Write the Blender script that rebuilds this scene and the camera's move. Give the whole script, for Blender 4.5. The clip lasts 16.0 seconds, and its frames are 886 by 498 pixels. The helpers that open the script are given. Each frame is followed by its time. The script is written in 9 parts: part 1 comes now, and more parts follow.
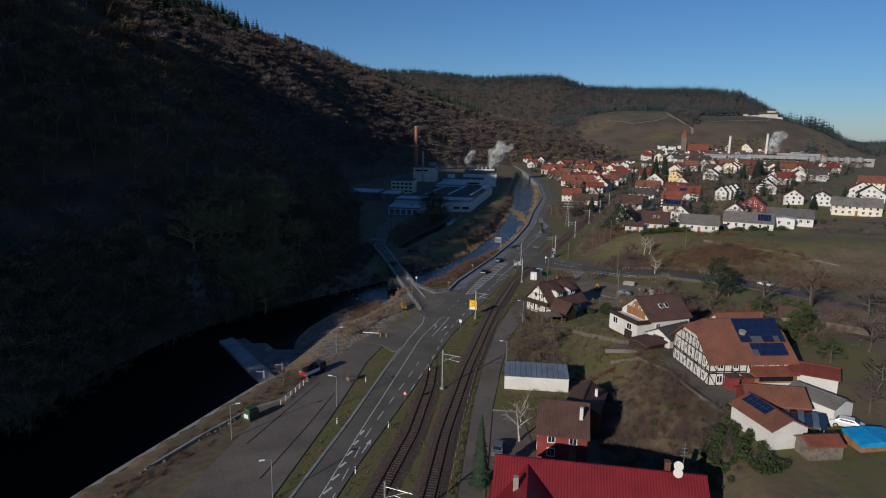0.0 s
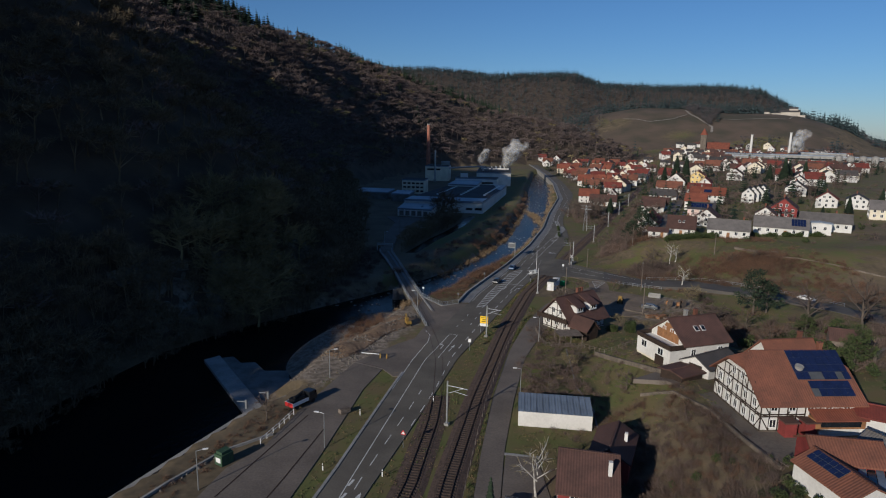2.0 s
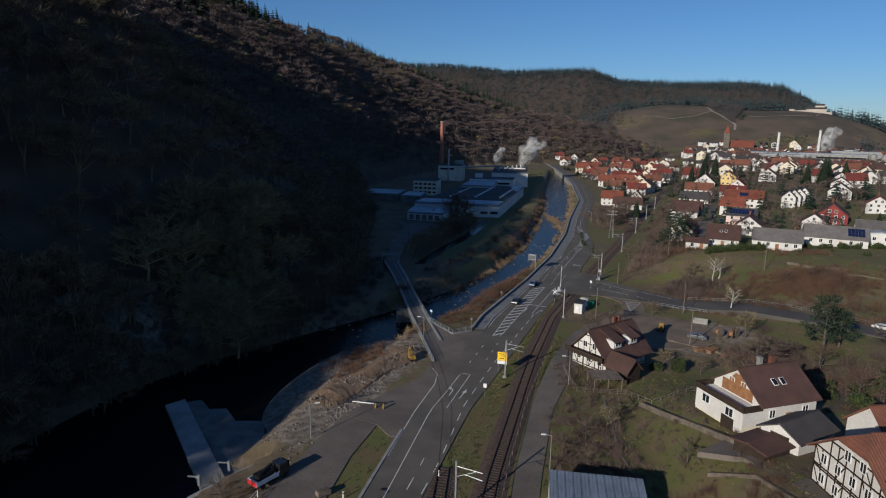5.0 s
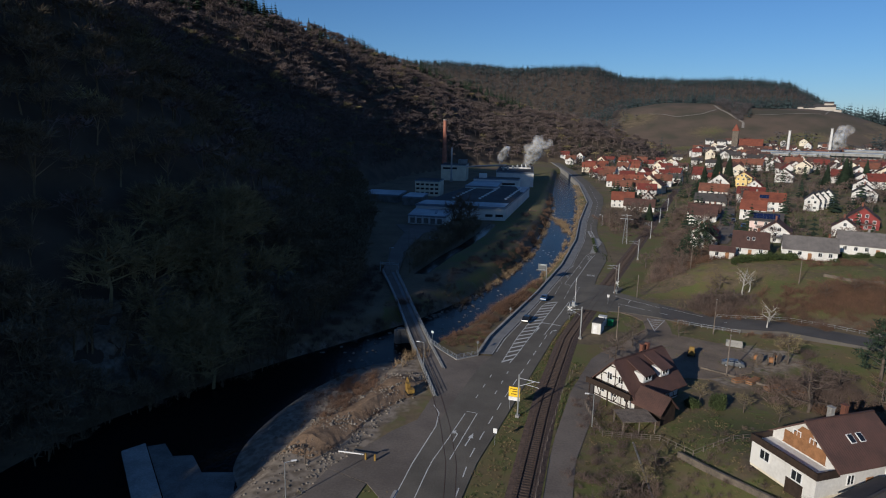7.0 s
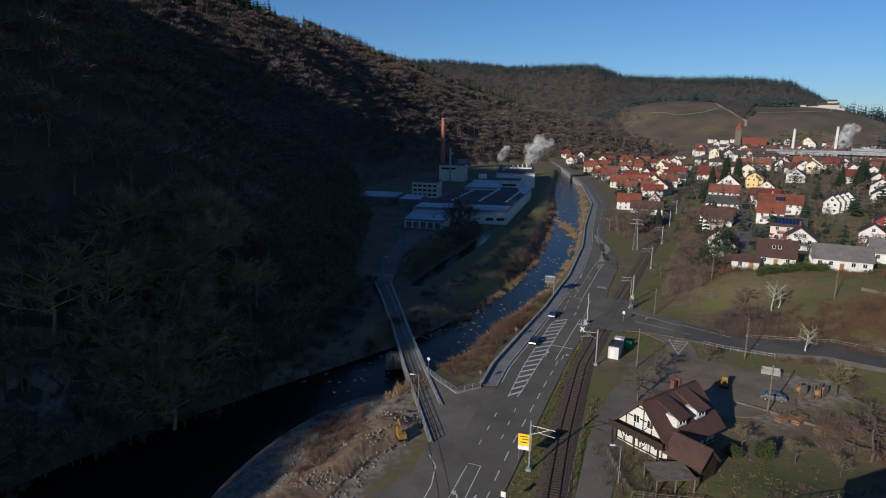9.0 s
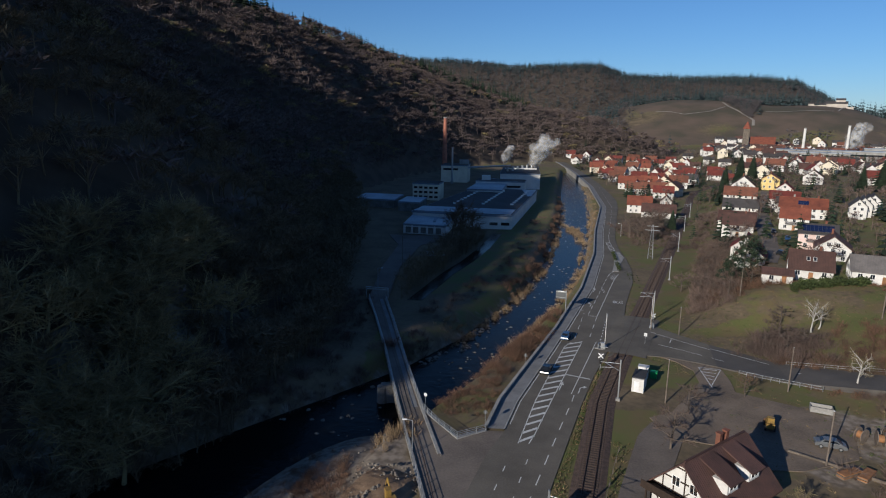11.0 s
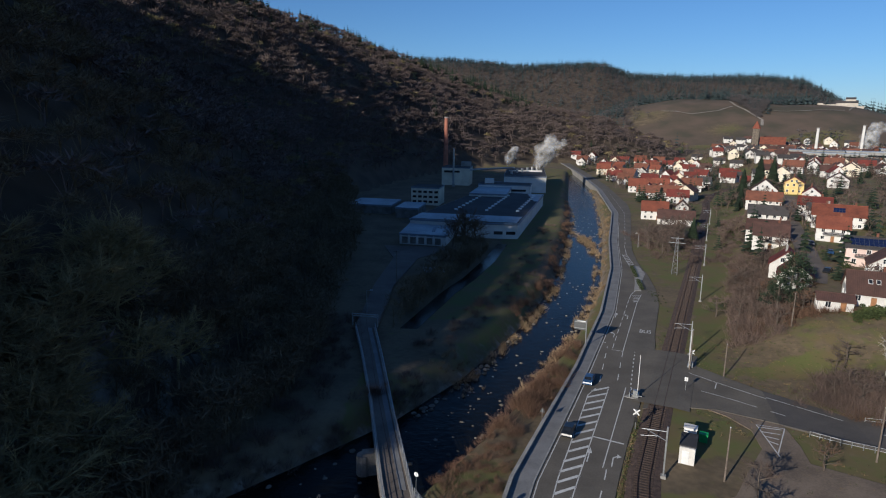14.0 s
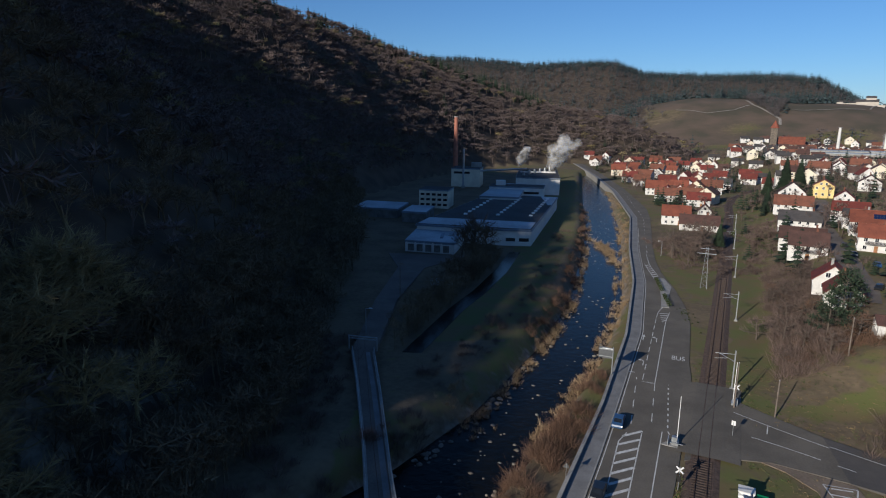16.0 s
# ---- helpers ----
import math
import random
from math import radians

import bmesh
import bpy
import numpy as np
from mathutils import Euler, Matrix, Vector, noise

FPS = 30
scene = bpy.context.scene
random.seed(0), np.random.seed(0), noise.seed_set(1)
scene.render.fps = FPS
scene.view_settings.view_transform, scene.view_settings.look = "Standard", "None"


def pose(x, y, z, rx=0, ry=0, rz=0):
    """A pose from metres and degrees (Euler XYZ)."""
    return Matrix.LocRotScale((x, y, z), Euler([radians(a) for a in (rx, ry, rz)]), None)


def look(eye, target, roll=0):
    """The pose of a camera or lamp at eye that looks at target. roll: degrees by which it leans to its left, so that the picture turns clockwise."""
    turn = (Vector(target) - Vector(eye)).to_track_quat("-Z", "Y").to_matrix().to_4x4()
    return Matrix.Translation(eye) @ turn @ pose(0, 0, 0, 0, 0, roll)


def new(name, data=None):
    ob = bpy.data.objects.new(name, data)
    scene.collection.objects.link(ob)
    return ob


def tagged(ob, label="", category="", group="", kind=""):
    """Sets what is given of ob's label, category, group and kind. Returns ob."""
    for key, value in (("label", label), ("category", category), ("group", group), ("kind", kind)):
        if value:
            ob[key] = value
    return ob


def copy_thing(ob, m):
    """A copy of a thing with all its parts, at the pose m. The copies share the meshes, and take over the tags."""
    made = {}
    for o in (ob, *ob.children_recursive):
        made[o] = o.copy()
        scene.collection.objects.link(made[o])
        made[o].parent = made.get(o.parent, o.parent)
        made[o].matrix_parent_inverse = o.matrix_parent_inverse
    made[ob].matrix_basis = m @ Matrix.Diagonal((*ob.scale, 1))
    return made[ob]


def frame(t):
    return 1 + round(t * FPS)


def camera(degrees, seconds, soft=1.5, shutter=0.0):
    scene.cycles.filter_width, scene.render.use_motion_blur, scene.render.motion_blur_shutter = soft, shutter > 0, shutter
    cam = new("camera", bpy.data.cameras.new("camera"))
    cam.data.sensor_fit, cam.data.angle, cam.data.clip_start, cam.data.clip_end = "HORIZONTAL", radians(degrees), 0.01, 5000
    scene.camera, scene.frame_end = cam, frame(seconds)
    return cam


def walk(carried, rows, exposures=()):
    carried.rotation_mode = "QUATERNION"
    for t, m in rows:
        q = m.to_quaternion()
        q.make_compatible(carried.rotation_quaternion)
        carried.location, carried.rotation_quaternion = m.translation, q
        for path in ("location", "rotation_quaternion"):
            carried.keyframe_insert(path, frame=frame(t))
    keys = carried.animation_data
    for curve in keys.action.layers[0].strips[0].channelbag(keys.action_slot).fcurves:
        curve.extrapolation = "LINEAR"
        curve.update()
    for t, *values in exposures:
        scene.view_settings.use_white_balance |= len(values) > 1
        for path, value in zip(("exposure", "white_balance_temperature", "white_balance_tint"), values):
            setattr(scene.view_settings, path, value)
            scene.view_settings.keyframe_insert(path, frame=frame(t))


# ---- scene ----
cam = camera(72.1, 16.0, soft=1.1)
PATH = [
    (0, (0.411, 2.558, 46.979), (0.398, 4.522, 46.6), 1.0),
    (0.5, (0.701, 6.053, 47.002), (0.689, 8.017, 46.622), 1.0),
    (1, (1.003, 9.694, 47.072), (0.992, 11.657, 46.69), 1.0),
    (1.5, (1.311, 13.446, 47.132), (1.258, 15.408, 46.748), 1.0),
    (2, (1.555, 17.287, 47.181), (1.497, 19.249, 46.794), 1.1),
    (2.5, (1.719, 21.252, 47.231), (1.647, 23.212, 46.842), 1.0),
    (3, (1.869, 25.24, 47.257), (1.778, 27.2, 46.867), 1.0),
    (3.5, (1.877, 29.249, 47.253), (1.78, 31.208, 46.861), 1.1),
    (4, (1.802, 33.292, 47.272), (1.704, 35.251, 46.879), 1.1),
    (6.5, (0.729, 53.961, 47.531), (0.616, 55.917, 47.13), 1.1),
    (7, (0.487, 58.141, 47.545), (0.374, 60.097, 47.143), 1.1),
    (7.5, (0.279, 62.29, 47.522), (0.166, 64.246, 47.12), 1.1),
    (8, (0.061, 66.435, 47.482), (-0.052, 68.391, 47.078), 1.1),
    (8.5, (-0.106, 70.569, 47.468), (-0.215, 72.525, 47.063), 1.1),
    (9, (-0.233, 74.697, 47.459), (-0.342, 76.652, 47.054), 1.0),
    (11.5, (-0.772, 95.214, 47.383), (-0.89, 97.169, 46.975), 1.0),
    (12, (-0.911, 99.316, 47.342), (-1.028, 101.271, 46.934), 1.0),
    (12.5, (-0.997, 103.385, 47.305), (-1.114, 105.339, 46.897), 1.0),
    (13, (-1.11, 107.346, 47.289), (-1.227, 109.301, 46.882), 1.0),
    (13.5, (-1.223, 111.208, 47.297), (-1.344, 113.162, 46.889), 1.0),
    (14, (-1.328, 115.045, 47.336), (-1.452, 116.999, 46.929), 0.9),
    (14.5, (-1.423, 118.91, 47.36), (-1.555, 120.864, 46.952), 0.9),
    (15, (-1.535, 122.87, 47.367), (-1.678, 124.823, 46.958), 0.9),
    (15.5, (-1.673, 126.9, 47.405), (-1.825, 128.852, 46.995), 0.9),
    (16, (-1.803, 130.87, 47.469), (-1.96, 132.822, 47.059), 0.9),
]
walk(cam, [(t, look(eye, target, roll)) for t, eye, target, roll in PATH], exposures=[(0, -0.2, 5250, 10), (6, -0.02, 5250, 10), (16, 0.24, 5250, 10)])

# ---------------------------------------------------------------- light
SUN_AZ = math.atan2(-0.588, -0.809)
SUN_EL = radians(19.0)
world = bpy.data.worlds.new("world")
scene.world = world
world.use_nodes = True
wn = world.node_tree.nodes
sky = wn.new("ShaderNodeTexSky")
sky.sky_type = "NISHITA"
sky.sun_disc = False
sky.sun_elevation = SUN_EL
sky.sun_rotation = SUN_AZ
sky.altitude = 200
sky.air_density, sky.dust_density, sky.ozone_density = 1.0, 0.15, 5.0
world.node_tree.links.new(sky.outputs[0], wn["Background"].inputs[0])
wn["Background"].inputs[1].default_value = 0.067
sun = new("sun", bpy.data.lights.new("sun", "SUN"))
sun.data.energy, sun.data.angle, sun.data.color = 4.9, radians(0.5), (1.0, 0.81, 0.57)
sun_dir = Vector((math.sin(SUN_AZ) * math.cos(SUN_EL), math.cos(SUN_AZ) * math.cos(SUN_EL), math.sin(SUN_EL)))
sun.matrix_world = look(sun_dir * 400, (0, 0, 0))


# ---------------------------------------------------------------- materials
def mat(name, a, b=None, scale=1.0, rough=0.85, bump=0.0, fine=None, metal=0.0, spread=0.5, rand=0.0, island=0.0, spec=0.3):
    """Two colours mixed by coarse and fine noise in world metres, with grain bump and optional change per object or island."""
    m = bpy.data.materials.new(name)
    m.use_nodes = True
    nt = m.node_tree
    n, l = nt.nodes, nt.links
    p = n["Principled BSDF"]
    p.inputs["Roughness"].default_value = rough
    p.inputs["Metallic"].default_value = metal
    p.inputs["Specular IOR Level"].default_value = spec
    b = b or tuple(v * 0.7 for v in a)
    geo = n.new("ShaderNodeNewGeometry")
    n1 = n.new("ShaderNodeTexNoise")
    n1.inputs["Scale"].default_value = scale
    n1.inputs["Detail"].default_value = 5
    n1.inputs["Roughness"].default_value = 0.62
    n2 = n.new("ShaderNodeTexNoise")
    n2.inputs["Scale"].default_value = fine or scale * 9
    n2.inputs["Detail"].default_value = 3
    l.new(geo.outputs["Position"], n1.inputs["Vector"])
    l.new(geo.outputs["Position"], n2.inputs["Vector"])
    mx = n.new("ShaderNodeMath")
    mx.operation = "MULTIPLY_ADD"
    l.new(n2.outputs["Fac"], mx.inputs[0])
    mx.inputs[1].default_value = 0.45
    l.new(n1.outputs["Fac"], mx.inputs[2])
    mr = n.new("ShaderNodeMapRange")
    mr.inputs["From Min"].default_value = 0.725 - 0.3 * spread
    mr.inputs["From Max"].default_value = 0.725 + 0.3 * spread
    l.new(mx.outputs[0], mr.inputs["Value"])
    mix = n.new("ShaderNodeMix")
    mix.data_type = "RGBA"
    mix.inputs["A"].default_value = (*a, 1)
    mix.inputs["B"].default_value = (*b, 1)
    l.new(mr.outputs[0], mix.inputs["Factor"])
    out = mix.outputs["Result"]
    if rand or island:
        hsv = n.new("ShaderNodeHueSaturation")
        val = n.new("ShaderNodeMapRange")
        k = rand or island
        val.inputs["To Min"].default_value, val.inputs["To Max"].default_value = 1 - k, 1 + k
        if rand:
            oi = n.new("ShaderNodeObjectInfo")
            l.new(oi.outputs["Random"], val.inputs["Value"])
        else:
            l.new(geo.outputs["Random Per Island"], val.inputs["Value"])
        l.new(val.outputs[0], hsv.inputs["Value"])
        l.new(out, hsv.inputs["Color"])
        out = hsv.outputs["Color"]
    l.new(out, p.inputs["Base Color"])
    if bump:
        bp = n.new("ShaderNodeBump")
        bp.inputs["Strength"].default_value = bump
        bp.inputs["Distance"].default_value = 0.05
        l.new(n2.outputs["Fac"], bp.inputs["Height"])
        l.new(bp.outputs[0], p.inputs["Normal"])
    return m


ASPHALT = mat("asphalt", (0.135, 0.121, 0.1), (0.092, 0.083, 0.069), 0.12, 0.9, 0.3, fine=4)
ASPHALT_OLD = mat("old_asphalt", (0.165, 0.14, 0.118), (0.105, 0.089, 0.076), 0.1, 0.92, 0.3, fine=3)
ASPHALT_NEW = mat("new_asphalt", (0.096, 0.088, 0.08), (0.07, 0.065, 0.06), 0.15, 0.85, 0.3, fine=5)
PAVING = mat("pavement_concrete", (0.2, 0.2, 0.2), (0.14, 0.14, 0.14), 0.3, 0.9, 0.2, fine=5)
KERB = mat("kerb_stone", (0.3, 0.29, 0.28), (0.2, 0.2, 0.19), 0.5, 0.9, 0.2)
PAINT = mat("road_paint", (0.62, 0.62, 0.6), (0.42, 0.42, 0.41), 1.2, 0.7, 0.0, fine=8)
CONCRETE = mat("concrete", (0.32, 0.31, 0.29), (0.2, 0.195, 0.185), 0.25, 0.9, 0.3, fine=4)
DARK_CONCRETE = mat("weathered_concrete", (0.2, 0.19, 0.175), (0.1, 0.098, 0.09), 0.3, 0.92, 0.3, fine=4)
BALLAST = mat("ballast", (0.115, 0.08, 0.062), (0.058, 0.042, 0.034), 1.5, 0.95, 0.8, fine=14)
SLEEPER = mat("sleeper", (0.082, 0.059, 0.047), (0.046, 0.035, 0.028), 2, 0.9, 0.3)
RAIL = mat("rail_steel", (0.1, 0.062, 0.046), (0.06, 0.04, 0.03), 2, 0.65, 0.0, metal=0.3)
GRAVEL = mat("gravel", (0.33, 0.3, 0.26), (0.17, 0.15, 0.13), 0.6, 0.95, 0.9, fine=9)
STONE = mat("river_stone", (0.21, 0.182, 0.148), (0.11, 0.095, 0.078), 0.8, 0.85, 0.4, island=0.35)
SANDSTONE = mat("sandstone_wall", (0.175, 0.145, 0.115), (0.085, 0.072, 0.058), 0.6, 0.92, 0.6, island=0.25)
GALV = mat("galvanised_steel", (0.42, 0.44, 0.45), (0.3, 0.31, 0.32), 0.8, 0.45, 0.0, metal=0.7)
WHITE = mat("white_render", (0.66, 0.645, 0.61), (0.53, 0.515, 0.485), 0.15, 0.9, 0.15, fine=3)
CREAM = mat("cream_render", (0.72, 0.66, 0.52), (0.58, 0.52, 0.4), 0.15, 0.9, 0.15, fine=3)
YELLOW_WALL = mat("yellow_render", (0.75, 0.58, 0.24), (0.62, 0.46, 0.18), 0.15, 0.9, 0.1, fine=3)
PINK_WALL = mat("pale_pink_render", (0.7, 0.55, 0.5), (0.58, 0.45, 0.4), 0.15, 0.9, 0.1, fine=3)
RED_WALL = mat("red_wood_wall", (0.24, 0.045, 0.04), (0.15, 0.03, 0.028), 0.4, 0.8, 0.2)
TIMBER = mat("dark_timber", (0.045, 0.03, 0.022), (0.025, 0.017, 0.013), 1.5, 0.8, 0.3)
WOOD = mat("warm_wood", (0.32, 0.16, 0.07), (0.2, 0.1, 0.045), 1.2, 0.75, 0.2)
GREY_WOOD = mat("weathered_wood", (0.2, 0.165, 0.135), (0.11, 0.09, 0.075), 1.2, 0.9, 0.3)
GLASS = mat("window_glass", (0.02, 0.024, 0.03), (0.012, 0.014, 0.018), 0.5, 0.12, 0.0, spec=0.6)
FRAME = mat("white_frame", (0.75, 0.75, 0.74), (0.62, 0.62, 0.61), 1.0, 0.6)


def tiles(name, a, b, rough=0.8):
    """Roof covering: courses of tiles as relief across the slope, with lichen stains."""
    m = mat(name, a, b, 0.35, rough, 0.0, fine=3.5, rand=0.16, spread=0.7)
    n, l = m.node_tree.nodes, m.node_tree.links
    tc = n.new("ShaderNodeTexCoord")
    wv = n.new("ShaderNodeTexWave")
    wv.wave_type, wv.bands_direction, wv.wave_profile = "BANDS", "X", "SIN"
    wv.inputs["Scale"].default_value = 0.9
    wv.inputs["Distortion"].default_value = 0.3
    l.new(tc.outputs["Object"], wv.inputs["Vector"])
    bp = n.new("ShaderNodeBump")
    bp.inputs["Strength"].default_value = 0.5
    bp.inputs["Distance"].default_value = 0.06
    l.new(wv.outputs["Fac"], bp.inputs["Height"])
    l.new(bp.outputs[0], n["Principled BSDF"].inputs["Normal"])
    return m


ROOF_RED = tiles("red_roof_tiles", (0.19, 0.044, 0.032), (0.105, 0.03, 0.024))
ROOF_ORANGE = tiles("orange_clay_tiles", (0.235, 0.075, 0.043), (0.13, 0.045, 0.03))
ROOF_RUST = tiles("rust_clay_tiles", (0.2, 0.08, 0.048), (0.11, 0.05, 0.034))
ROOF_BROWN = tiles("brown_roof_tiles", (0.105, 0.056, 0.045), (0.06, 0.036, 0.03))
ROOF_DARK = tiles("dark_roof_tiles", (0.075, 0.068, 0.066), (0.045, 0.042, 0.042))
ROOF_GREY = tiles("grey_roof_tiles", (0.17, 0.155, 0.145), (0.1, 0.092, 0.088))
ROOF_CRIMSON = tiles("crimson_sheet_roof", (0.2, 0.016, 0.022), (0.14, 0.012, 0.016), 0.5)
METAL_BLUE = mat("blue_grey_sheet", (0.2, 0.24, 0.3), (0.14, 0.165, 0.2), 0.3, 0.5, 0.0, metal=0.2)
FLAT_ROOF = mat("flat_roof_membrane", (0.4, 0.44, 0.48), (0.26, 0.29, 0.32), 0.06, 0.6, 0.0, fine=0.8)
FLAT_DARK = mat("dark_bitumen_roof", (0.06, 0.06, 0.063), (0.035, 0.035, 0.037), 0.06, 0.85, 0.0, fine=0.8)
SOLAR = mat("solar_cell", (0.014, 0.022, 0.07), (0.01, 0.016, 0.05), 1.0, 0.2, 0.0, spec=0.45)
YELLOW = mat("yellow_sign", (0.85, 0.56, 0.01), (0.75, 0.48, 0.01), 1.0, 0.5)
SIGN_GREY = mat("sign_back", (0.13, 0.135, 0.14), (0.1, 0.105, 0.11), 1.0, 0.5, metal=0.4)
SIGN_RED = mat("signal_red", (0.55, 0.03, 0.03), (0.45, 0.03, 0.03), 1.0, 0.5)
BLACK = mat("black_rubber", (0.02, 0.02, 0.02), (0.012, 0.012, 0.012), 2.0, 0.8)
BRICK_STACK = mat("stack_brick", (0.4, 0.17, 0.11), (0.27, 0.11, 0.075), 0.3, 0.9, 0.2, fine=3)
BARK = mat("bark", (0.13, 0.105, 0.085), (0.07, 0.057, 0.047), 1.5, 0.95, 0.5)
TWIG_BROWN = mat("bare_twigs", (0.15, 0.108, 0.088), (0.08, 0.06, 0.052), 0.03, 0.95, 0.0, fine=0.3, island=0.3)
TWIG_HILL = mat("hill_wood_twigs", (0.15, 0.116, 0.104), (0.095, 0.074, 0.067), 0.02, 0.95, 0.0, fine=0.12, island=0.3)
# shaded-slope copy of the twigs, tinted warm to offset blue skylight
TWIG_SHADE = mat("shaded_wood_twigs", (0.16, 0.125, 0.075), (0.09, 0.07, 0.045), 0.03, 0.95, 0.0, fine=0.3, island=0.35)
# both far wood colours hold a blue-grey cast that imitates distance haze
TWIG_HAZE = mat("hazed_wood_twigs", (0.105, 0.092, 0.09), (0.07, 0.066, 0.068), 0.01, 0.95, 0.0, fine=0.05, island=0.2)
NEEDLE_HAZE = mat("hazed_conifer_needles", (0.05, 0.072, 0.07), (0.034, 0.05, 0.052), 0.01, 0.95, 0.0, fine=0.05, island=0.25)
CLIFF = mat("grey_cliff_rock", (0.2, 0.18, 0.15), (0.07, 0.062, 0.05), 0.25, 0.93, 0.7, fine=1.6)
YARD_SOIL = mat("yard_grit", (0.2, 0.158, 0.118), (0.12, 0.095, 0.072), 0.16, 0.95, 0.5, fine=3)
SOIL = mat("dug_soil", (0.25, 0.17, 0.105), (0.13, 0.088, 0.056), 0.5, 0.97, 0.8, fine=5)
PALE_STONE = mat("pale_castle_stone", (0.5, 0.45, 0.38), (0.36, 0.32, 0.27), 0.08, 0.9, 0.2, fine=0.6)
TWIG_PALE = mat("pale_lichen_twigs", (0.25, 0.205, 0.1), (0.14, 0.115, 0.06), 0.05, 0.95, 0.0, fine=0.3, island=0.3)
TWIG_RED = mat("reddish_scrub", (0.15, 0.088, 0.056), (0.085, 0.054, 0.038), 0.1, 0.95, 0.0, fine=0.6, island=0.35)
REED = mat("dry_reed", (0.3, 0.22, 0.13), (0.17, 0.12, 0.07), 0.15, 0.95, 0.0, fine=0.8, island=0.35)
NEEDLE = mat("conifer_needles", (0.032, 0.05, 0.026), (0.016, 0.027, 0.016), 0.04, 0.9, 0.0, fine=0.3, island=0.35)
LEAF = mat("evergreen_leaves", (0.062, 0.082, 0.024), (0.03, 0.042, 0.015), 0.3, 0.85, 0.0, fine=2, island=0.35)
STEAM = mat("steam", (0.9, 0.9, 0.9), (0.8, 0.8, 0.8), 0.2, 1.0)


def ground_material():
    """One ground sheet: leaf litter and soil, with grass, gravel and vineyard rows where the land is used so; the wood
    floor is darkened for tree shade.
    """
    m = mat("ground_cover", (0.16, 0.122, 0.074), (0.088, 0.07, 0.044), 0.07, 0.97, 0.6, fine=0.9)
    n, l = m.node_tree.nodes, m.node_tree.links
    base = [x for x in l if x.to_socket == n["Principled BSDF"].inputs["Base Color"]][0].from_socket
    geo = n.new("ShaderNodeNewGeometry")
    last = base
    for key, a, b, sc in (("grass", (0.108, 0.115, 0.036), (0.13, 0.102, 0.048), 0.16), ("gravel", (0.25, 0.21, 0.165), (0.13, 0.105, 0.08), 0.8),
                          ("vine", (0.115, 0.085, 0.062), (0.07, 0.062, 0.042), 0.018), ("wood", (0.082, 0.062, 0.044), (0.05, 0.039, 0.029), 0.09)):
        at = n.new("ShaderNodeAttribute")
        at.attribute_name = key
        ns = n.new("ShaderNodeTexNoise")
        ns.inputs["Scale"].default_value, ns.inputs["Detail"].default_value = sc, 6
        l.new(geo.outputs["Position"], ns.inputs["Vector"])
        ramp = n.new("ShaderNodeMapRange")
        ramp.inputs["From Min"].default_value, ramp.inputs["From Max"].default_value = 0.38, 0.62
        l.new(ns.outputs["Fac"], ramp.inputs["Value"])
        col = n.new("ShaderNodeMix")
        col.data_type = "RGBA"
        col.inputs["A"].default_value, col.inputs["B"].default_value = (*a, 1), (*b, 1)
        l.new(ramp.outputs[0], col.inputs["Factor"])
        edge = n.new("ShaderNodeTexNoise")
        edge.inputs["Scale"].default_value, edge.inputs["Detail"].default_value = 0.35, 5
        l.new(geo.outputs["Position"], edge.inputs["Vector"])
        ad = n.new("ShaderNodeMath")
        ad.operation = "ADD"
        l.new(at.outputs["Fac"], ad.inputs[0])
        l.new(edge.outputs["Fac"], ad.inputs[1])
        st = n.new("ShaderNodeMapRange")
        st.interpolation_type = "SMOOTHSTEP"
        st.inputs["From Min"].default_value, st.inputs["From Max"].default_value = 0.82, 1.12
        l.new(ad.outputs[0], st.inputs["Value"])
        mix = n.new("ShaderNodeMix")
        mix.data_type = "RGBA"
        l.new(st.outputs[0], mix.inputs["Factor"])
        l.new(last, mix.inputs["A"])
        l.new(col.outputs["Result"], mix.inputs["B"])
        last = mix.outputs["Result"]
    l.new(last, n["Principled BSDF"].inputs["Base Color"])
    return m


def water_material():
    m = mat("river_water", (0.004, 0.005, 0.006), (0.008, 0.008, 0.007), 0.06, 0.14, 0.0, spec=0.07)
    n, l = m.node_tree.nodes, m.node_tree.links
    geo = n.new("ShaderNodeNewGeometry")
    ns = n.new("ShaderNodeTexNoise")
    ns.inputs["Scale"].default_value, ns.inputs["Detail"].default_value = 0.9, 5
    l.new(geo.outputs["Position"], ns.inputs["Vector"])
    bp = n.new("ShaderNodeBump")
    bp.inputs["Strength"].default_value, bp.inputs["Distance"].default_value = 0.4, 0.25
    l.new(ns.outputs["Fac"], bp.inputs["Height"])
    l.new(bp.outputs[0], n["Principled BSDF"].inputs["Normal"])
    return m


GROUND, WATER = ground_material(), water_material()


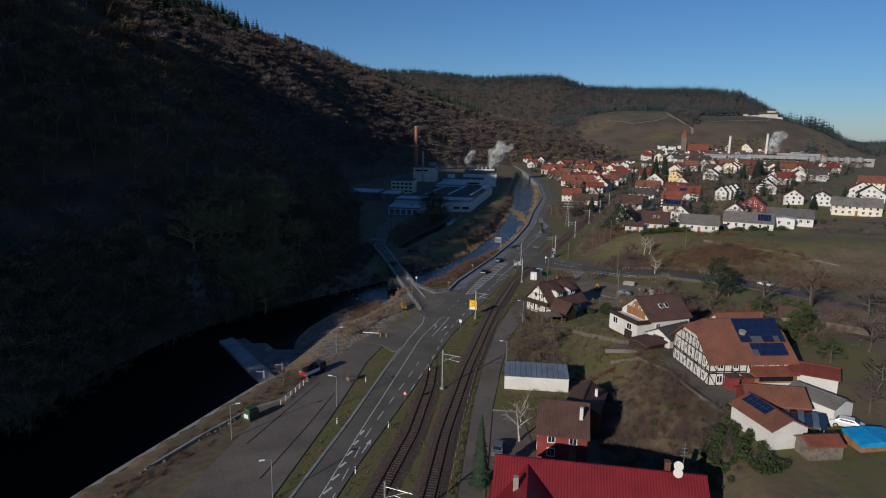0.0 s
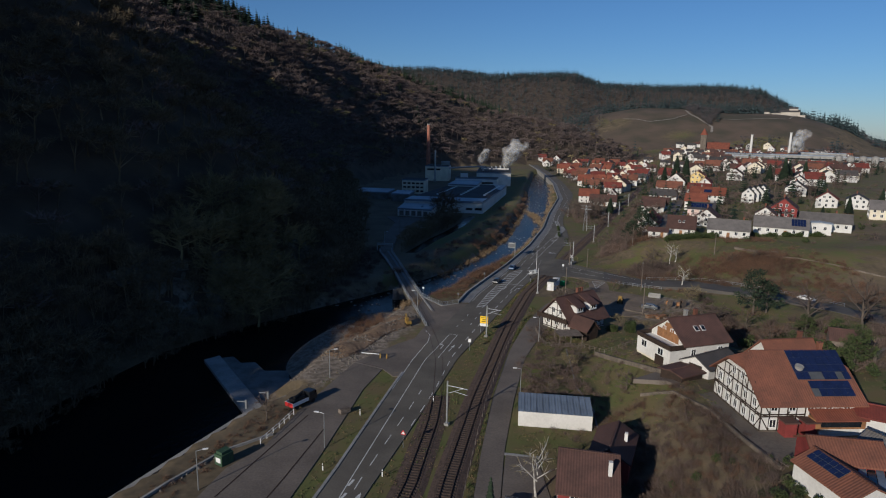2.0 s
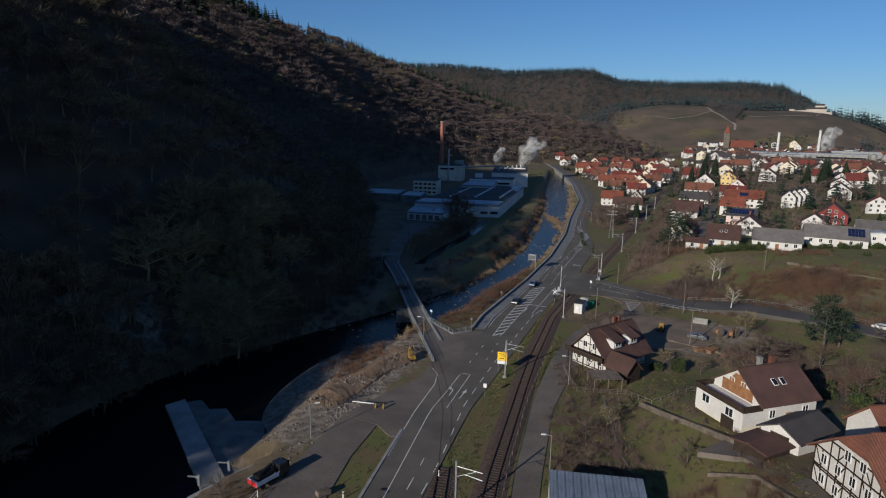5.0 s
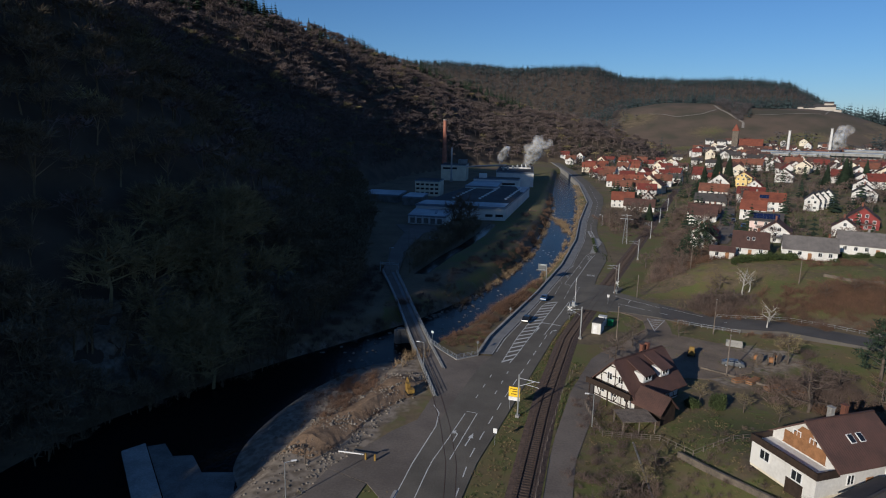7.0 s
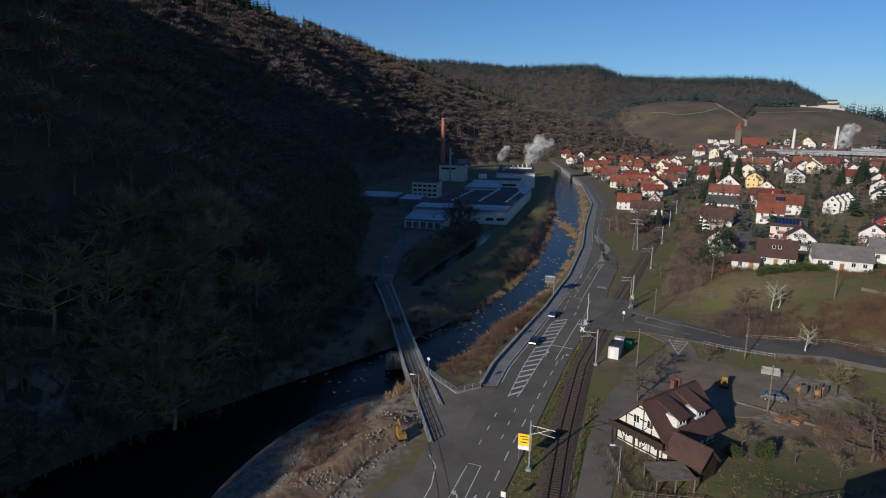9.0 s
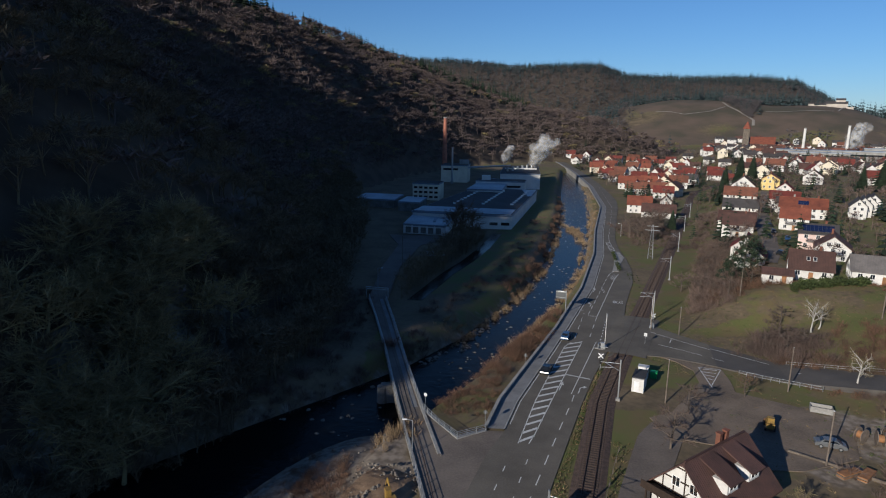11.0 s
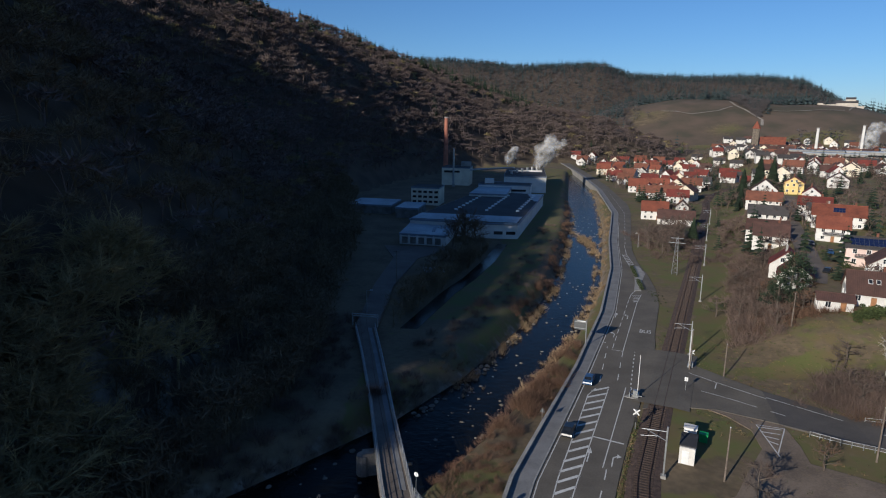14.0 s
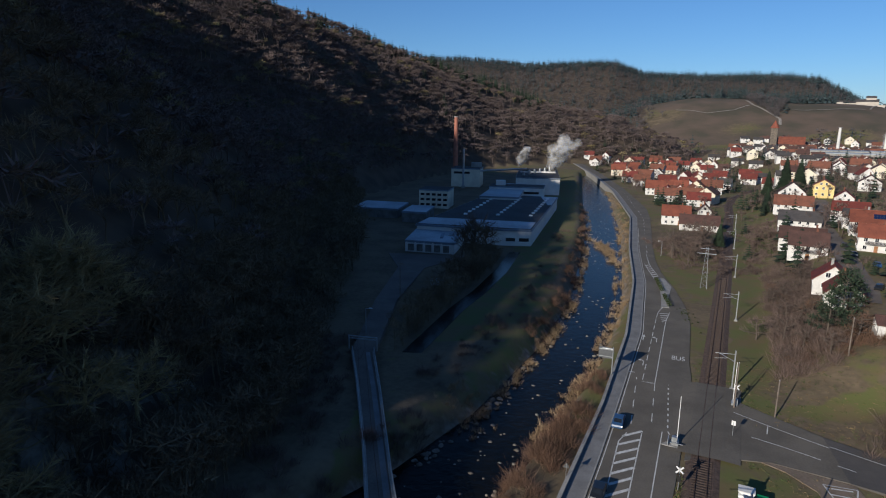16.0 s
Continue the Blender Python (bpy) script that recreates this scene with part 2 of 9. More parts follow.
# ---------------------------------------------------------------- mesh helpers
class Geo:
    """Collects solids, then becomes one mesh."""

    def __init__(self):
        self.v, self.f, self.m = [], [], []

    def add(self, verts, faces, mi=0, at=None):
        k = len(self.v)
        self.v += [tuple(at @ Vector(p)) if at else tuple(p) for p in verts]
        self.f += [tuple(i + k for i in f) for f in faces]
        self.m += [mi] * len(faces)
        return self

    def box(self, c, s, mi=0, at=None, rz=0):
        x, y, z = s[0] / 2, s[1] / 2, s[2] / 2
        ca, sa = math.cos(rz), math.sin(rz)
        vs = [(c[0] + a * ca - b * sa, c[1] + a * sa + b * ca, c[2] + d) for d in (-z, z) for a, b in ((-x, -y), (x, -y), (x, y), (-x, y))]
        return self.add(vs, [(3, 2, 1, 0), (4, 5, 6, 7), (0, 1, 5, 4), (1, 2, 6, 5), (2, 3, 7, 6), (3, 0, 4, 7)], mi, at)

    def prism(self, poly, z0, z1, mi=0, at=None):
        n = len(poly)
        if sum(poly[i][0] * poly[(i + 1) % n][1] - poly[(i + 1) % n][0] * poly[i][1] for i in range(n)) < 0:
            poly = poly[::-1]
        vs = [(x, y, z0) for x, y in poly] + [(x, y, z1) for x, y in poly]
        return self.add(vs, [tuple(range(n))[::-1], tuple(range(n, 2 * n))] + [(i, (i + 1) % n, n + (i + 1) % n, n + i) for i in range(n)], mi, at)

    def cyl(self, a, b, r0, r1, n=8, mi=0, at=None):
        a, b = Vector(a), Vector(b)
        q = (b - a).to_track_quat("Z", "Y")
        vs = [p + q @ Vector((r * math.cos(6.2832 * i / n), r * math.sin(6.2832 * i / n), 0)) for p, r in ((a, r0), (b, r1)) for i in range(n)]
        return self.add(vs, [tuple(range(n))[::-1], tuple(range(n, 2 * n))] + [(i, (i + 1) % n, n + (i + 1) % n, n + i) for i in range(n)], mi, at)

    def strip(self, left, right, z=0.0, skirt=0.0, mi=0):
        """A ribbon between two rows of points; z may be a number or a row."""
        k = len(left)
        zs = [z] * k if isinstance(z, (int, float)) else list(z)
        vs = [(p[0], p[1], h) for p, h in zip(left, zs)] + [(p[0], p[1], h) for p, h in zip(right, zs)]
        self.add(vs, [(i, k + i, k + i + 1, i + 1) for i in range(k - 1)], mi)
        if skirt:
            for row in (left, right):
                vs = [(p[0], p[1], h) for p, h in zip(row, zs)] + [(p[0], p[1], h - skirt) for p, h in zip(row, zs)]
                self.add(vs, [(i, i + 1, k + i + 1, k + i) for i in range(k - 1)], mi)
        return self

    def mesh(self, name, *mats):
        me = bpy.data.meshes.new(name)
        me.from_pydata(self.v, [], self.f)
        for m in mats:
            me.materials.append(m)
        if len(mats) > 1:
            me.polygons.foreach_set("material_index", self.m)
        me.update()
        return me

    def obj(self, name, *mats, parent=None, label="", category="", group="", kind=""):
        ob = new(name, self.mesh(name, *mats))
        if parent:
            ob.parent = parent
        return tagged(ob, label, category, group, kind)


def part(name, g, material, parent, label=""):
    return g.obj(name, *(material if isinstance(material, tuple) else (material,)), parent=parent, label=label)


def shared(name, me, parent, m=None):
    ob = new(name, me)
    ob.parent = parent
    if m is not None:
        ob.matrix_basis = m
    return ob


def empty(name, m, label, category, group="", kind=""):
    ob = new(name)
    ob.empty_display_size = 0.5
    ob.matrix_basis = m
    return tagged(ob, label, category, group, kind)


def big_mesh(name, v, f, material, label="", category="", kind="stuff", mats=None, mi=None):
    """A mesh from arrays of corners and triangles."""
    me = bpy.data.meshes.new(name)
    me.vertices.add(len(v))
    me.vertices.foreach_set("co", np.asarray(v, np.float32).ravel())
    me.loops.add(len(f) * 3)
    me.loops.foreach_set("vertex_index", np.asarray(f, np.int32).ravel())
    me.polygons.add(len(f))
    me.polygons.foreach_set("loop_start", np.arange(0, len(f) * 3, 3, dtype=np.int32))
    me.polygons.foreach_set("loop_total", np.full(len(f), 3, np.int32))
    for m in mats or [material]:
        me.materials.append(m)
    if mi is not None:
        me.polygons.foreach_set("material_index", np.asarray(mi, np.int32))
    me.update(calc_edges=True)
    return tagged(new(name, me), label, category, "", kind)


# ---------------------------------------------------------------- plan of the valley: curves, as x for a given y
def curve(*pairs):
    ys, xs = [p[0] for p in pairs], [p[1] for p in pairs]
    return lambda y: np.interp(y, ys, xs)


WALL_X = curve((179.5, 1.4), (190, 3.9), (204, 8.9), (230, 18.3), (266.5, 29.9), (316, 42.3), (367, 51.8), (451, 70), (575, 84), (690, 90.6), (760, 93), (900, 95))
KERB_X = curve((179.5, 4.2), (190, 6.9), (213, 15), (230, 20.8), (269, 33.7), (316, 45.5), (367, 55), (451, 73.3), (575, 87.2), (690, 93.6), (760, 96), (900, 98))
ROAD_L = curve((-200, -71), (75, -18.8), (95, -15), (115, -11.7), (125, -10), (140, -7.2), (155, -3.5), (172, 1.2), (179.5, 4.2), (190, 6.9))
ROAD_R = curve((-200, -65.5), (75, -13.2), (83.6, -11.4), (101, -7.2), (122, -2.2), (138, 1.4), (149, 5), (167, 10.6), (191, 18.2), (202, 22), (214, 26.6),
               (244, 37.4), (251, 39.1), (276, 47), (292, 50.5), (310, 52.8), (330, 54.2), (350, 57.2), (375, 62.5), (451, 80), (488, 87), (598, 96.5), (713, 102), (760, 104), (900, 106))
MAIN_X = curve((-200, -29), (20, -7.4), (74.5, -1.4), (91.8, 0.6), (118.5, 5), (138.2, 9), (150, 11.4), (162, 14), (191.5, 21.6), (212.5, 29.3), (244.3, 41.5), (285, 57), (343.3, 79.2), (428, 110.6), (476, 128.8), (513, 141.5), (555, 160), (590, 182), (640, 215), (700, 255))
SIDING = [(-38, -60), (-17.5, 30), (-8.05, 74.2), (-4.5, 91.5), (-2.4, 110), (-2.0, 120), (-2.3, 137.2), (-3.9, 148.9), (-6.7, 163), (-12, 185), (-20.5, 218), (-28, 249), (-31, 262)]
PATH_L = curve((-100, -12), (74.6, 2.4), (101, 5.4), (118.7, 7.8), (139, 11.7), (146.6, 13.5), (163.7, 18.4), (180.6, 25.2), (187, 30))
PATH_R = curve((-100, -8), (74.6, 6.0), (101, 8.8), (118.9, 11.7), (139.3, 15.6), (150.4, 19.4), (165, 24.8), (180, 32), (187, 37))
RIVER = [(-110, -120), (-82, 10), (-70, 60), (-62, 90), (-55, 115), (-49, 140), (-42, 158), (-31, 175), (-20, 190), (-8, 208), (3, 229), (16.5, 262), (29.5, 304), (44, 380), (53, 430), (70, 555), (95, 753), (125, 815)]
RIVER_W = [16, 15, 14, 14, 15, 15, 12, 11, 9.5, 7.5, 6.5, 6.5, 6.5, 7, 7, 8.5, 6.5, 6]
FOOT = [(-180, -500), (-150, -300), (-125, -150), (-108, -60), (-86, 10), (-81, 60), (-80, 115), (-74, 140), (-56, 172), (-46, 200), (-42, 225), (-48, 262), (-62, 320), (-82, 420), (-88, 520), (-66, 660), (-20, 780), (50, 870), (130, 915), (230, 940),
        (300, 1010), (250, 1250), (60, 1600)]
WATER_Z = -4.0


def smooth(a, b, x):
    t = np.clip((np.asarray(x, float) - a) / (b - a), 0, 1)
    return t * t * (3 - 2 * t)


def to_line(pts, x, y, values=None):
    """Distance to a polyline, on its left positive; and the values along it at the nearest place."""
    best, side, val = np.full(np.shape(x), 1e9), np.ones(np.shape(x)), np.zeros(np.shape(x))
    for i in range(len(pts) - 1):
        (ax, ay), (bx, by) = pts[i], pts[i + 1]
        dx, dy = bx - ax, by - ay
        t = np.clip(((x - ax) * dx + (y - ay) * dy) / (dx * dx + dy * dy), 0, 1)
        d = np.hypot(x - ax - t * dx, y - ay - t * dy)
        s = np.sign(dx * (y - ay) - dy * (x - ax))
        near = d < best
        best, side = np.where(near, d, best), np.where(near, s, side)
        if values is not None:
            val = np.where(near, values[i] + t * (values[i + 1] - values[i]), val)
    return best, side, val


def wobble(x, y, s, k=0.0):
    return np.sin(x / s + k) * np.cos(y / (s * 1.3) + 1.7 * k) + 0.5 * np.sin((x + y) / (s * 0.57) + 2.3 * k) + 0.35 * np.cos((x - 1.4 * y) / (s * 0.31) + k)


def bar(x, y):
    """Distance from the middle of the gravel bar, 1 at its edge."""
    u, v = x + 23.5, y - 159
    return np.hypot((u * 0.32 + v * 0.95) / 24, (u * 0.95 - v * 0.32) / 9.5)


def terrain(x, y):
    x, y = np.asarray(x, float), np.asarray(y, float)
    # valley floor and the slope east of the railway
    e = x - MAIN_X(y)
    z = np.full(x.shape, -0.14)
    low = 1 - smooth(60, 150, y)
    z = z + 6.3 * smooth(27, 40, x) * (1 - smooth(128, 160, y)) * smooth(20, 70, y) * (1 - 0.25 * smooth(112, 128, y))
    z = z + (9.0 * smooth(52, 108, x) * (1 - smooth(228, 248, y)) + 8.5 * smooth(8, 36, e) * smooth(228, 248, y)) * smooth(190, 225, y) + 3.4 * smooth(58, 100, x) * (1 - smooth(190, 225, y)) * smooth(128, 160, y)
    z = z + 3 * smooth(50, 110, x) * (1 - smooth(128, 160, y))
    z = z + (5.0 * smooth(110, 240, x) + 0.6 * wobble(x, y, 23) * smooth(62, 110, x) * (1 - smooth(300, 500, y))) * np.maximum(smooth(10, 45, e), 1 - smooth(228, 248, y))
    # the road to the east climbs a little
    # far hills, by bearing and distance
    r, a = np.hypot(x, y - 66), np.degrees(np.arctan2(x, y - 66))
    el_a = np.interp(a, [5, 8, 12, 16, 20, 24, 26.5, 29, 31, 32.5, 34, 37, 60], [-1.5, -0.5, 1.5, 2.2, 2.15, 1.75, 1.8, 1.55, 0.9, 0.4, -0.8, -1.4, -1.4])
    h_a = np.maximum(47 + 1450 * np.tan(np.radians(el_a)), 6)
    z = np.maximum(z, 6 + (h_a - 6) * smooth(1030, 1450, r) * (1 - 0.35 * smooth(1500, 2100, r)) - 1e3 * (r < 1000) - 1e3 * (y < 100))
    el_b = np.interp(a, [-60, -10, -2.4, 3.3, 8, 10, 12.5, 17, 22, 25.3, 27, 29, 31, 33, 36, 40, 60], [4.5, 5.2, 5.2, 4.7, 4.85, 4.85, 3.95, 3.75, 3.7, 3.4, 2.5, 1.2, 0.1, -0.8, -0.5, 0.6, 1.6])
    h_b = np.maximum(47 + 2500 * np.tan(np.radians(el_b)), 8)
    z = np.maximum(z, 6 + (h_b - 6) * smooth(1500, 2500, r) * (1 - 0.3 * smooth(2600, 3400, r)) - 1e3 * (r < 1450) - 1e3 * (y < 100))
    # the wooded hill west of the river, turning across the valley behind the works
    d, side, _ = to_line(FOOT, x, y)
    d = d * side
    prof = np.interp(d, [0, 6, 14, 40, 70, 110, 160, 250, 360, 500, 900], [0, 8, 16, 43, 71, 106, 140, 182, 190, 172, 140])
    far = (1 - 0.42 * smooth(560, 1000, y) * smooth(-250, 150, x)) * (1 - 0.2 * smooth(720, 1100, y))
    gully = 1 + 0.07 * wobble(x * 0.35, y, 60, 1.0) * smooth(20, 90, d)
    # dip put into the slope so the hillside beyond it catches the sun
    hollow = 30 * np.exp(-(((y - 470) / 120) ** 2)) * smooth(20, 90, d) * (1 - smooth(230, 330, d))
    # rise added out of view so the hill's shadow reaches the left bank
    shade_rise = 7 * np.exp(-(((d - 95) / 40) ** 2) - ((y - 15) / 45) ** 2)
    z = np.where(d > 0, np.maximum(z, prof * far * gully - hollow + shade_rise), z)
    # the river bed
    b, _, w = to_line(RIVER, x, y, RIVER_W)
    bank = np.where(x < np.interp(y, [p[1] for p in RIVER], [p[0] for p in RIVER]), 7.0, 4.5) + 5 * smooth(95, 120, y) * (1 - smooth(160, 178, y))
    cut = 1 - smooth(0, 1, (b - w + 1.0) / bank)
    z = np.where(d > 2, z, z - (z + 5.4) * cut)
    # walled bank above the weir, and the gravel bar below it
    wall_w = np.interp(y, [-100, 40, 78.3, 98.7, 111, 116, 124], [-90, -58, -45.6, -38.4, -34, -31, -27])
    mid = np.interp(y, [p[1] for p in RIVER], [p[0] for p in RIVER])
    z = np.where((y < 124) & (x < wall_w - 0.3) & (x > mid), np.minimum(z, -5.2), z)
    z = np.maximum(z, -5.4 + 3.6 * (1 - smooth(0.55, 1.45, bar(x, y))))
    # works and bank terrace lie a little low
    z = z - 1.2 * smooth(8, 20, b - w) * (x < WALL_X(y) - 14) * smooth(215, 260, y) * (1 - smooth(700, 760, y)) * (d < 0)
    return z


def ground_at(x, y):
    return float(terrain(np.array([x]), np.array([y]))[0])


def spaced(*runs):
    out = []
    for a, b, step in runs:
        out += list(np.arange(a, b, step))
    return np.array(out + [runs[-1][1]])


def grow(a, b, step, k=1.09):
    out, s = [a], step
    while out[-1] < b:
        s *= k
        out.append(out[-1] + s)
    return out


def build_ground():
    xs = np.array([-v for v in grow(95, 3600, 4)][::-1] + list(spaced((-93, -62, 2.5), (-62, 66, 1.5), (66, 128, 2.5))) + grow(130, 3600, 3))
    ys = np.array([-v for v in grow(-60, 500, 5)][::-1] + list(spaced((62, 260, 1.6), (260, 330, 2.5))) + grow(333, 4600, 3, 1.03))
    X, Y = np.meshgrid(xs, ys)
    Z = terrain(X, Y)
    nx, ny = len(xs), len(ys)
    v = np.stack([X.ravel(), Y.ravel(), Z.ravel()], 1)
    i = (np.arange(ny - 1)[:, None] * nx + np.arange(nx - 1)).ravel()
    f = np.concatenate([np.stack([i, i + 1, i + nx + 1], 1), np.stack([i, i + nx + 1, i + nx], 1)])
    ob = big_mesh("ground", v, f, GROUND, "valley ground of brown leaf litter, winter grass and gravel", "ground", "structure")
    d, side, _ = to_line(FOOT, X, Y)
    d = d * side
    b, _, w = to_line(RIVER, X, Y, RIVER_W)
    r, a = np.hypot(X, Y - 66), np.degrees(np.arctan2(X, Y - 66))

    def spot(cx, cy, rx, ry):
        return np.clip(1.35 - np.hypot((X - cx) / rx, (Y - cy) / ry), 0, 1)

    e = X - MAIN_X(Y)
    grass = 0.45 + 0.22 * wobble(X, Y, 17, 0.4)
    grass = np.maximum(grass, 0.95 * ((e > 3.2) & (e < 11) & (Y > 225)))
    grass = np.maximum(grass, 0.7 * ((X > ROAD_R(Y)) & (X < PATH_L(Y)) & (Y < 190)))
    grass = np.maximum(grass, 0.65 * ((X > -24) & (X < ROAD_L(Y)) & (Y < 136)))
    for c in ((84, 222, 17, 12), (34, 205, 9, 8), (16, 126, 8, 9), (30, 122, 8, 8), (38, 148, 9, 8), (115, 222, 22, 16), (72, 112, 10, 14), (24, 150, 6, 8), (31, 128, 8, 7), (34, 116, 5, 5), (20, 112, 6, 8), (48, 154, 8, 6), (105, 238, 16, 7), (60, 232, 14, 6), (95, 247, 20, 5), (105, 260, 24, 12), (82, 290, 9, 8), (150, 330, 60, 60), (140, 450, 60, 60)):
        grass = np.maximum(grass, spot(*c))
    for c in ((62, 224, 16, 5), (80, 198, 14, 6), (33, 95, 9, 12), (55, 238, 9, 6)):
        grass = grass - 0.6 * spot(*c)
    bankside = (X < WALL_X(Y) - 10) & (d < -2) & (Y > 225) & (Y < 720) & (b > w + 7)
    grass = np.where(bankside, np.where((b < w + 26) & (Y > 262), 0.8, 0.25), grass)
    grass = np.where(d > -4, 0.1, grass)
    grass = np.where((r > 900) & (d < 0), 0.35 + 0.25 * wobble(X, Y, 90), grass)
    gravel = np.clip(1.2 - np.abs(b - w - 1) / 3.5, 0, 1) * 0.5 + 0.9 * spot(-25, 138, 11, 17) + 0.7 * spot(-13, 160, 6, 9)
    gravel = np.maximum(gravel, 0.9 * (bar(X, Y) < 1.15))
    for c in ((-17.5, 145, 4, 6), (-15.5, 152, 3.5, 6), (-12, 161, 3.5, 6), (-9, 167, 3, 4), (59, 184, 11, 9), (51, 172, 5, 4)):
        gravel = np.maximum(gravel, spot(*c))
    gravel = np.where(d > 0, 0, gravel)
    grass = np.where((X < -24) & (Y < 262) & (X > -110), 0.2, grass)
    vine = 1.0 * ((a > 13) & (a < 31.5) & (r > 1120) & (r < 1440)) * smooth(0, 1, 1.2 + wobble(X, Y, 120))
    # wood floor: dark leaf litter, its colour also standing in for tree shade
    wood = np.where((d > -1) | ((r > 1440) & (Y > 100)) | ((a < 12.5) & (r > 1050) & (Y > 100)), 1.0, 0.0)
    for key, val in (("grass", grass), ("gravel", gravel), ("vine", vine), ("wood", wood)):
        at = ob.data.attributes.new(key, "FLOAT", "POINT")
        at.data.foreach_set("value", np.clip(val, 0, 1).astype(np.float32).ravel())
    ob.data.polygons.foreach_set("use_smooth", np.ones(len(f), bool))
    return ob


build_ground()


def build_water():
    n = 160
    t = np.linspace(0, len(RIVER) - 1, n)
    k = np.arange(len(RIVER))
    cx, cy, w = np.interp(t, k, [p[0] for p in RIVER]), np.interp(t, k, [p[1] for p in RIVER]), np.interp(t, k, RIVER_W) + 4 + 6 * (t < 4)
    tx, ty = np.gradient(cx), np.gradient(cy)
    q = np.hypot(tx, ty)
    left = [(a - v / s * h, b + u / s * h) for a, b, u, v, s, h in zip(cx, cy, tx, ty, q, w)]
    right = [(a + v / s * h, b - u / s * h) for a, b, u, v, s, h in zip(cx, cy, tx, ty, q, w)]
    Geo().strip(left, right, WATER_Z).obj("water", WATER, label="shallow dark blue river with ripples", category="river", kind="structure")


build_water()


# ---------------------------------------------------------------- roads and railway
def along(fn, ys, off=0.0):
    return [(float(fn(y)) + off, y) for y in ys]


S_YS = list(np.arange(-200, 20, 20)) + list(np.arange(20, 300, 2.5)) + list(np.arange(300, 480, 5)) + list(np.arange(480, 900, 15))
N_YS = [y for y in S_YS if y >= 180]


def build_roads():
    Geo().strip([(float(ROAD_L(y) if y < 180 else KERB_X(y)), y) for y in S_YS], along(ROAD_R, S_YS), 0.0, 0.25).obj(
        "road", ASPHALT, label="grey asphalt main road with white lane markings", category="road", kind="structure")
    apron = [(-19.5, 134.5), (-13.4, 131.4), (-11, 128), (-6, 128), (0, 150), (3, 172), (4.4, 179.4), (1.4, 179.4), (-3.1, 176.2), (-9, 185.2), (-13.6, 187.5), (-6.7, 158.8), (-8.5, 150), (-12, 146)]
    Geo().prism(apron, -0.3, -0.008).obj("road_junction", ASPHALT_OLD, label="patched asphalt mouth of the bridge road", category="road", kind="structure")
    lot = [(-36.5, 20), (-33.5, 73), (-32.1, 84), (-30.6, 94), (-27.2, 100), (-25, 113), (-19.5, 134.4), (-13.5, 131.3), (-15.7, 121.7), (-18.3, 97.5), (-21.7, 73.5), (-31, 20)]
    Geo().prism(lot, -0.3, -0.012).obj("parking_lot", ASPHALT_OLD, label="worn brownish asphalt parking lot by the river", category="parking lot", kind="structure")
    # pavement on the river side, its kerb and the parapet wall
    Geo().strip(along(WALL_X, N_YS), along(KERB_X, N_YS, -0.25), 0.13, 0.3).obj("pavement", PAVING, label="pale concrete footway along the river wall", category="pavement", kind="structure")
    Geo().strip(along(KERB_X, N_YS, -0.25), along(KERB_X, N_YS), 0.14, 0.3).obj("kerb", KERB, label="pale stone kerb of the footway", category="kerb", kind="structure")
    g = Geo()
    for o0, o1, top, bottom in ((-0.35, 0.0, 0.55, 5.2), (-0.45, 0.1, 0.68, 0.13)):
        g.strip(along(WALL_X, N_YS, o0), along(WALL_X, N_YS, o1), top, bottom)
    g.obj("river_wall", CONCRETE, label="pale concrete river wall with a coping", category="wall", kind="structure")
    # verge kerbs of the southern road
    ys = [y for y in S_YS if y <= 130]
    Geo().strip(along(ROAD_L, ys, -0.45), along(ROAD_L, ys, -0.02), 0.1, 0.3).obj("kerb", KERB, label="grey stone kerb of the grass verge", category="kerb", kind="structure")
    # side road to the east over the crossing
    far = [(38, 241), (41, 236), (44.8, 230.6), (50.8, 222.6), (60.5, 212.8), (76, 203.8), (90, 190.5), (102, 175.5), (112, 156), (122, 120), (135, 60)]
    near = [(27, 213.5), (33, 214.8), (39.5, 214.2), (48, 209.8), (59, 202.5), (72, 196.5), (85, 185), (97, 170.5), (106, 153), (116, 118), (129, 58)]
    zs = [0.01, 0.012, 0.02, 0.1, 0.35, 1.1, 2.3, 3.0, 3.8, 4.6, 5.0]
    zs = [max(z, ground_at(*f) + 0.12, ground_at(*n) + 0.12, ground_at((f[0] + n[0]) / 2, (f[1] + n[1]) / 2) + 0.12) for z, f, n in zip(zs, far, near)]
    Geo().strip(far[:4], near[:4], zs[:4], 1.5).obj("junction", ASPHALT, label="worn grey asphalt junction at the level crossing", category="road", kind="structure")
    Geo().strip(far[3:], near[3:], zs[3:], 1.5).obj("side_road", ASPHALT_NEW, label="dark fresh asphalt side road climbing east", category="road", kind="structure")
    # asphalt deck that carries the road over the rails
    ys = list(np.arange(214.5, 240.6, 1.3))
    k = len(ys)
    rows = [[(float(MAIN_X(y)) + o, y - 0.37 * o, h) for y in ys] for o, h in ((-4.6, 0.02), (-2.3, 0.237), (2.3, 0.237), (4.6, 0.06))]
    Geo().add([p for row in rows for p in row], [(r * k + i, (r + 1) * k + i, (r + 1) * k + i + 1, r * k + i + 1) for r in range(3) for i in range(k - 1)]).obj("crossing_deck", ASPHALT, label="asphalt deck of the level crossing between rails", category="crossing", kind="structure")
    yard = [(42.1, 214.6), (48.5, 209.5), (48, 203), (47, 198), (57, 192), (60, 184), (56, 176), (46, 172), (40, 172), (37.5, 178), (30, 180), (28.5, 186.5), (33, 189), (37, 195), (41.8, 201.7), (42.6, 207.5), (40.5, 212), (36, 216.5)]
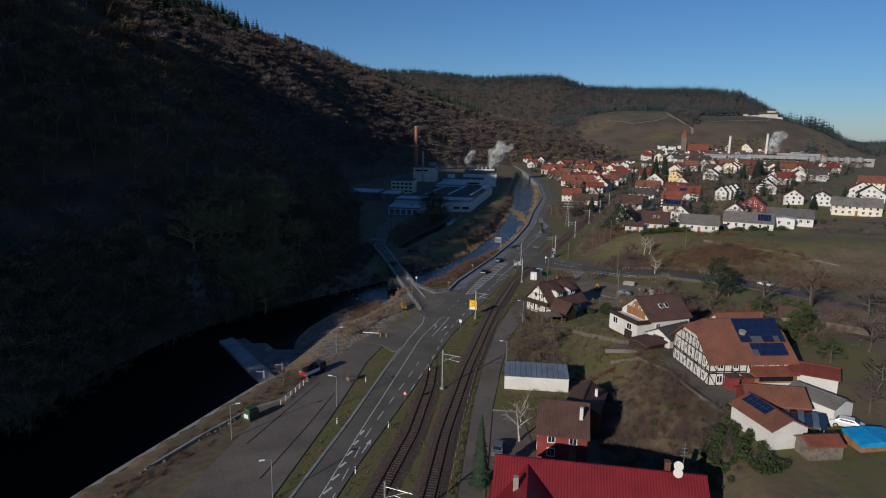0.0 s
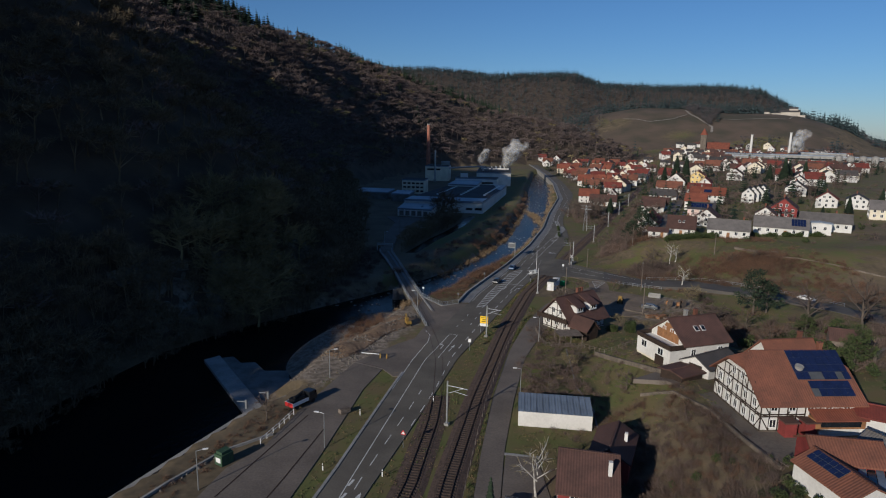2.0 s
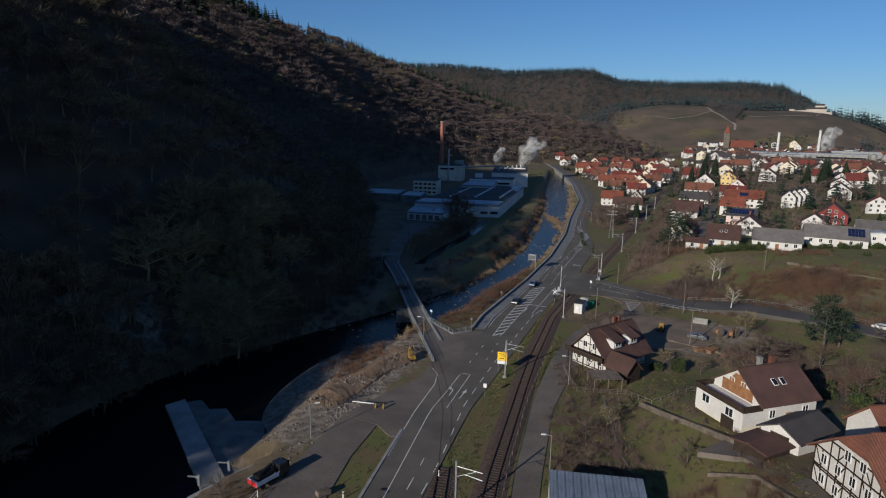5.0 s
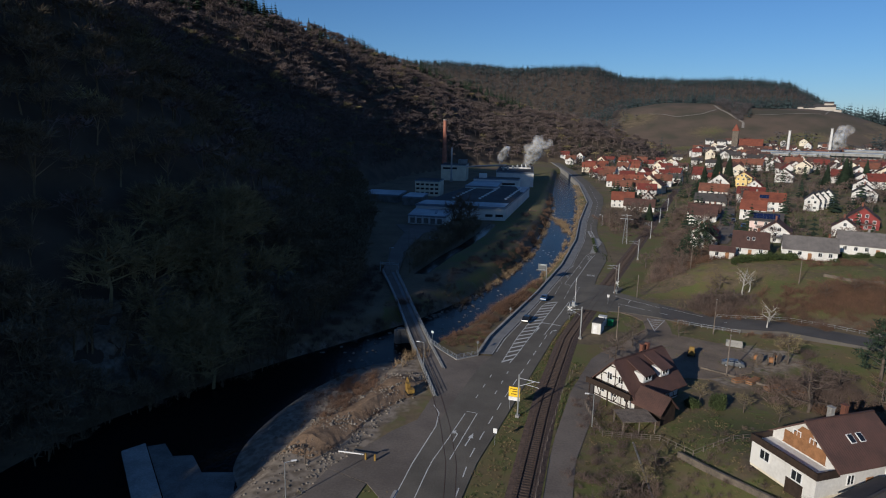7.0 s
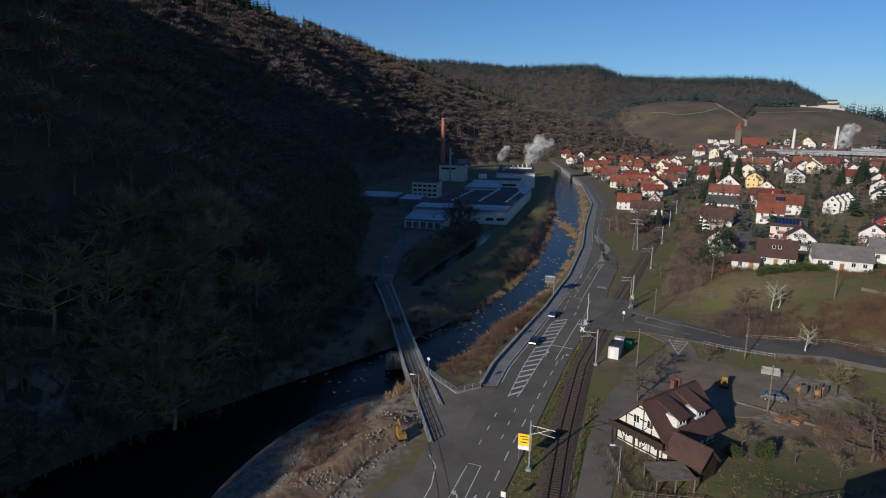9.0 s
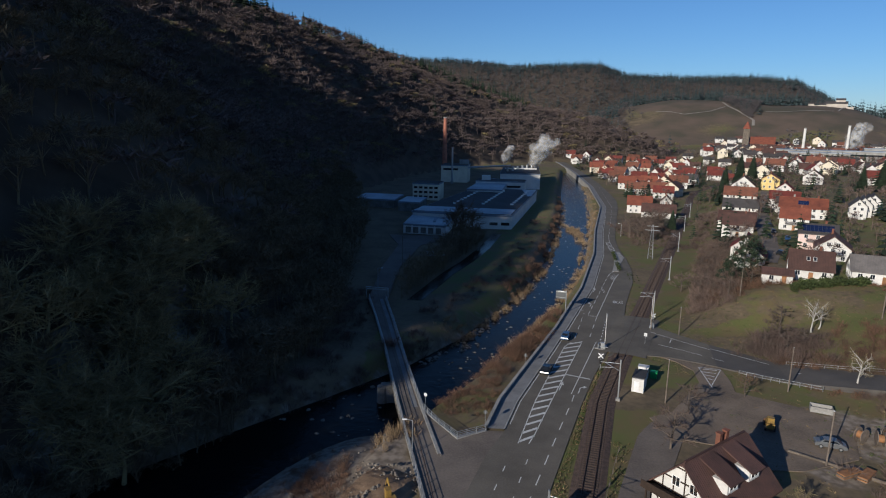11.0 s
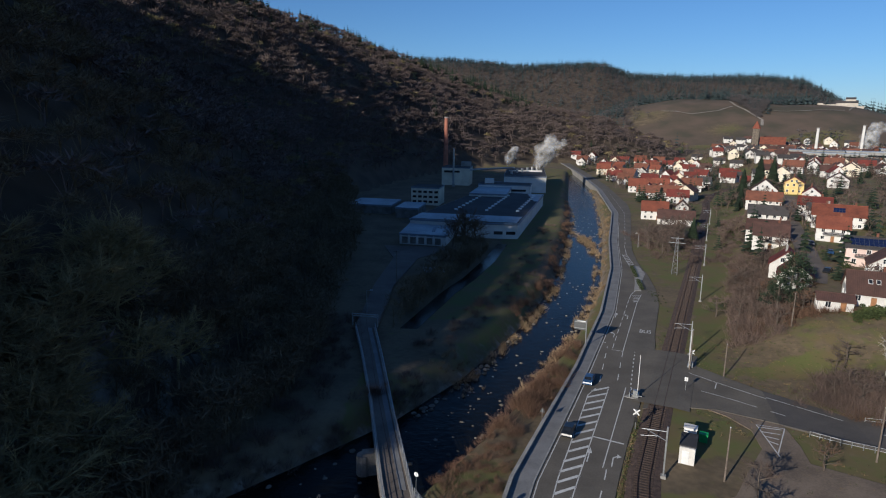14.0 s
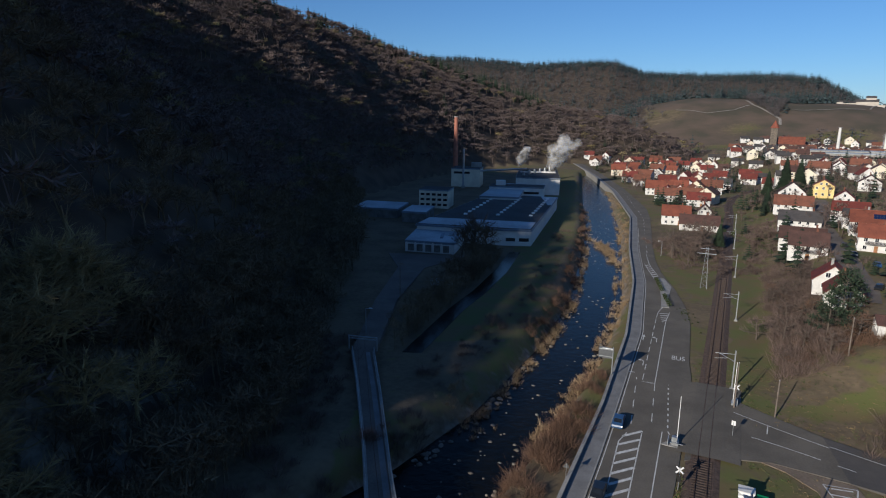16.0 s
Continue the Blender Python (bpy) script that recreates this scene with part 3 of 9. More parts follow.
    Geo().prism(yard, -0.5, -0.02).obj("yard", YARD_SOIL, label="brown grit yard beside the timbered house", category="yard", kind="structure")
    ys = [y for y in S_YS if -100 <= y <= 187]
    Geo().strip(along(PATH_L, ys), along(PATH_R, ys), -0.03, 0.2).obj("lane", ASPHALT_OLD, label="narrow grey lane beside the railway", category="lane", kind="structure")
    Geo().prism([(9, 100.2), (13.5, 99.6), (14.5, 84), (11, 80), (7.2, 80), (8, 92)], -0.3, -0.035).obj("forecourt", ASPHALT_OLD, label="worn asphalt forecourt beside the brown house", category="yard", kind="structure")
    dl = [(32.5, 119), (37.2, 116), (40.6, 109), (41.2, 100), (42.0, 92), (43.5, 88.6)]
    dr = [(38, 123), (41.5, 118.5), (43.0, 110), (43.6, 101), (49, 97), (57, 95)]
    zt = [max(ground_at(*a), ground_at(*b), ground_at((a[0] + b[0]) / 2, (a[1] + b[1]) / 2)) + 0.06 for a, b in zip(dl, dr)]
    Geo().strip(dl, dr, zt, 0.8).obj("driveway", ASPHALT_OLD, label="grey asphalt farm drive on the terrace", category="driveway", kind="structure")


build_roads()


def paint(pts, w, z=0.006, parent=None, g=None):
    """A painted line of width w through the points."""
    g = g or Geo()
    for (ax, ay), (bx, by) in zip(pts, pts[1:]):
        dx, dy = bx - ax, by - ay
        q = math.hypot(dx, dy) or 1
        nx, ny = -dy / q * w / 2, dx / q * w / 2
        g.add([(ax + nx, ay + ny, z), (ax - nx, ay - ny, z), (bx - nx, by - ny, z), (bx + nx, by + ny, z)], [(0, 1, 2, 3)])
    return g


def mark(g, label):
    g.obj("road_marking", PAINT, label=label, category="road marking", group="road markings", kind="structure")


def dashes(fn, y0, y1, on, off, w, label):
    g, y = Geo(), y0
    while y < y1:
        ye = min(y + on, y1)
        paint([(float(fn(y)), y), (float(fn(ye)), ye)], w, g=g)
        y += on + off
    mark(g, label)


def arrow(x, y, rz, side=0):
    """A lane arrow, straight (0) or bending to the left (1) or the right (-1)."""
    g = Geo()
    m = pose(x, y, 0.007, 0, 0, rz)
    g.add([(-0.09, -2, 0), (0.09, -2, 0), (0.09, 0.6, 0), (-0.09, 0.6, 0)], [(0, 1, 2, 3)], at=m)
    if side == 0:
        g.add([(-0.4, 0.6, 0), (0.4, 0.6, 0), (0, 2.2, 0)], [(0, 1, 2)], at=m)
    else:
        s = -side
        g.add([(0, 0.4, 0), (0.0, 0.75, 0), (s * 0.5, 1.2, 0), (s * 0.5, 0.9, 0)], [(0, 1, 2, 3) if s < 0 else (3, 2, 1, 0)], at=m)
        g.add([(s * 0.5, 0.5, 0), (s * 0.5, 1.7, 0), (s * 1.1, 1.1, 0)], [(0, 1, 2) if s < 0 else (2, 1, 0)], at=m)
    mark(g, "white painted lane arrow on asphalt")


def build_markings():
    mid_r = curve((75, -12.9), (100, -7.6), (122, -2.6), (139.7, 0.4), (150.5, 3.4), (160.6, 6.4), (170.4, 9.6), (180.7, 12.9), (190.9, 16.3), (196, 17.8))
    dashes(mid_r, 108, 196, 2.6, 2.6, 0.16, "white dashed edge line")
    centre = curve((60, -17), (74.2, -15.3), (91.3, -12.6), (115.1, -7.2), (125, -5.4), (138, -3.9), (153, -0.6))
    mark(paint(along(curve((60, -18.2), (74.2, -15.5), (91.3, -12.9), (115.1, -8.9), (137, -5.3), (144, -3.2), (153.7, -0.5)), range(60, 154, 3)), 0.14), "white solid centre line")
    dashes(curve((60, -15.6), (91.3, -11.6), (115, -6.4), (122, -5)), 60, 122, 3, 3, 0.14, "white dashed lane line")
    g = Geo()
    for y in np.arange(62, 91, 3.2):
        x0, x1 = float(np.interp(y, [60, 91], [-17.6, -12.7])), float(np.interp(y, [60, 91], [-16.4, -12.2]))
        paint([(x0, y), (x1, y + 1.5)], 0.35, g=g)
    mark(g, "white hatched taper of the centre line")
    mark(paint([(-2.6, 138.3), (1.3, 153.1), (-0.5, 153.7)], 0.14), "white turning lane border")
    mark(paint([(-7.9, 136.6), (-5.3, 148), (-5.1, 152.6), (-6.2, 155.5)], 0.16), "white edge line bending to the bridge")
    mark(paint([(-10.4, 122), (-7.9, 136.6)], 0.13), "white edge line beside the kerb")
    arrow(0.1, 144.2, -17, 0)
    arrow(-1.9, 145.2, -15, 1)
    arrow(-11.2, 87.3, -12, 0)
    for k in range(5):
        dashes(curve((150, -3 + 1.5 * k), (185, 7 + 1.3 * k)), 158 + k, 172, 1.4, 3.2, 0.14, "worn white guide dashes") if k in (1, 3) else None
    for pts in ([(-29.4, 87.2), (-26.4, 98.6), (-23.2, 110.6)], [(-24.5, 78), (-21.8, 92), (-19.5, 106)]):
        paint(pts, 0.22, 0.008).obj("tar_seam", TIMBER, label="dark tar seam across the worn lot", category="tar seam", kind="structure")
    # hatched island between the lanes, north of the junction
    hl = curve((174.6, 5.8), (190.4, 9.9), (218.7, 18.8), (222.4, 21.5))
    hr = curve((174.6, 7.2), (178, 8.6), (190.7, 12.7), (222.9, 23.4))
    g = Geo()
    paint(along(hl, range(176, 223, 3)), 0.16, g=g)
    paint(along(hr, range(176, 224, 3)), 0.16, g=g)
    for y in np.arange(176.5, 220, 2.7):
        paint([(float(hl(y)), y), (float(hr(y + 1.9)), y + 1.9)], 0.5, g=g)
    mark(g, "white hatched traffic island painted on asphalt")
    mark(paint([(16.8, 203), (21.2, 201.1)], 0.35), "white stop line before the crossing")
    mark(paint([(16.7, 194.2), (26.1, 221.8)], 0.15), "white solid lane line")
    dashes(curve((222, 27), (240, 32)), 221, 240, 0.9, 1.2, 0.2, "white short dashes across the side road")
    dashes(curve((222, 21.2), (245, 27.4)), 224, 243, 3, 3, 0.14, "white dashed lane line")
    dashes(curve((222, 24.4), (241, 29.8)), 225, 240, 3, 3, 0.14, "white dashed lane line")
    mark(paint([(27.5, 241.2), (29.6, 240.3), (41.5, 277.6)], 0.15), "white border of the turning lane")
    dashes(curve((241.2, 27.5), (281.5, 40.3)), 242, 280, 3, 2, 0.14, "white dashed lane line")
    mark(paint([(23.4, 246.5), (27, 245.4)], 0.3), "white stop line")
    for x, y, rz, s in ((15.3, 197.5, -17, 0), (18.6, 196.5, -17, -1), (27, 252, -17, 0), (30, 251, -17, 1), (33.5, 266, -17, 0), (36.2, 265, -17, 1)):
        arrow(x, y, rz, s)
    g = Geo()
    paint([(40.3, 281.5), (41.9, 286), (44.5, 291), (47, 300)], 0.14, g=g)
    paint([(41.5, 277.6), (44.8, 286.2)], 0.14, g=g)
    for k in range(5):
        paint([(40.8 + 0.3 * k, 278.5 + 1.6 * k), (42.2 + 0.55 * k, 279.4 + 1.4 * k)], 0.3, g=g)
    mark(g, "white hatched nose of the traffic island")
    g = Geo()
    paint([(51.9, 325.8), (53.2, 342.2), (56.3, 360)], 0.14, g=g)
    paint([(49.8, 322), (51.7, 342.2)], 0.14, g=g)
    for k in range(7):
        paint([(49.9 + 0.2 * k, 324 + 2.6 * k), (52 + 0.16 * k, 325.5 + 2.6 * k)], 0.45, g=g)
    mark(g, "white hatched taper beyond the island")
    dashes(curve((345, 53.5), (367, 58.2), (451, 76.6), (575, 91.5)), 362, 570, 4, 6, 0.14, "white dashed centre line")
    mark(paint([(x + 0.4, y) for x, y in along(KERB_X, range(182, 420, 4))], 0.12), "white edge line beside the footway kerb")
    # side road
    g = Geo()
    for (ax, ay), (bx, by) in (((37.5, 232.5), (43.6, 225.6)), ((43.6, 225.6), (50, 219.2)), ((50, 219.2), (58.8, 211.4)), ((39.5, 221.4), (43.4, 218.6)), ((43.4, 218.6), (47, 215.6)), ((48.6, 214.2), (50.6, 212.6)), ((52.6, 211), (54.6, 209.6)), ((56.6, 208.2), (58.6, 206.8)), ((62, 206.4), (65, 204.6)), ((68, 202.8), (71, 201)), ((42.4, 222.6), (43.6, 225.2))):
        za = max(ground_at(ax, ay), ground_at(bx, by))
        paint([(ax, ay), (bx, by)], 0.17, max(0.12, za + 0.28), g=g)
    mark(g, "white lines of the side road")
    g = Geo()
    paint([(48.2, 208.4), (44.2, 209.4), (43.4, 199.5)], 0.16, -0.01, g=g)
    paint([(48.2, 208.4), (43.6, 200.5)], 0.16, -0.01, g=g)
    for k in range(4):
        paint([(44.2 - 0.1 * k, 208.6 - 1.5 * k), (47.4 - 0.85 * k, 208.0 - 1.6 * k)], 0.25, -0.01, g=g)
    mark(g, "white hatched triangle at the yard mouth")
    # lettering of the bus lane, lying on the road
    cu = bpy.data.curves.new("bus_lettering", "FONT")
    cu.body, cu.size, cu.align_x = "BUS", 2.1, "CENTER"
    tmp = new("bus_lettering", cu)
    dg = bpy.context.evaluated_depsgraph_get()
    me = bpy.data.meshes.new_from_object(tmp.evaluated_get(dg))
    bpy.data.objects.remove(tmp)
    me.materials.clear()
    me.materials.append(PAINT)
    ob = new("road_lettering", me)
    ob.matrix_basis = pose(37.4, 252.8, 0.008, 0, 0, -17) @ Matrix.Diagonal((0.75, 1.6, 1, 1))
    tagged(ob, "white painted word BUS on asphalt", "road marking", "road markings", "structure")


build_markings()


def track(pts, ballast=True, z=0.05, name="railway_track", label=""):
    """Ballast bed, sleepers and two rails along a centre line."""
    p = np.array(pts, float)
    s = np.r_[0, np.cumsum(np.hypot(*np.diff(p, axis=0).T))]
    n = int(s[-1] / 2.5)
    t = np.linspace(0, s[-1], n)
    cx, cy = np.interp(t, s, p[:, 0]), np.interp(t, s, p[:, 1])
    tx, ty = np.gradient(cx), np.gradient(cy)
    q = np.hypot(tx, ty)
    nx, ny = -ty / q, tx / q

    def off(o):
        return [(a + u * o, b + v * o) for a, b, u, v in zip(cx, cy, nx, ny)]

    root = empty(name, pose(0, 0, 0), label, "railway track", kind="structure")
    if ballast:
        g = Geo()
        k = len(t)
        rows = [off(2.3), off(1.5), off(-1.5), off(-2.3)]
        hs = (-0.12, z, z, -0.12)
        vs = [(x, y, h) for row, h in zip(rows, hs) for x, y in row]
        g.add(vs, [(r * k + i, (r + 1) * k + i, (r + 1) * k + i + 1, r * k + i + 1) for r in range(3) for i in range(k - 1)])
        part("ballast_bed", g, BALLAST, root)
        g = Geo()
        ts = np.arange(0, s[-1], 0.65)
        sx, sy = np.interp(ts, s, p[:, 0]), np.interp(ts, s, p[:, 1])
        an = np.interp(ts, t, np.unwrap(np.arctan2(ty, tx)))
        for x, y, a in zip(sx, sy, an):
            if 40 < y < 330 and not (x > 20 and 213.5 < y < 241.5):
                g.box((x, y, z + 0.03), (0.24, 2.5, 0.1), rz=a)
        tagged(part("sleepers", g, SLEEPER, root), kind="stuff")
    for o in (0.75, -0.75):
        g = Geo()
        g.strip(off(o + 0.05), off(o - 0.05), (z + 0.2) if ballast else 0.012, 0.15 if ballast else 0.0)
        part("rail", g, RAIL, root)
    return root


track(along(MAIN_X, [y for y in S_YS if y <= 700]), label="single railway track on dark brown ballast")
track([p for p in SIDING if p[1] <= 121], label="old siding track sunk in weedy ballast", z=-0.03)
track([p for p in SIDING if p[1] >= 119], ballast=False, label="disused rails set into the road and bridge deck")


# ---------------------------------------------------------------- trees
def blades(base, tip, width, rng):
    """Thin triangles from base to tip points."""
    n = len(base)
    d = tip - base
    side = np.cross(d, rng.normal(size=(n, 3)))
    side /= np.linalg.norm(side, axis=1, keepdims=True) + 1e-9
    v = np.stack([base - side * width[:, None] / 2, base + side * width[:, None] / 2, tip], 1).reshape(-1, 3)
    return v, np.arange(n * 3).reshape(-1, 3)


def stick(a, b, r0, r1, n=3):
    a, b = np.array(a, float), np.array(b, float)
    d = (b - a) / (np.linalg.norm(b - a) + 1e-9)
    u = np.cross(d, [0.3, 0.9, 0.2])
    u /= np.linalg.norm(u)
    w = np.cross(d, u)
    an = np.arange(n) * 2 * np.pi / n
    ring = np.cos(an)[:, None] * u + np.sin(an)[:, None] * w
    v = np.concatenate([a + ring * r0, b + ring * r1])
    f = []
    for i in range(n):
        j = (i + 1) % n
        f += [(i, j, n + j), (i, n + j, n + i)]
    return v, np.array(f)


def join(pieces):
    vs, fs, k = [], [], 0
    for v, f in pieces:
        vs.append(v)
        fs.append(f + k)
        k += len(v)
    return np.concatenate(vs), np.concatenate(fs)


def wood_tree(seed, n=70, thick=1.0):
    """A leafless broadleaf of unit height for the woods: stem, forking limbs and a lumpy dome of fine twigs."""
    rng = np.random.default_rng(seed)
    lean = np.append(rng.uniform(-0.05, 0.05, 2), 0)
    out = [stick((0, 0, 0), lean + [0, 0, 0.55], 0.016, 0.007)]
    k = 8
    a = np.arange(k) * 2.4 + rng.uniform(-0.4, 0.4, k)
    el = rng.uniform(0.15, 1.35, k)
    lobe = np.stack([np.cos(a) * np.cos(el), np.sin(a) * np.cos(el), np.sin(el)], 1) * [0.25, 0.25, 0.3] * rng.uniform(0.75, 1.15, (k, 1)) + [0, 0, 0.58] + lean
    foot = np.stack([np.zeros(k), np.zeros(k), rng.uniform(0.22, 0.5, k)], 1) + lean * 0.6
    out.append(blades(foot, lobe, np.full(k, 0.016), rng))
    which = rng.integers(0, k, n)
    u = rng.normal(size=(n, 3))
    u /= np.linalg.norm(u, axis=1, keepdims=True)
    base = lobe[which] + u * [1, 1, 0.8] * (rng.uniform(0, 1, (n, 1)) ** 0.6) * 0.13
    d = u * 0.8 + (base - [lean[0], lean[1], 0.5]) * 1.6 + rng.normal(size=(n, 3)) * 0.45 + [0, 0, 0.35]
    d /= np.linalg.norm(d, axis=1, keepdims=True)
    out.append(blades(base - d * 0.05, base + d * rng.uniform(0.05, 0.12, (n, 1)), rng.uniform(0.014, 0.034, n) * thick, rng))
    return join(out)


def conifer(seed, layers=9, per=8, droop=0.35, width=0.2):
    """A spruce of unit height: whorls of drooping boughs round a stem."""
    rng = np.random.default_rng(seed)
    out = [stick((0, 0, 0), (0, 0, 0.95), 0.014, 0.002)]
    b, t, w = [], [], []
    for i in range(layers):
        k = i / (layers - 1)
        z, r = 0.16 + 0.78 * k, width * (1 - k) ** 0.8 + 0.018
        for j in range(per):
            a = 6.283 * (j + 0.5 * (i % 2)) / per + rng.uniform(-0.25, 0.25)
            rr = r * rng.uniform(0.75, 1.15)
            b.append((0, 0, z + 0.035))
            t.append((np.cos(a) * rr, np.sin(a) * rr, z - droop * rr + rng.uniform(-0.015, 0.015)))
            w.append(r * 0.85)
    base, tip, w = np.array(b), np.array(t), np.array(w)
    d = tip - base
    side = np.cross(d, [0, 0, 1.0])
    side /= np.linalg.norm(side, axis=1, keepdims=True)
    mid = base + d * 0.55
    v = np.stack([base, mid - side * w[:, None] * 0.5 - [0, 0, 0.012], tip, mid + side * w[:, None] * 0.5 - [0, 0, 0.012]], 1).reshape(-1, 3)
    i = np.arange(len(base)) * 4
    out.append((v, np.concatenate([np.stack([i, i + 1, i + 2], 1), np.stack([i, i + 2, i + 3], 1)])))
    return join(out)


def shrub(seed, n=60, up=0.6, wide=0.05):
    """A low twiggy clump of unit height."""
    rng = np.random.default_rng(seed)
    a, r = rng.uniform(0, 6.283, n), rng.uniform(0, 0.55, n)
    base = np.stack([np.cos(a) * r, np.sin(a) * r, rng.uniform(0, 0.5, n) * (1 - r)], 1)
    d = np.stack([np.cos(a) * r * 0.9, np.sin(a) * r * 0.9, np.full(n, up)], 1) + rng.normal(size=(n, 3)) * 0.22
    tip = base + d * rng.uniform(0.5, 1.0, (n, 1))
    tip[:, 2] = np.maximum(tip[:, 2], 0.06)
    return blades(base, tip, rng.uniform(0.4, 1.6, n) * wide, rng)


def leafy(seed, n=140):
    """An evergreen bush of unit height, of small leaf clumps with gaps."""
    rng = np.random.default_rng(seed)
    u = rng.normal(size=(n, 3))
    u /= np.linalg.norm(u, axis=1, keepdims=True)
    lump = 1 + 0.22 * np.sin(u[:, :1] * 5 + seed) * np.cos(u[:, 1:2] * 4)
    c = u * lump * rng.uniform(0.3, 0.5, (n, 1)) * [1, 1, 0.95] + [0, 0, 0.5]
    d = rng.normal(size=(n, 3))
    d /= np.linalg.norm(d, axis=1, keepdims=True)
    return blades(c - d * 0.06, c + d * 0.09, rng.uniform(0.08, 0.16, n), rng)


def scatter(name, kinds, places, material, label, category="trees"):
    """Many plants as one object: places are rows of x, y, z, height, spread."""
    rng = np.random.default_rng(len(name) + len(places))
    pieces = []
    which = rng.integers(0, len(kinds), len(places))
    turn = rng.uniform(0, 6.283, len(places))
    P = np.array(places, float)
    for k, (v, f) in enumerate(kinds):
        sel = np.where(which == k)[0]
        if not len(sel):
            continue
        c, s = np.cos(turn[sel]), np.sin(turn[sel])
        h, w = P[sel, 3], P[sel, 3] * P[sel, 4]
        X = (v[None, :, 0] * c[:, None] - v[None, :, 1] * s[:, None]) * w[:, None] + P[sel, 0][:, None]
        Y = (v[None, :, 0] * s[:, None] + v[None, :, 1] * c[:, None]) * w[:, None] + P[sel, 1][:, None]
        Z = v[None, :, 2] * h[:, None] + P[sel, 2][:, None]
        V = np.stack([X, Y, Z], -1).reshape(-1, 3)
        F = (f[None] + (np.arange(len(sel)) * len(v))[:, None, None]).reshape(-1, 3)
        pieces.append((V, F))
    v, f = join(pieces)
    return big_mesh(name, v, f, material, label, category, "stuff")


def build_woods():
    rng = np.random.default_rng(7)
    bare, pale, dark, near = [], [], [], []
    # jittered grid over the western hill
    gx, gy = np.meshgrid(np.arange(-620, 330, 7.0), np.arange(-150, 1250, 7.0))
    x = (gx + rng.uniform(-3.2, 3.2, gx.shape)).ravel()
    y = (gy + rng.uniform(-3.2, 3.2, gy.shape)).ravel()
    d, side, _ = to_line(FOOT, x, y)
    d = d * side
    z = terrain(x, y)
    # leave out the slope that no view reaches, and thin it with distance
    dist = np.hypot(x, y - 60)
    keep = (d > 3) & (d < 560) & ((dist < 420) | (rng.uniform(size=x.shape) < np.clip(1.25 - dist / 1300, 0.35, 1))) & (x > -0.95 * (y + 120) - 60) & ~((d < 7) & (y > 215) & (y < 700))
    con = wobble(x, y, 45, 0.6) + 2.3 * smooth(110, 230, d) - 1.45 + rng.normal(size=x.shape) * 0.45
    for X, Y, Z, D, C, K in zip(x[keep], y[keep], z[keep], d[keep], con[keep], dist[keep]):
        if C > 0.35:
            dark.append((X, Y, Z - 0.5, rng.uniform(13, 23 if D > 150 else 18), rng.uniform(0.95, 1.35)))
        elif K < 270 and D < 120 and rng.uniform() > 0.2:
            near.append((X, Y, Z - 0.5, rng.uniform(9, 14) * (0.8 if D < 25 else 1), rng.uniform(1.3, 1.8)))
        elif rng.uniform() < 0.07:
            pale.append((X, Y, Z - 0.5, rng.uniform(9, 14), rng.uniform(1.3, 1.7)))
        else:
            bare.append((X, Y, Z - 0.5, rng.uniform(10, 14) * (0.8 if D < 25 else 1), rng.uniform(1.45, 2.0)))
    # trees and scrub down to the river and the works road
    edge_y, edge_x = [100, 150, 172, 205, 230, 250, 290, 330, 380, 450, 520], [-68, -62, -44, -33, -34, -37, -43, -47, -55, -76, -84]
    thicket = []
    for _ in range(2700):
        Y = rng.uniform(95, 520)
        fx = float(np.interp(Y, [p[1] for p in FOOT], [p[0] for p in FOOT]))
        X = rng.uniform(fx - 14, float(np.interp(Y, edge_y, edge_x)))
        if 158 < Y < 214 and fx - 15 < X < fx - 1 and rng.uniform() < 0.8:
            continue
        if Y > 270 and rng.uniform() < 0.4:
            continue
        thicket.append((X, Y, 0, rng.uniform(3, 8) if rng.uniform() < 0.75 else rng.uniform(8, 12), rng.uniform(1.0, 1.5)))
    for _ in range(420):
        Y = rng.uniform(250, 350)
        X = float(np.interp(Y, [245, 286, 330, 362], [-22, -12.5, -0.5, 5])) - rng.uniform(0.5, 8) * (1 if Y < 300 else 1.4)
        if Y > 275 or X > -22:
            thicket.append((X, Y, 0, rng.uniform(1.5, 4.5) if rng.uniform() < 0.8 else rng.uniform(5, 9), rng.uniform(1.0, 1.5)))
    for X, Y, h in ((-8, 346, 17), (-5, 343, 15), (-11, 342, 14), (-3, 347, 13), (-7, 338, 11)):
        thicket.append((X, Y, 0, h, 1.0))
    kinds = [wood_tree(s, 120, 1.25) for s in range(6)]
    scatter("bare_woods", kinds, bare, TWIG_HILL, "leafless brown beech woods on the steep hillside", "woods")
    scatter("near_woods", [wood_tree(s + 50, 360, 0.5) for s in range(5)], near, TWIG_SHADE, "leafless grey-brown woods on the rocky lower slope", "woods")
    P = np.array(thicket)
    P[:, 2] = terrain(P[:, 0], P[:, 1]) - 0.4
    scatter("slope_thicket", [wood_tree(s + 40, 140, 0.6) for s in range(4)], P, TWIG_SHADE, "leafless thicket at the foot of the hill", "woods")
    scatter("pale_woods", [wood_tree(s + 60, 220, 0.8) for s in range(4)], pale, TWIG_PALE, "leafless trees with pale lichen-green twigs", "woods")
    scatter("conifer_woods", [conifer(s, 8, 6, 0.5, 0.17) for s in range(4)], dark, NEEDLE, "dark green spruces on the upper hillside", "woods")
    # far ridges
    far_b, far_c = [], []
    n = 15000
    a = np.radians(rng.uniform(-14, 42, n))
    r = np.sqrt(rng.uniform(1000**2, 2700**2, n))
    x, y = np.sin(a) * r, np.cos(a) * r + 66
    z = terrain(x, y)
    dd, sd, _ = to_line(FOOT, x, y)
    ang = np.degrees(a)
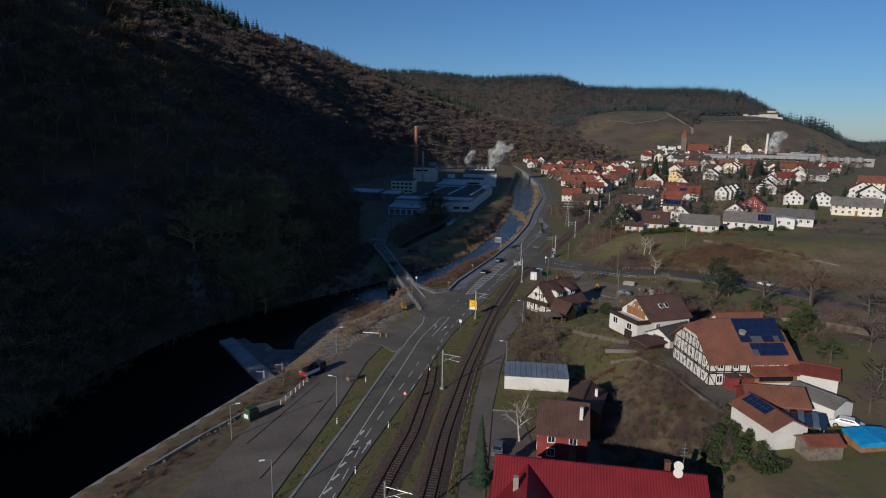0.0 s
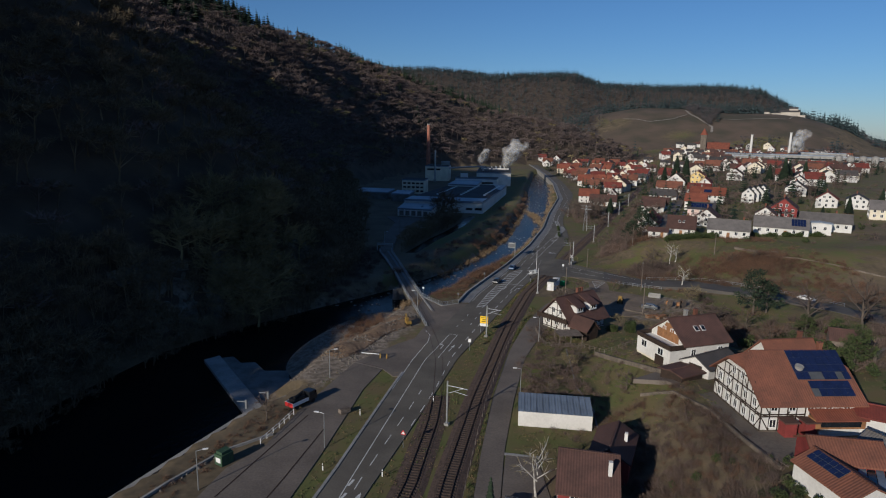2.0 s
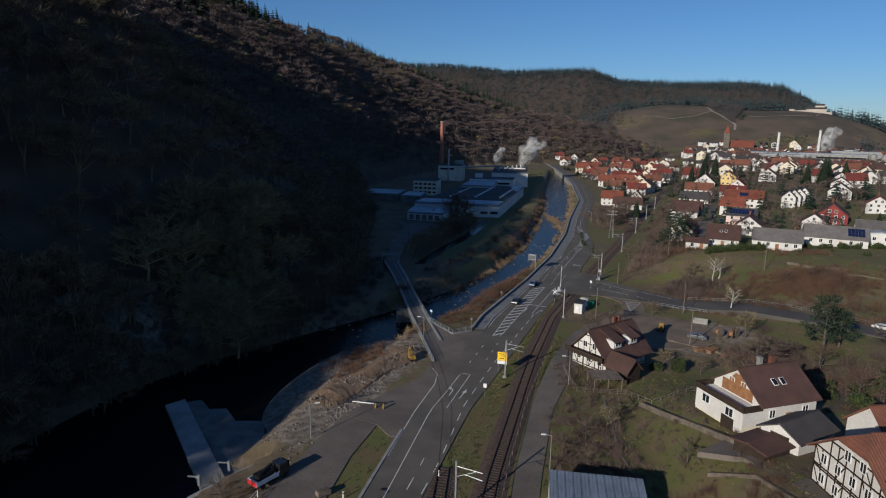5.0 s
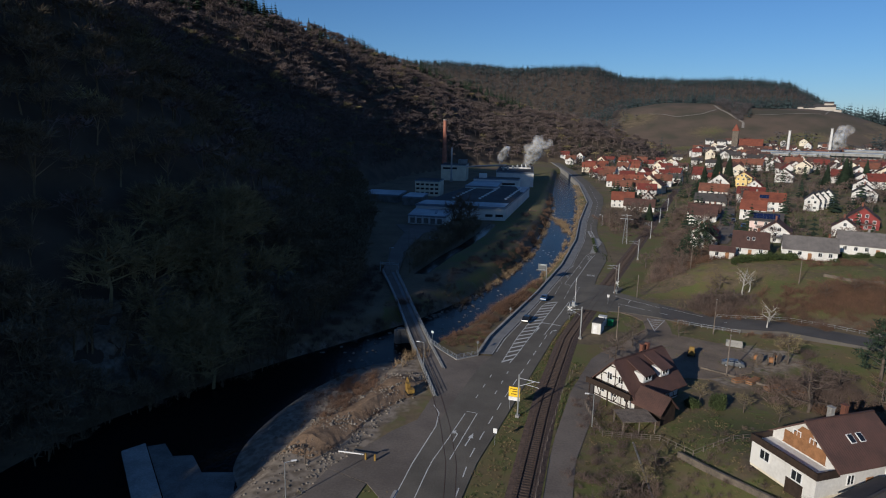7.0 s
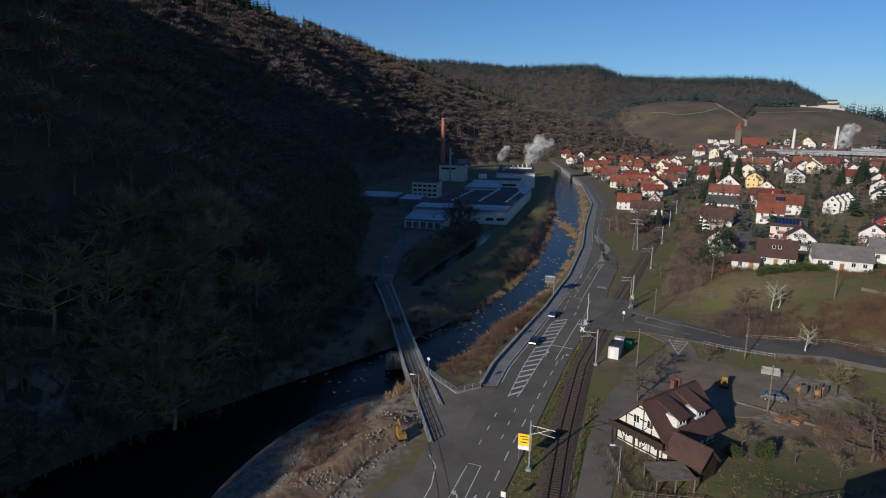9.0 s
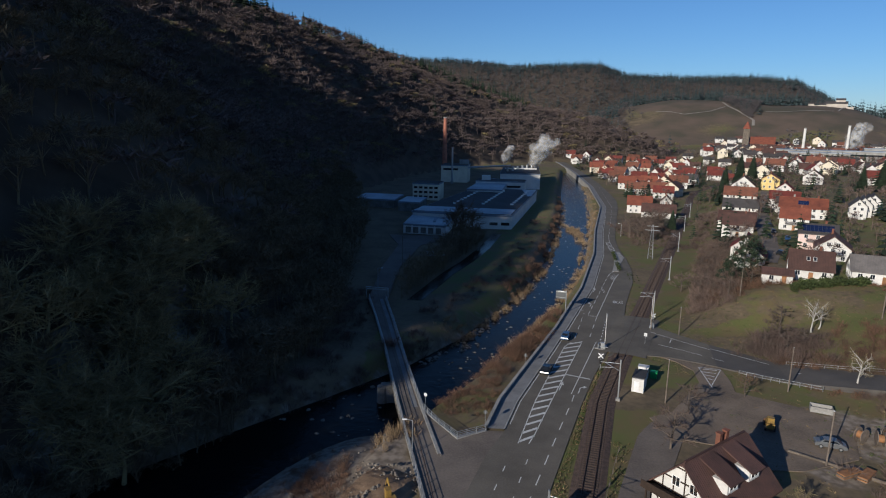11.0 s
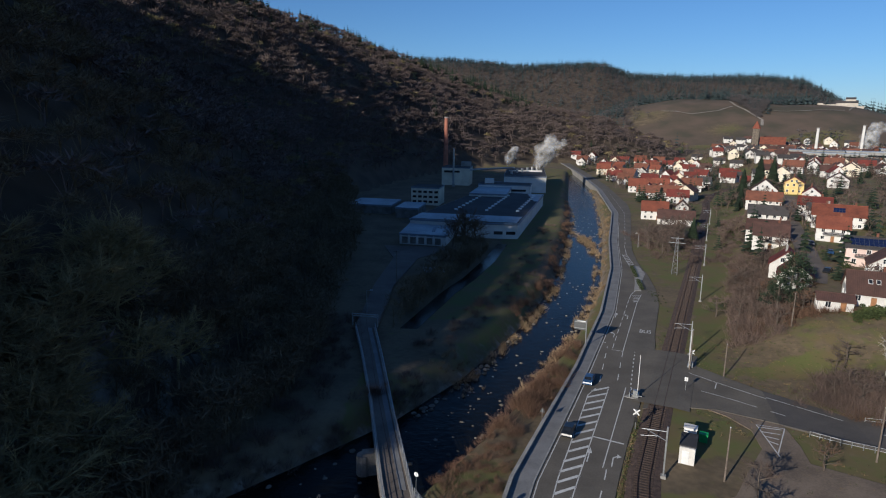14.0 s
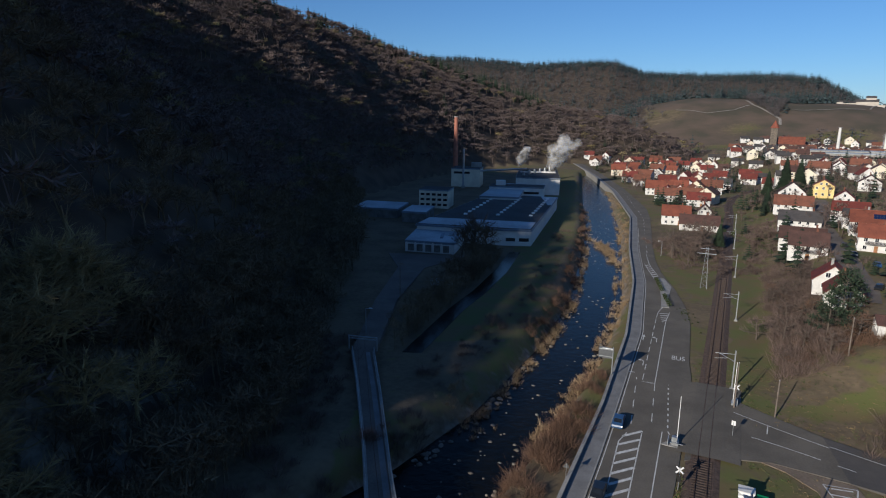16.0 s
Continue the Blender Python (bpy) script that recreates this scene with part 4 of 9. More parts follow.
    for X, Y, Z, R, A, D in zip(x, y, z, r, ang, dd * sd):
        if D > 0 or Z < 14:
            continue
        if 640 < X < 800 and Y < 1440:
            continue
        vine = 13 < A < 31.3 and 1110 < R < 1425
        gully = 478 < X < 560 and 1265 < Y < 1420 and X < 478 + 0.9 * (Y - 1240)
        if vine and not gully and wobble(X, Y, 120) > -1.1:
            continue
        crest = R > 2250 or (1425 < R < 1650)
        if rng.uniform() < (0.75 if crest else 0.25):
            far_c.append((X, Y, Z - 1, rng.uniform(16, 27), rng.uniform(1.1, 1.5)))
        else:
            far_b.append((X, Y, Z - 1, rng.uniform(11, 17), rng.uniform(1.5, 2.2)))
    for _ in range(1500):
        A = rng.uniform(3, 33)
        R = rng.uniform(1440, 1560) if rng.uniform() < 0.5 else rng.uniform(2380, 2620)
        X, Y = math.sin(math.radians(A)) * R, math.cos(math.radians(A)) * R + 66
        Z = ground_at(X, Y)
        if Z > 30 and (R > 2000 or A > 19 or rng.uniform() < 0.4) and not (650 < X < 760 and Y < 1450):
            far_c.append((X, Y, Z - 1, rng.uniform(15, 34), rng.uniform(0.8, 1.2)))
    for _ in range(1500):
        X, Y = rng.uniform(478, 560), rng.uniform(1250, 1400)
        if X < 480 + 0.55 * (Y - 1240):
            far_b.append((X, Y, ground_at(X, Y) - 1, rng.uniform(5, 10), rng.uniform(1.2, 1.8)))
    # aerial haze of these woods sits in their base colours
    scatter("far_conifers", [conifer(s + 20, 5, 4, 0.5, 0.22) for s in range(3)], far_c, NEEDLE_HAZE, "dark conifers along the far ridge, greyed for haze", "woods")
    scatter("far_woods", [wood_tree(s + 30, 22, 2.8) for s in range(3)], far_b, TWIG_HAZE, "leafless brown woods on the far slopes, greyed for haze", "woods")


build_woods()


# ---------------------------------------------------------------- houses
WIN = {}


def window_mesh(w, h, shutter=None, dark=False):
    key = (w, h, shutter.name if shutter else "", dark)
    if key not in WIN:
        g = Geo()
        xs, zs = (-w / 2 - 0.06, -w / 2 + 0.05, -0.03, 0.03, w / 2 - 0.05, w / 2 + 0.06), (-h / 2 - 0.06, -h / 2 + 0.05, h / 2 - 0.05, h / 2 + 0.06)
        vs = [(x, -0.06, z) for z in zs for x in xs] + [(x, 0.06, z) for z in (zs[0], zs[3]) for x in (xs[0], xs[5])]
        fs, ms = [], []
        for j in range(3):
            for i in range(5):
                q = (j * 6 + i, j * 6 + i + 1, j * 6 + i + 7, j * 6 + i + 6)
                if j == 1 and i in (1, 3):
                    k = len(vs)
                    vs += [(vs[c][0], 0.0, vs[c][2]) for c in q]
                    fs += [(q[a], q[(a + 1) % 4], k + (a + 1) % 4, k + a) for a in range(4)] + [(k, k + 1, k + 2, k + 3)]
                    ms += [0] * 4 + [1]
                else:
                    fs.append(q)
                    ms.append(0)
        fs += [(0, 24, 25, 5, 4, 3, 2, 1), (18, 19, 20, 21, 22, 23, 27, 26), (0, 6, 12, 18, 26, 24), (5, 25, 27, 23, 17, 11), (24, 26, 27, 25)]
        ms += [0] * 5
        g.add(vs, fs)
        g.m = ms
        mats = [TIMBER if dark else FRAME, GLASS]
        WIN[key] = g.mesh("window", *mats)
    return WIN[key]


def roof_mesh(L, W, wall, rise, over, gable_over, hip=1.0, inset=0.0, t=0.22):
    """Pitched roof on a local x ridge, one thick folded sheet; hip below 1 cuts the gable tops."""
    g = Geo()
    k = rise / (W / 2)
    zr = wall + rise
    xe, ye = L / 2 + gable_over, W / 2 + over
    ze = wall - over * k
    if hip < 1:
        yh, zh = (W / 2) * (1 - hip), wall + rise * hip
        top = [(-xe, -ye, ze), (xe, -ye, ze), (xe, -yh, zh), (xe - inset, 0, zr), (-xe + inset, 0, zr), (-xe, -yh, zh), (xe, yh, zh), (xe, ye, ze), (-xe, ye, ze), (-xe, yh, zh)]
        faces = [(0, 1, 2, 3, 4, 5), (8, 9, 4, 3, 6, 7), (2, 6, 3), (9, 5, 4)]
        rim = [0, 1, 2, 6, 7, 8, 9, 5]
    else:
        top = [(-xe, -ye, ze), (xe, -ye, ze), (xe, 0, zr), (-xe, 0, zr), (xe, ye, ze), (-xe, ye, ze)]
        faces = [(0, 1, 2, 3), (3, 2, 4, 5)]
        rim = [0, 1, 2, 4, 5, 3]
    n = len(top)
    g.add(top + [(x, y, z - t) for x, y, z in top], faces + [tuple(n + i for i in f[::-1]) for f in faces] + [(a, n + a, n + b, b) for a, b in zip(rim, rim[1:] + rim[:1])])
    return g


def body_geo(L, W, wall, rise, hip=1.0, base=0.6):
    """Walls with gables, closed, going a little into the ground."""
    h2 = wall + rise * min(hip, 0.97) - 0.24
    y2 = (W / 2) * (1 - min(hip, 0.97)) * 0.98
    prof = [(-W / 2, -base), (W / 2, -base), (W / 2, wall - 0.2), (y2, h2), (-y2, h2), (-W / 2, wall - 0.2)]
    g = Geo()
    n = len(prof)
    vs = [(-L / 2, y, z) for y, z in prof] + [(L / 2, y, z) for y, z in prof]
    g.add(vs, [tuple(range(n))[::-1], tuple(range(n, 2 * n))] + [(i, (i + 1) % n, n + (i + 1) % n, n + i) for i in range(n)])
    return g


def side_pose(L, W, side, u, z, off=0.03):
    """A pose on a wall: side f(ront -y), b(ack), l(eft -x), r(ight); u along it."""
    if side == "f":
        return pose(u, -W / 2 - off, z)
    if side == "b":
        return pose(-u, W / 2 + off, z, 0, 0, 180)
    if side == "l":
        return pose(-L / 2 - off, -u, z, 0, 0, -90)
    return pose(L / 2 + off, u, z, 0, 0, 90)


def house(x, y, rz, L, W, wall, rise, roof, walls, label, z=None, floors=2, over=0.5, gover=0.4, chimney=(0.2,), hip=1.0, inset=0.0, windows=True, shutter=None, group="town houses", skylight=0,
          dormer=0, balcony="", solar=None, name="house", gap=2.6, ww=1.05, wh=1.25, door="f"):
    z = ground_at(x, y) if z is None else z
    root = empty(name, pose(x, y, z, 0, 0, rz), label, "house", group)
    w = part("wall", body_geo(L, W, wall, rise, hip), walls, root)
    rf = part("roof", roof_mesh(L, W, wall, rise, over, gover, hip, inset), roof, root)
    part("ridge_cap", Geo().box((0, 0, wall + rise + 0.03), (L + 2 * gover - 2 * inset * (hip < 1), 0.3, 0.14)), roof, rf)
    for c in chimney:
        g = Geo().box((c * L, 0.5, wall + rise + 0.2), (0.6, 0.6, 1.7)).box((c * L, 0.5, wall + rise + 1.1), (0.75, 0.75, 0.12))
        part("chimney", g, ROOF_RUST if c > 0 else CONCRETE, root)
    if windows:
        me = window_mesh(ww, wh, shutter)
        fh = wall / floors
        for side, length in (("f", L), ("b", L), ("l", W), ("r", W)):
            n = max(1, int((length - 1.0) / gap))
            for fl in range(floors):
                for i in range(n):
                    u = (i - (n - 1) / 2) * (length - 1.0) / n
                    if fl == 0 and side == door and i == n // 2:
                        g = Geo().box((0, 0, 0), (1.05, 0.14, 2.1)).box((0, -0.3, -1.05), (1.5, 0.8, 0.16))
                        d = part("door", g, WOOD, root)
                        d.matrix_basis = side_pose(L, W, side, u, 1.05)
                    else:
                        shared("window", me, root, side_pose(L, W, side, u, fh * fl + fh * 0.55))
            if side in "lr" and rise > 2.2:
                for u in ((-1.2, 1.2) if W > 8 else (0,)):
                    shared("window", me, root, side_pose(L, W, side, u, wall + rise * 0.28))
    k = rise / (W / 2)
    a = math.degrees(math.atan(k))
    for i in range(skylight):
        g = Geo().box((0, 0, 0), (0.85, 1.2, 0.12), 0).box((0, 0, 0.05), (0.7, 1.05, 0.06), 1)
        o = part("skylight", g, (FRAME, GLASS), root)
        o.matrix_basis = pose((i - (skylight - 1) / 2) * 1.5, -W / 4, wall + rise / 2 + 0.05, a)
    for i in range(dormer):
        u = (i - (dormer - 1) / 2) * L / max(dormer, 1) * 0.8
        d = part("dormer", Geo().box((u, -W * 0.3, wall + rise * 0.42), (2.4, W * 0.28, 1.5)), walls, root)
        part("roof", Geo().add([(u - 1.5, -W * 0.5, wall + rise * 0.42 + 0.72), (u + 1.5, -W * 0.5, wall + rise * 0.42 + 0.72), (u + 1.5, 0.1, wall + rise * 0.98), (u - 1.5, 0.1, wall + rise * 0.98),
                                (u - 1.5, -W * 0.5, wall + rise * 0.42 + 0.56), (u + 1.5, -W * 0.5, wall + rise * 0.42 + 0.56), (u + 1.5, 0.1, wall + rise * 0.98 - 0.2), (u - 1.5, 0.1, wall + rise * 0.98 - 0.2)],
                               [(0, 1, 2, 3), (7, 6, 5, 4), (0, 4, 5, 1), (1, 5, 6, 2), (2, 6, 7, 3), (3, 7, 4, 0)]), roof, d)
        o = shared("window", window_mesh(1.6, 0.9), d)
        o.matrix_basis = pose(u, -W * 0.3 - W * 0.14 - 0.03, wall + rise * 0.42 + 0.05)
    for s in balcony:
        n = L if s in "fb" else W
        bl = part("balcony", Geo().box((0, -0.65, 0), (n * 0.6, 1.3, 0.16)), CONCRETE, root)
        bl.matrix_basis = side_pose(L, W, s, 0, wall / floors + 0.1)
        rail = Geo().box((0, -1.27, 0.9), (n * 0.6, 0.06, 0.08))
        for j in range(int(n * 0.6 / 0.35) + 1):
            rail.box((-n * 0.3 + j * 0.35, -1.27, 0.48), (0.14, 0.03, 0.8))
        part("railing", rail, TIMBER, bl)
    if solar:
        u0, u1, v0, v1, nu, nv = solar
        pv = part("panel_frame", Geo().box((0, 0, 0.02), (u1 - u0, v1 - v0, 0.04)), SIGN_GREY, root, "dark blue solar panels on the roof")
        m = pose((u0 + u1) / 2, 0, 0)
        sl = math.hypot(W / 2, rise)
        vm = (v0 + v1) / 2
        pv.matrix_basis = pose((u0 + u1) / 2, -W / 2 + vm * math.cos(math.atan(k)), wall + vm * math.sin(math.atan(k)) + 0.08, a)
        cell = Geo().box((0, 0, 0), ((u1 - u0) / nu - 0.06, (v1 - v0) / nv - 0.06, 0.04)).mesh("panel", SOLAR)
        for i in range(nu):
            for j in range(nv):
                shared("panel", cell, pv, pose((i + 0.5) * (u1 - u0) / nu - (u1 - u0) / 2, (j + 0.5) * (v1 - v0) / nv - (v1 - v0) / 2, 0.05))
    return root


def beam(root, L, W, side, u0, z0, u1, z1, t=0.2):
    """One dark timber on a wall."""
    du, dz = u1 - u0, z1 - z0
    n = math.hypot(du, dz)
    g = Geo().box((0, 0, 0), (n + t * 0.6, 0.06, t))
    o = part("beam", g, TIMBER, root)
    o.matrix_basis = side_pose(L, W, side, (u0 + u1) / 2, (z0 + z1) / 2, 0.02) @ pose(0, 0, 0, 0, -math.degrees(math.atan2(dz, du)), 0)


def framing(root, L, W, wall, rise, side, levels, step, gable=False, u_from=-1.0, u_to=1.0):
    """Half-timbering: sills, posts, braces, and in a gable up to the rafters."""
    n = (L if side in "fb" else W) / 2
    a, b = u_from * n, u_to * n
    for z in levels:
        e = n if not gable or z <= wall else n * (1 - (z - wall) / rise)
        beam(root, L, W, side, max(a, -e), z, min(b, e), z)
    cnt = max(2, round((b - a) / step))
    for z0, z1 in zip(levels, levels[1:]):
        for i in range(cnt + 1):
            u = a + (b - a) * i / cnt
            e = n if not gable or z1 <= wall else n * (1 - (z1 - wall) / rise)
            if abs(u) <= e + 0.05:
                beam(root, L, W, side, u, z0, u, z1, 0.17)
        for i in range(cnt):
            u0, u1 = a + (b - a) * i / cnt, a + (b - a) * (i + 1) / cnt
            e = n if not gable or z1 <= wall else n * (1 - (z1 - wall) / rise)
            if i % 3 == 0 and max(abs(u0), abs(u1)) <= e:
                beam(root, L, W, side, *((u0, z0, u1, z1) if i % 2 else (u0, z1, u1, z0)), 0.14)


# the large timbered farmhouse with solar roof
def timbered_farmhouse():
    L, W, wall, rise = 14.2, 13.0, 5.0, 4.7
    r = house(50.6, 104.9, 5, L, W, wall, rise, ROOF_RUST, WHITE, "large white half-timbered farmhouse with rust tile roof", z=6.1, floors=2, hip=0.62, inset=1.9, chimney=(0.36,), over=0.9, gover=0.7,
              gap=2.2, ww=0.95, wh=1.2, name="farmhouse", group="farm buildings", door="")
    framing(r, L, W, wall, rise, "l", (0.3, 2.4, 2.7, 4.9, 6.6), 1.25, True)
    framing(r, L, W, wall, rise, "f", (0.3, 2.4, 2.7, 4.8), 1.4, False, -1.0, -0.1)
    framing(r, L, W, wall, rise, "f", (2.7, 4.8), 1.4, False, 0.0, 1.0)
    part("plinth", Geo().box((0, 0, -0.1), (L + 0.1, W + 0.1, 0.9)), SANDSTONE, r, "sandstone plinth")
    # timber-clad bay and porch on the front
    bay = part("bay", Geo().box((3.4, -W / 2 - 0.9, 2.0), (7.2, 1.8, 1.3)), WOOD, r, "orange wooden bay")
    part("window_band", Geo().box((3.4, -W / 2 - 1.82, 2.05), (5.8, 0.06, 0.8)), GLASS, bay)
    part("wall", Geo().box((3.6, -W / 2 - 0.7, 0.65), (6.0, 1.4, 1.5)), WHITE, bay)
    part("roof", Geo().add([(-0.4, -W / 2 - 2.2, 2.75), (7.2, -W / 2 - 2.2, 2.75), (7.2, -W / 2, 3.6), (-0.4, -W / 2, 3.6), (-0.4, -W / 2 - 2.2, 2.6), (7.2, -W / 2 - 2.2, 2.6), (7.2, -W / 2, 3.4), (-0.4, -W / 2, 3.4)],
                           [(0, 1, 2, 3), (7, 6, 5, 4), (0, 4, 5, 1), (1, 5, 6, 2), (2, 6, 7, 3), (3, 7, 4, 0)]), ROOF_ORANGE, bay)
    for u in (-3.6, -0.7):
        p = part("porch", Geo().box((u, -W / 2 - 0.9, 1.1), (1.7, 1.6, 2.2)), RED_WALL, r, "dark red wooden porch")
        part("roof", Geo().prism([(u - 1.1, -W / 2 - 2.0), (u + 1.1, -W / 2 - 2.0), (u + 1.1, -W / 2), (u - 1.1, -W / 2)], 2.2, 2.4), ROOF_BROWN, p)
    k = rise / (W / 2)
    a = math.atan(k)
    cell = Geo().box((0, 0, 0), (0.95, 1.2, 0.05)).mesh("panel", SOLAR)
    for nu, nv, u0, v0, skip in ((8, 4, -0.7, 3.0, {(3, 0), (2, 0), (6, 0)}), (6, 2, 0.6, 0.3, {(0, 0)})):
        pv = part("panel_frame", Geo().box((0, 0, 0), (nu * 1.0, nv * 1.25, 0.04)), SIGN_GREY, r, "dark blue solar panels on the roof")
        vm = v0 + nv * 0.625
        pv.matrix_basis = pose(u0 + nu / 2, -W / 2 + vm * math.cos(a), wall + vm * math.sin(a) + 0.1, math.degrees(a))
        for i in range(nu):
            for j in range(nv):
                if (i, j) not in skip:
                    shared("panel", cell, pv, pose(i + 0.5 - nu / 2, (j + 0.5) * 1.25 - nv * 0.625, 0.05))
    dish = Geo()
    dish.cyl((0.2, -W * 0.2, wall + rise * 0.62), (0.2, -W * 0.2 - 0.15, wall + rise * 0.66 + 0.3), 0.55, 0.6, 12)
    part("satellite_dish", dish, CONCRETE, r)


timbered_farmhouse()


# white house with brown roof and roof terrace
def terrace_house():
    L, W, wall, rise = 10.2, 9.6, 4.1, 3.5
    r = house(46.3, 131.3, 20.6, L, W, wall, rise, ROOF_BROWN, WHITE, "white rendered house with brown tile roof and terrace", z=5.2, floors=1, over=0.5, gover=0.5, chimney=(-0.1, 0.12), skylight=2, group="near houses", name="house")
    part("plinth", Geo().box((-1.5, 0, 0.1), (L + 3.1, W + 0.1, 1.2)), CREAM, r, "cream plinth")
    an = part("annex", Geo().box((-L / 2 - 1.6, 0, 1.5), (3.2, W, 3.2)), WHITE, r, "white flat-roofed annex")
    for s in (-1, 1):
        part("parapet", Geo().box((-L / 2 - 1.6, s * (W / 2 + 0.05), 3.45), (3.4, 0.25, 0.9)), TIMBER, an, "dark brown parapet")
    part("parapet", Geo().box((-L / 2 - 3.25, 0, 3.45), (0.25, W + 0.3, 0.9)), TIMBER, an, "dark brown parapet")
    for u in (-2.6, 2.2):
        o = shared("window", window_mesh(1.5, 1.3), an)
        o.matrix_basis = side_pose(L + 6.4, W, "l", u, 2.0)
    part("garage_door", Geo().box((0, 0, 0), (2.4, 0.1, 2.0)), TIMBER, r).matrix_basis = side_pose(L + 6.4, W, "l", 2.0, 0.2)
    part("gable_panel", Geo().add([(-L / 2 - 0.06, -3.2, 3.3), (-L / 2 - 0.06, 3.2, 3.3), (-L / 2 - 0.06, 0.6, 6.6), (-L / 2 - 0.06, -0.6, 6.6)], [(0, 1, 2, 3)]).box((-L / 2 - 0.05, 0, 4.2), (0.1, 6, 1.7)), WOOD, r, "warm brown wood cladding")


terrace_house()


# timbered house beside the lane
def lane_house():
    L, W, wall, rise = 12.2, 9.0, 3.4, 4.7
    r = house(30.0, 163.4, 39, L, W, wall, rise, ROOF_BROWN, WHITE, "half-timbered house with broad brown tile roof", z=-0.1, floors=1, over=1.0, gover=1.1, chimney=(0.12, 0.24), dormer=2, group="near houses", gap=2.3, name="house", hip=0.93, inset=0.5)
    framing(r, L, W, wall, rise, "l", (0.3, 2.8, 3.2, 4.9, 6.6), 1.5, True)
    framing(r, L, W, wall, rise, "f", (0.3, 3.0), 1.3)
    bl = part("balcony", Geo().box((-L / 2 - 1.0, 0, 2.9), (2.0, W + 0.6, 0.22)), TIMBER, r, "dark wooden balcony")
    part("railing", Geo().box((-L / 2 - 1.95, 0, 3.4), (0.1, W + 0.6, 0.85)), TIMBER, bl)
    for u in (-4, 0, 4):
        part("post", Geo().box((-L / 2 - 1.85, u, 1.3), (0.18, 0.18, 3.0)), TIMBER, bl)


lane_house()
r = house(30.8, 154.4, 128, 5.2, 3.8, 2.5, 1.9, ROOF_BROWN, TIMBER, "dark brown wooden outbuilding with steep tile roof", z=0.3, floors=1, chimney=(), windows=False, group="near houses", name="outbuilding")
r = tagged(empty("greenhouse", pose(26.6, 150.6, 0.0, 0, 0, 8), "lean-to shelter with weathered board roof", "shelter"), "", "")
for sx in (-2.6, 0, 2.6):
    for sy in (-2, 2):
        part("post", Geo().box((sx, sy, 1.0), (0.14, 0.14, 2.2)), GREY_WOOD, r)
for i in range(8):
    part("panel", Geo().box((-2.45 + 0.7 * i, 0, 2.15), (0.66, 4.6, 0.05)), GREY_WOOD, r)


# garage beside the terrace house
r = house(46.6, 121.4, 32, 8.2, 5.4, 2.3, 1.4, ROOF_DARK, WHITE, "white garage with dark grey pitched roof", z=5.6, floors=1, chimney=(), windows=False, group="near houses", name="garage")
part("garage_door", Geo().box((-4.13, 0, 1.0), (0.08, 2.6, 2.1)), TIMBER, r)
r = house(40.4, 118.2, 30, 5.0, 4.6, 2.1, 0.35, ROOF_BROWN, TIMBER, "low brown lean-to with flat tile roof", z=5.0, floors=1, chimney=(), windows=False, group="near houses", name="shed")


# white shed with blue-grey sheet roof
def sheet_shed():
    r = empty("shed", pose(17.75, 111.7, -0.1, 0, 0, -5.5), "long white shed with blue-grey sheet metal roof", "shed")
    g = Geo()
    g.add([(-5.9, -2.6, -0.4), (5.9, -2.6, -0.4), (5.9, 2.6, -0.4), (-5.9, 2.6, -0.4), (-5.9, -2.6, 2.55), (5.9, -2.6, 2.55), (5.9, 2.6, 3.3), (-5.9, 2.6, 3.3)],
          [(3, 2, 1, 0), (4, 5, 6, 7), (0, 1, 5, 4), (1, 2, 6, 5), (2, 3, 7, 6), (3, 0, 4, 7)])
    part("wall", g, WHITE, r)
    sheet = Geo().box((0, 0, 0), (0.94, 5.6, 0.06)).box((-0.44, 0, 0.05), (0.07, 5.6, 0.06)).box((0, 0, 0.04), (0.05, 5.6, 0.04)).mesh("roof_sheet", METAL_BLUE)
    a = math.degrees(math.atan(0.75 / 5.2))
    for i in range(12):
        shared("roof_sheet", sheet, r, pose(-5.5 + i * 1.0, 0, 3.0, a))


sheet_shed()


# brown-roofed house and its rear wing
r = house(18.7, 89.6, -11, 7.2, 10.4, 4.3, 2.7, ROOF_BROWN, RED_WALL, "red wooden house with wide dark brown roof", z=-0.1, floors=2, over=0.5, gover=0.3, chimney=(), group="near houses", name="house")
part("chimney", Geo().box((2.6, -2.6, 6.3), (0.5, 0.5, 2.2)), WHITE, r)
r = house(24.2, 98.4, 68, 9.0, 5.4, 3.4, 1.5, ROOF_BROWN, RED_WALL, "low red wooden wing with brown roof", z=-0.1, floors=1, over=0.3, gover=0.2, chimney=(), windows=False, group="near houses", name="outbuilding")
part("chimney", Geo().box((0.5, -1.6, 4.6), (0.45, 0.45, 1.3)), WHITE, r)


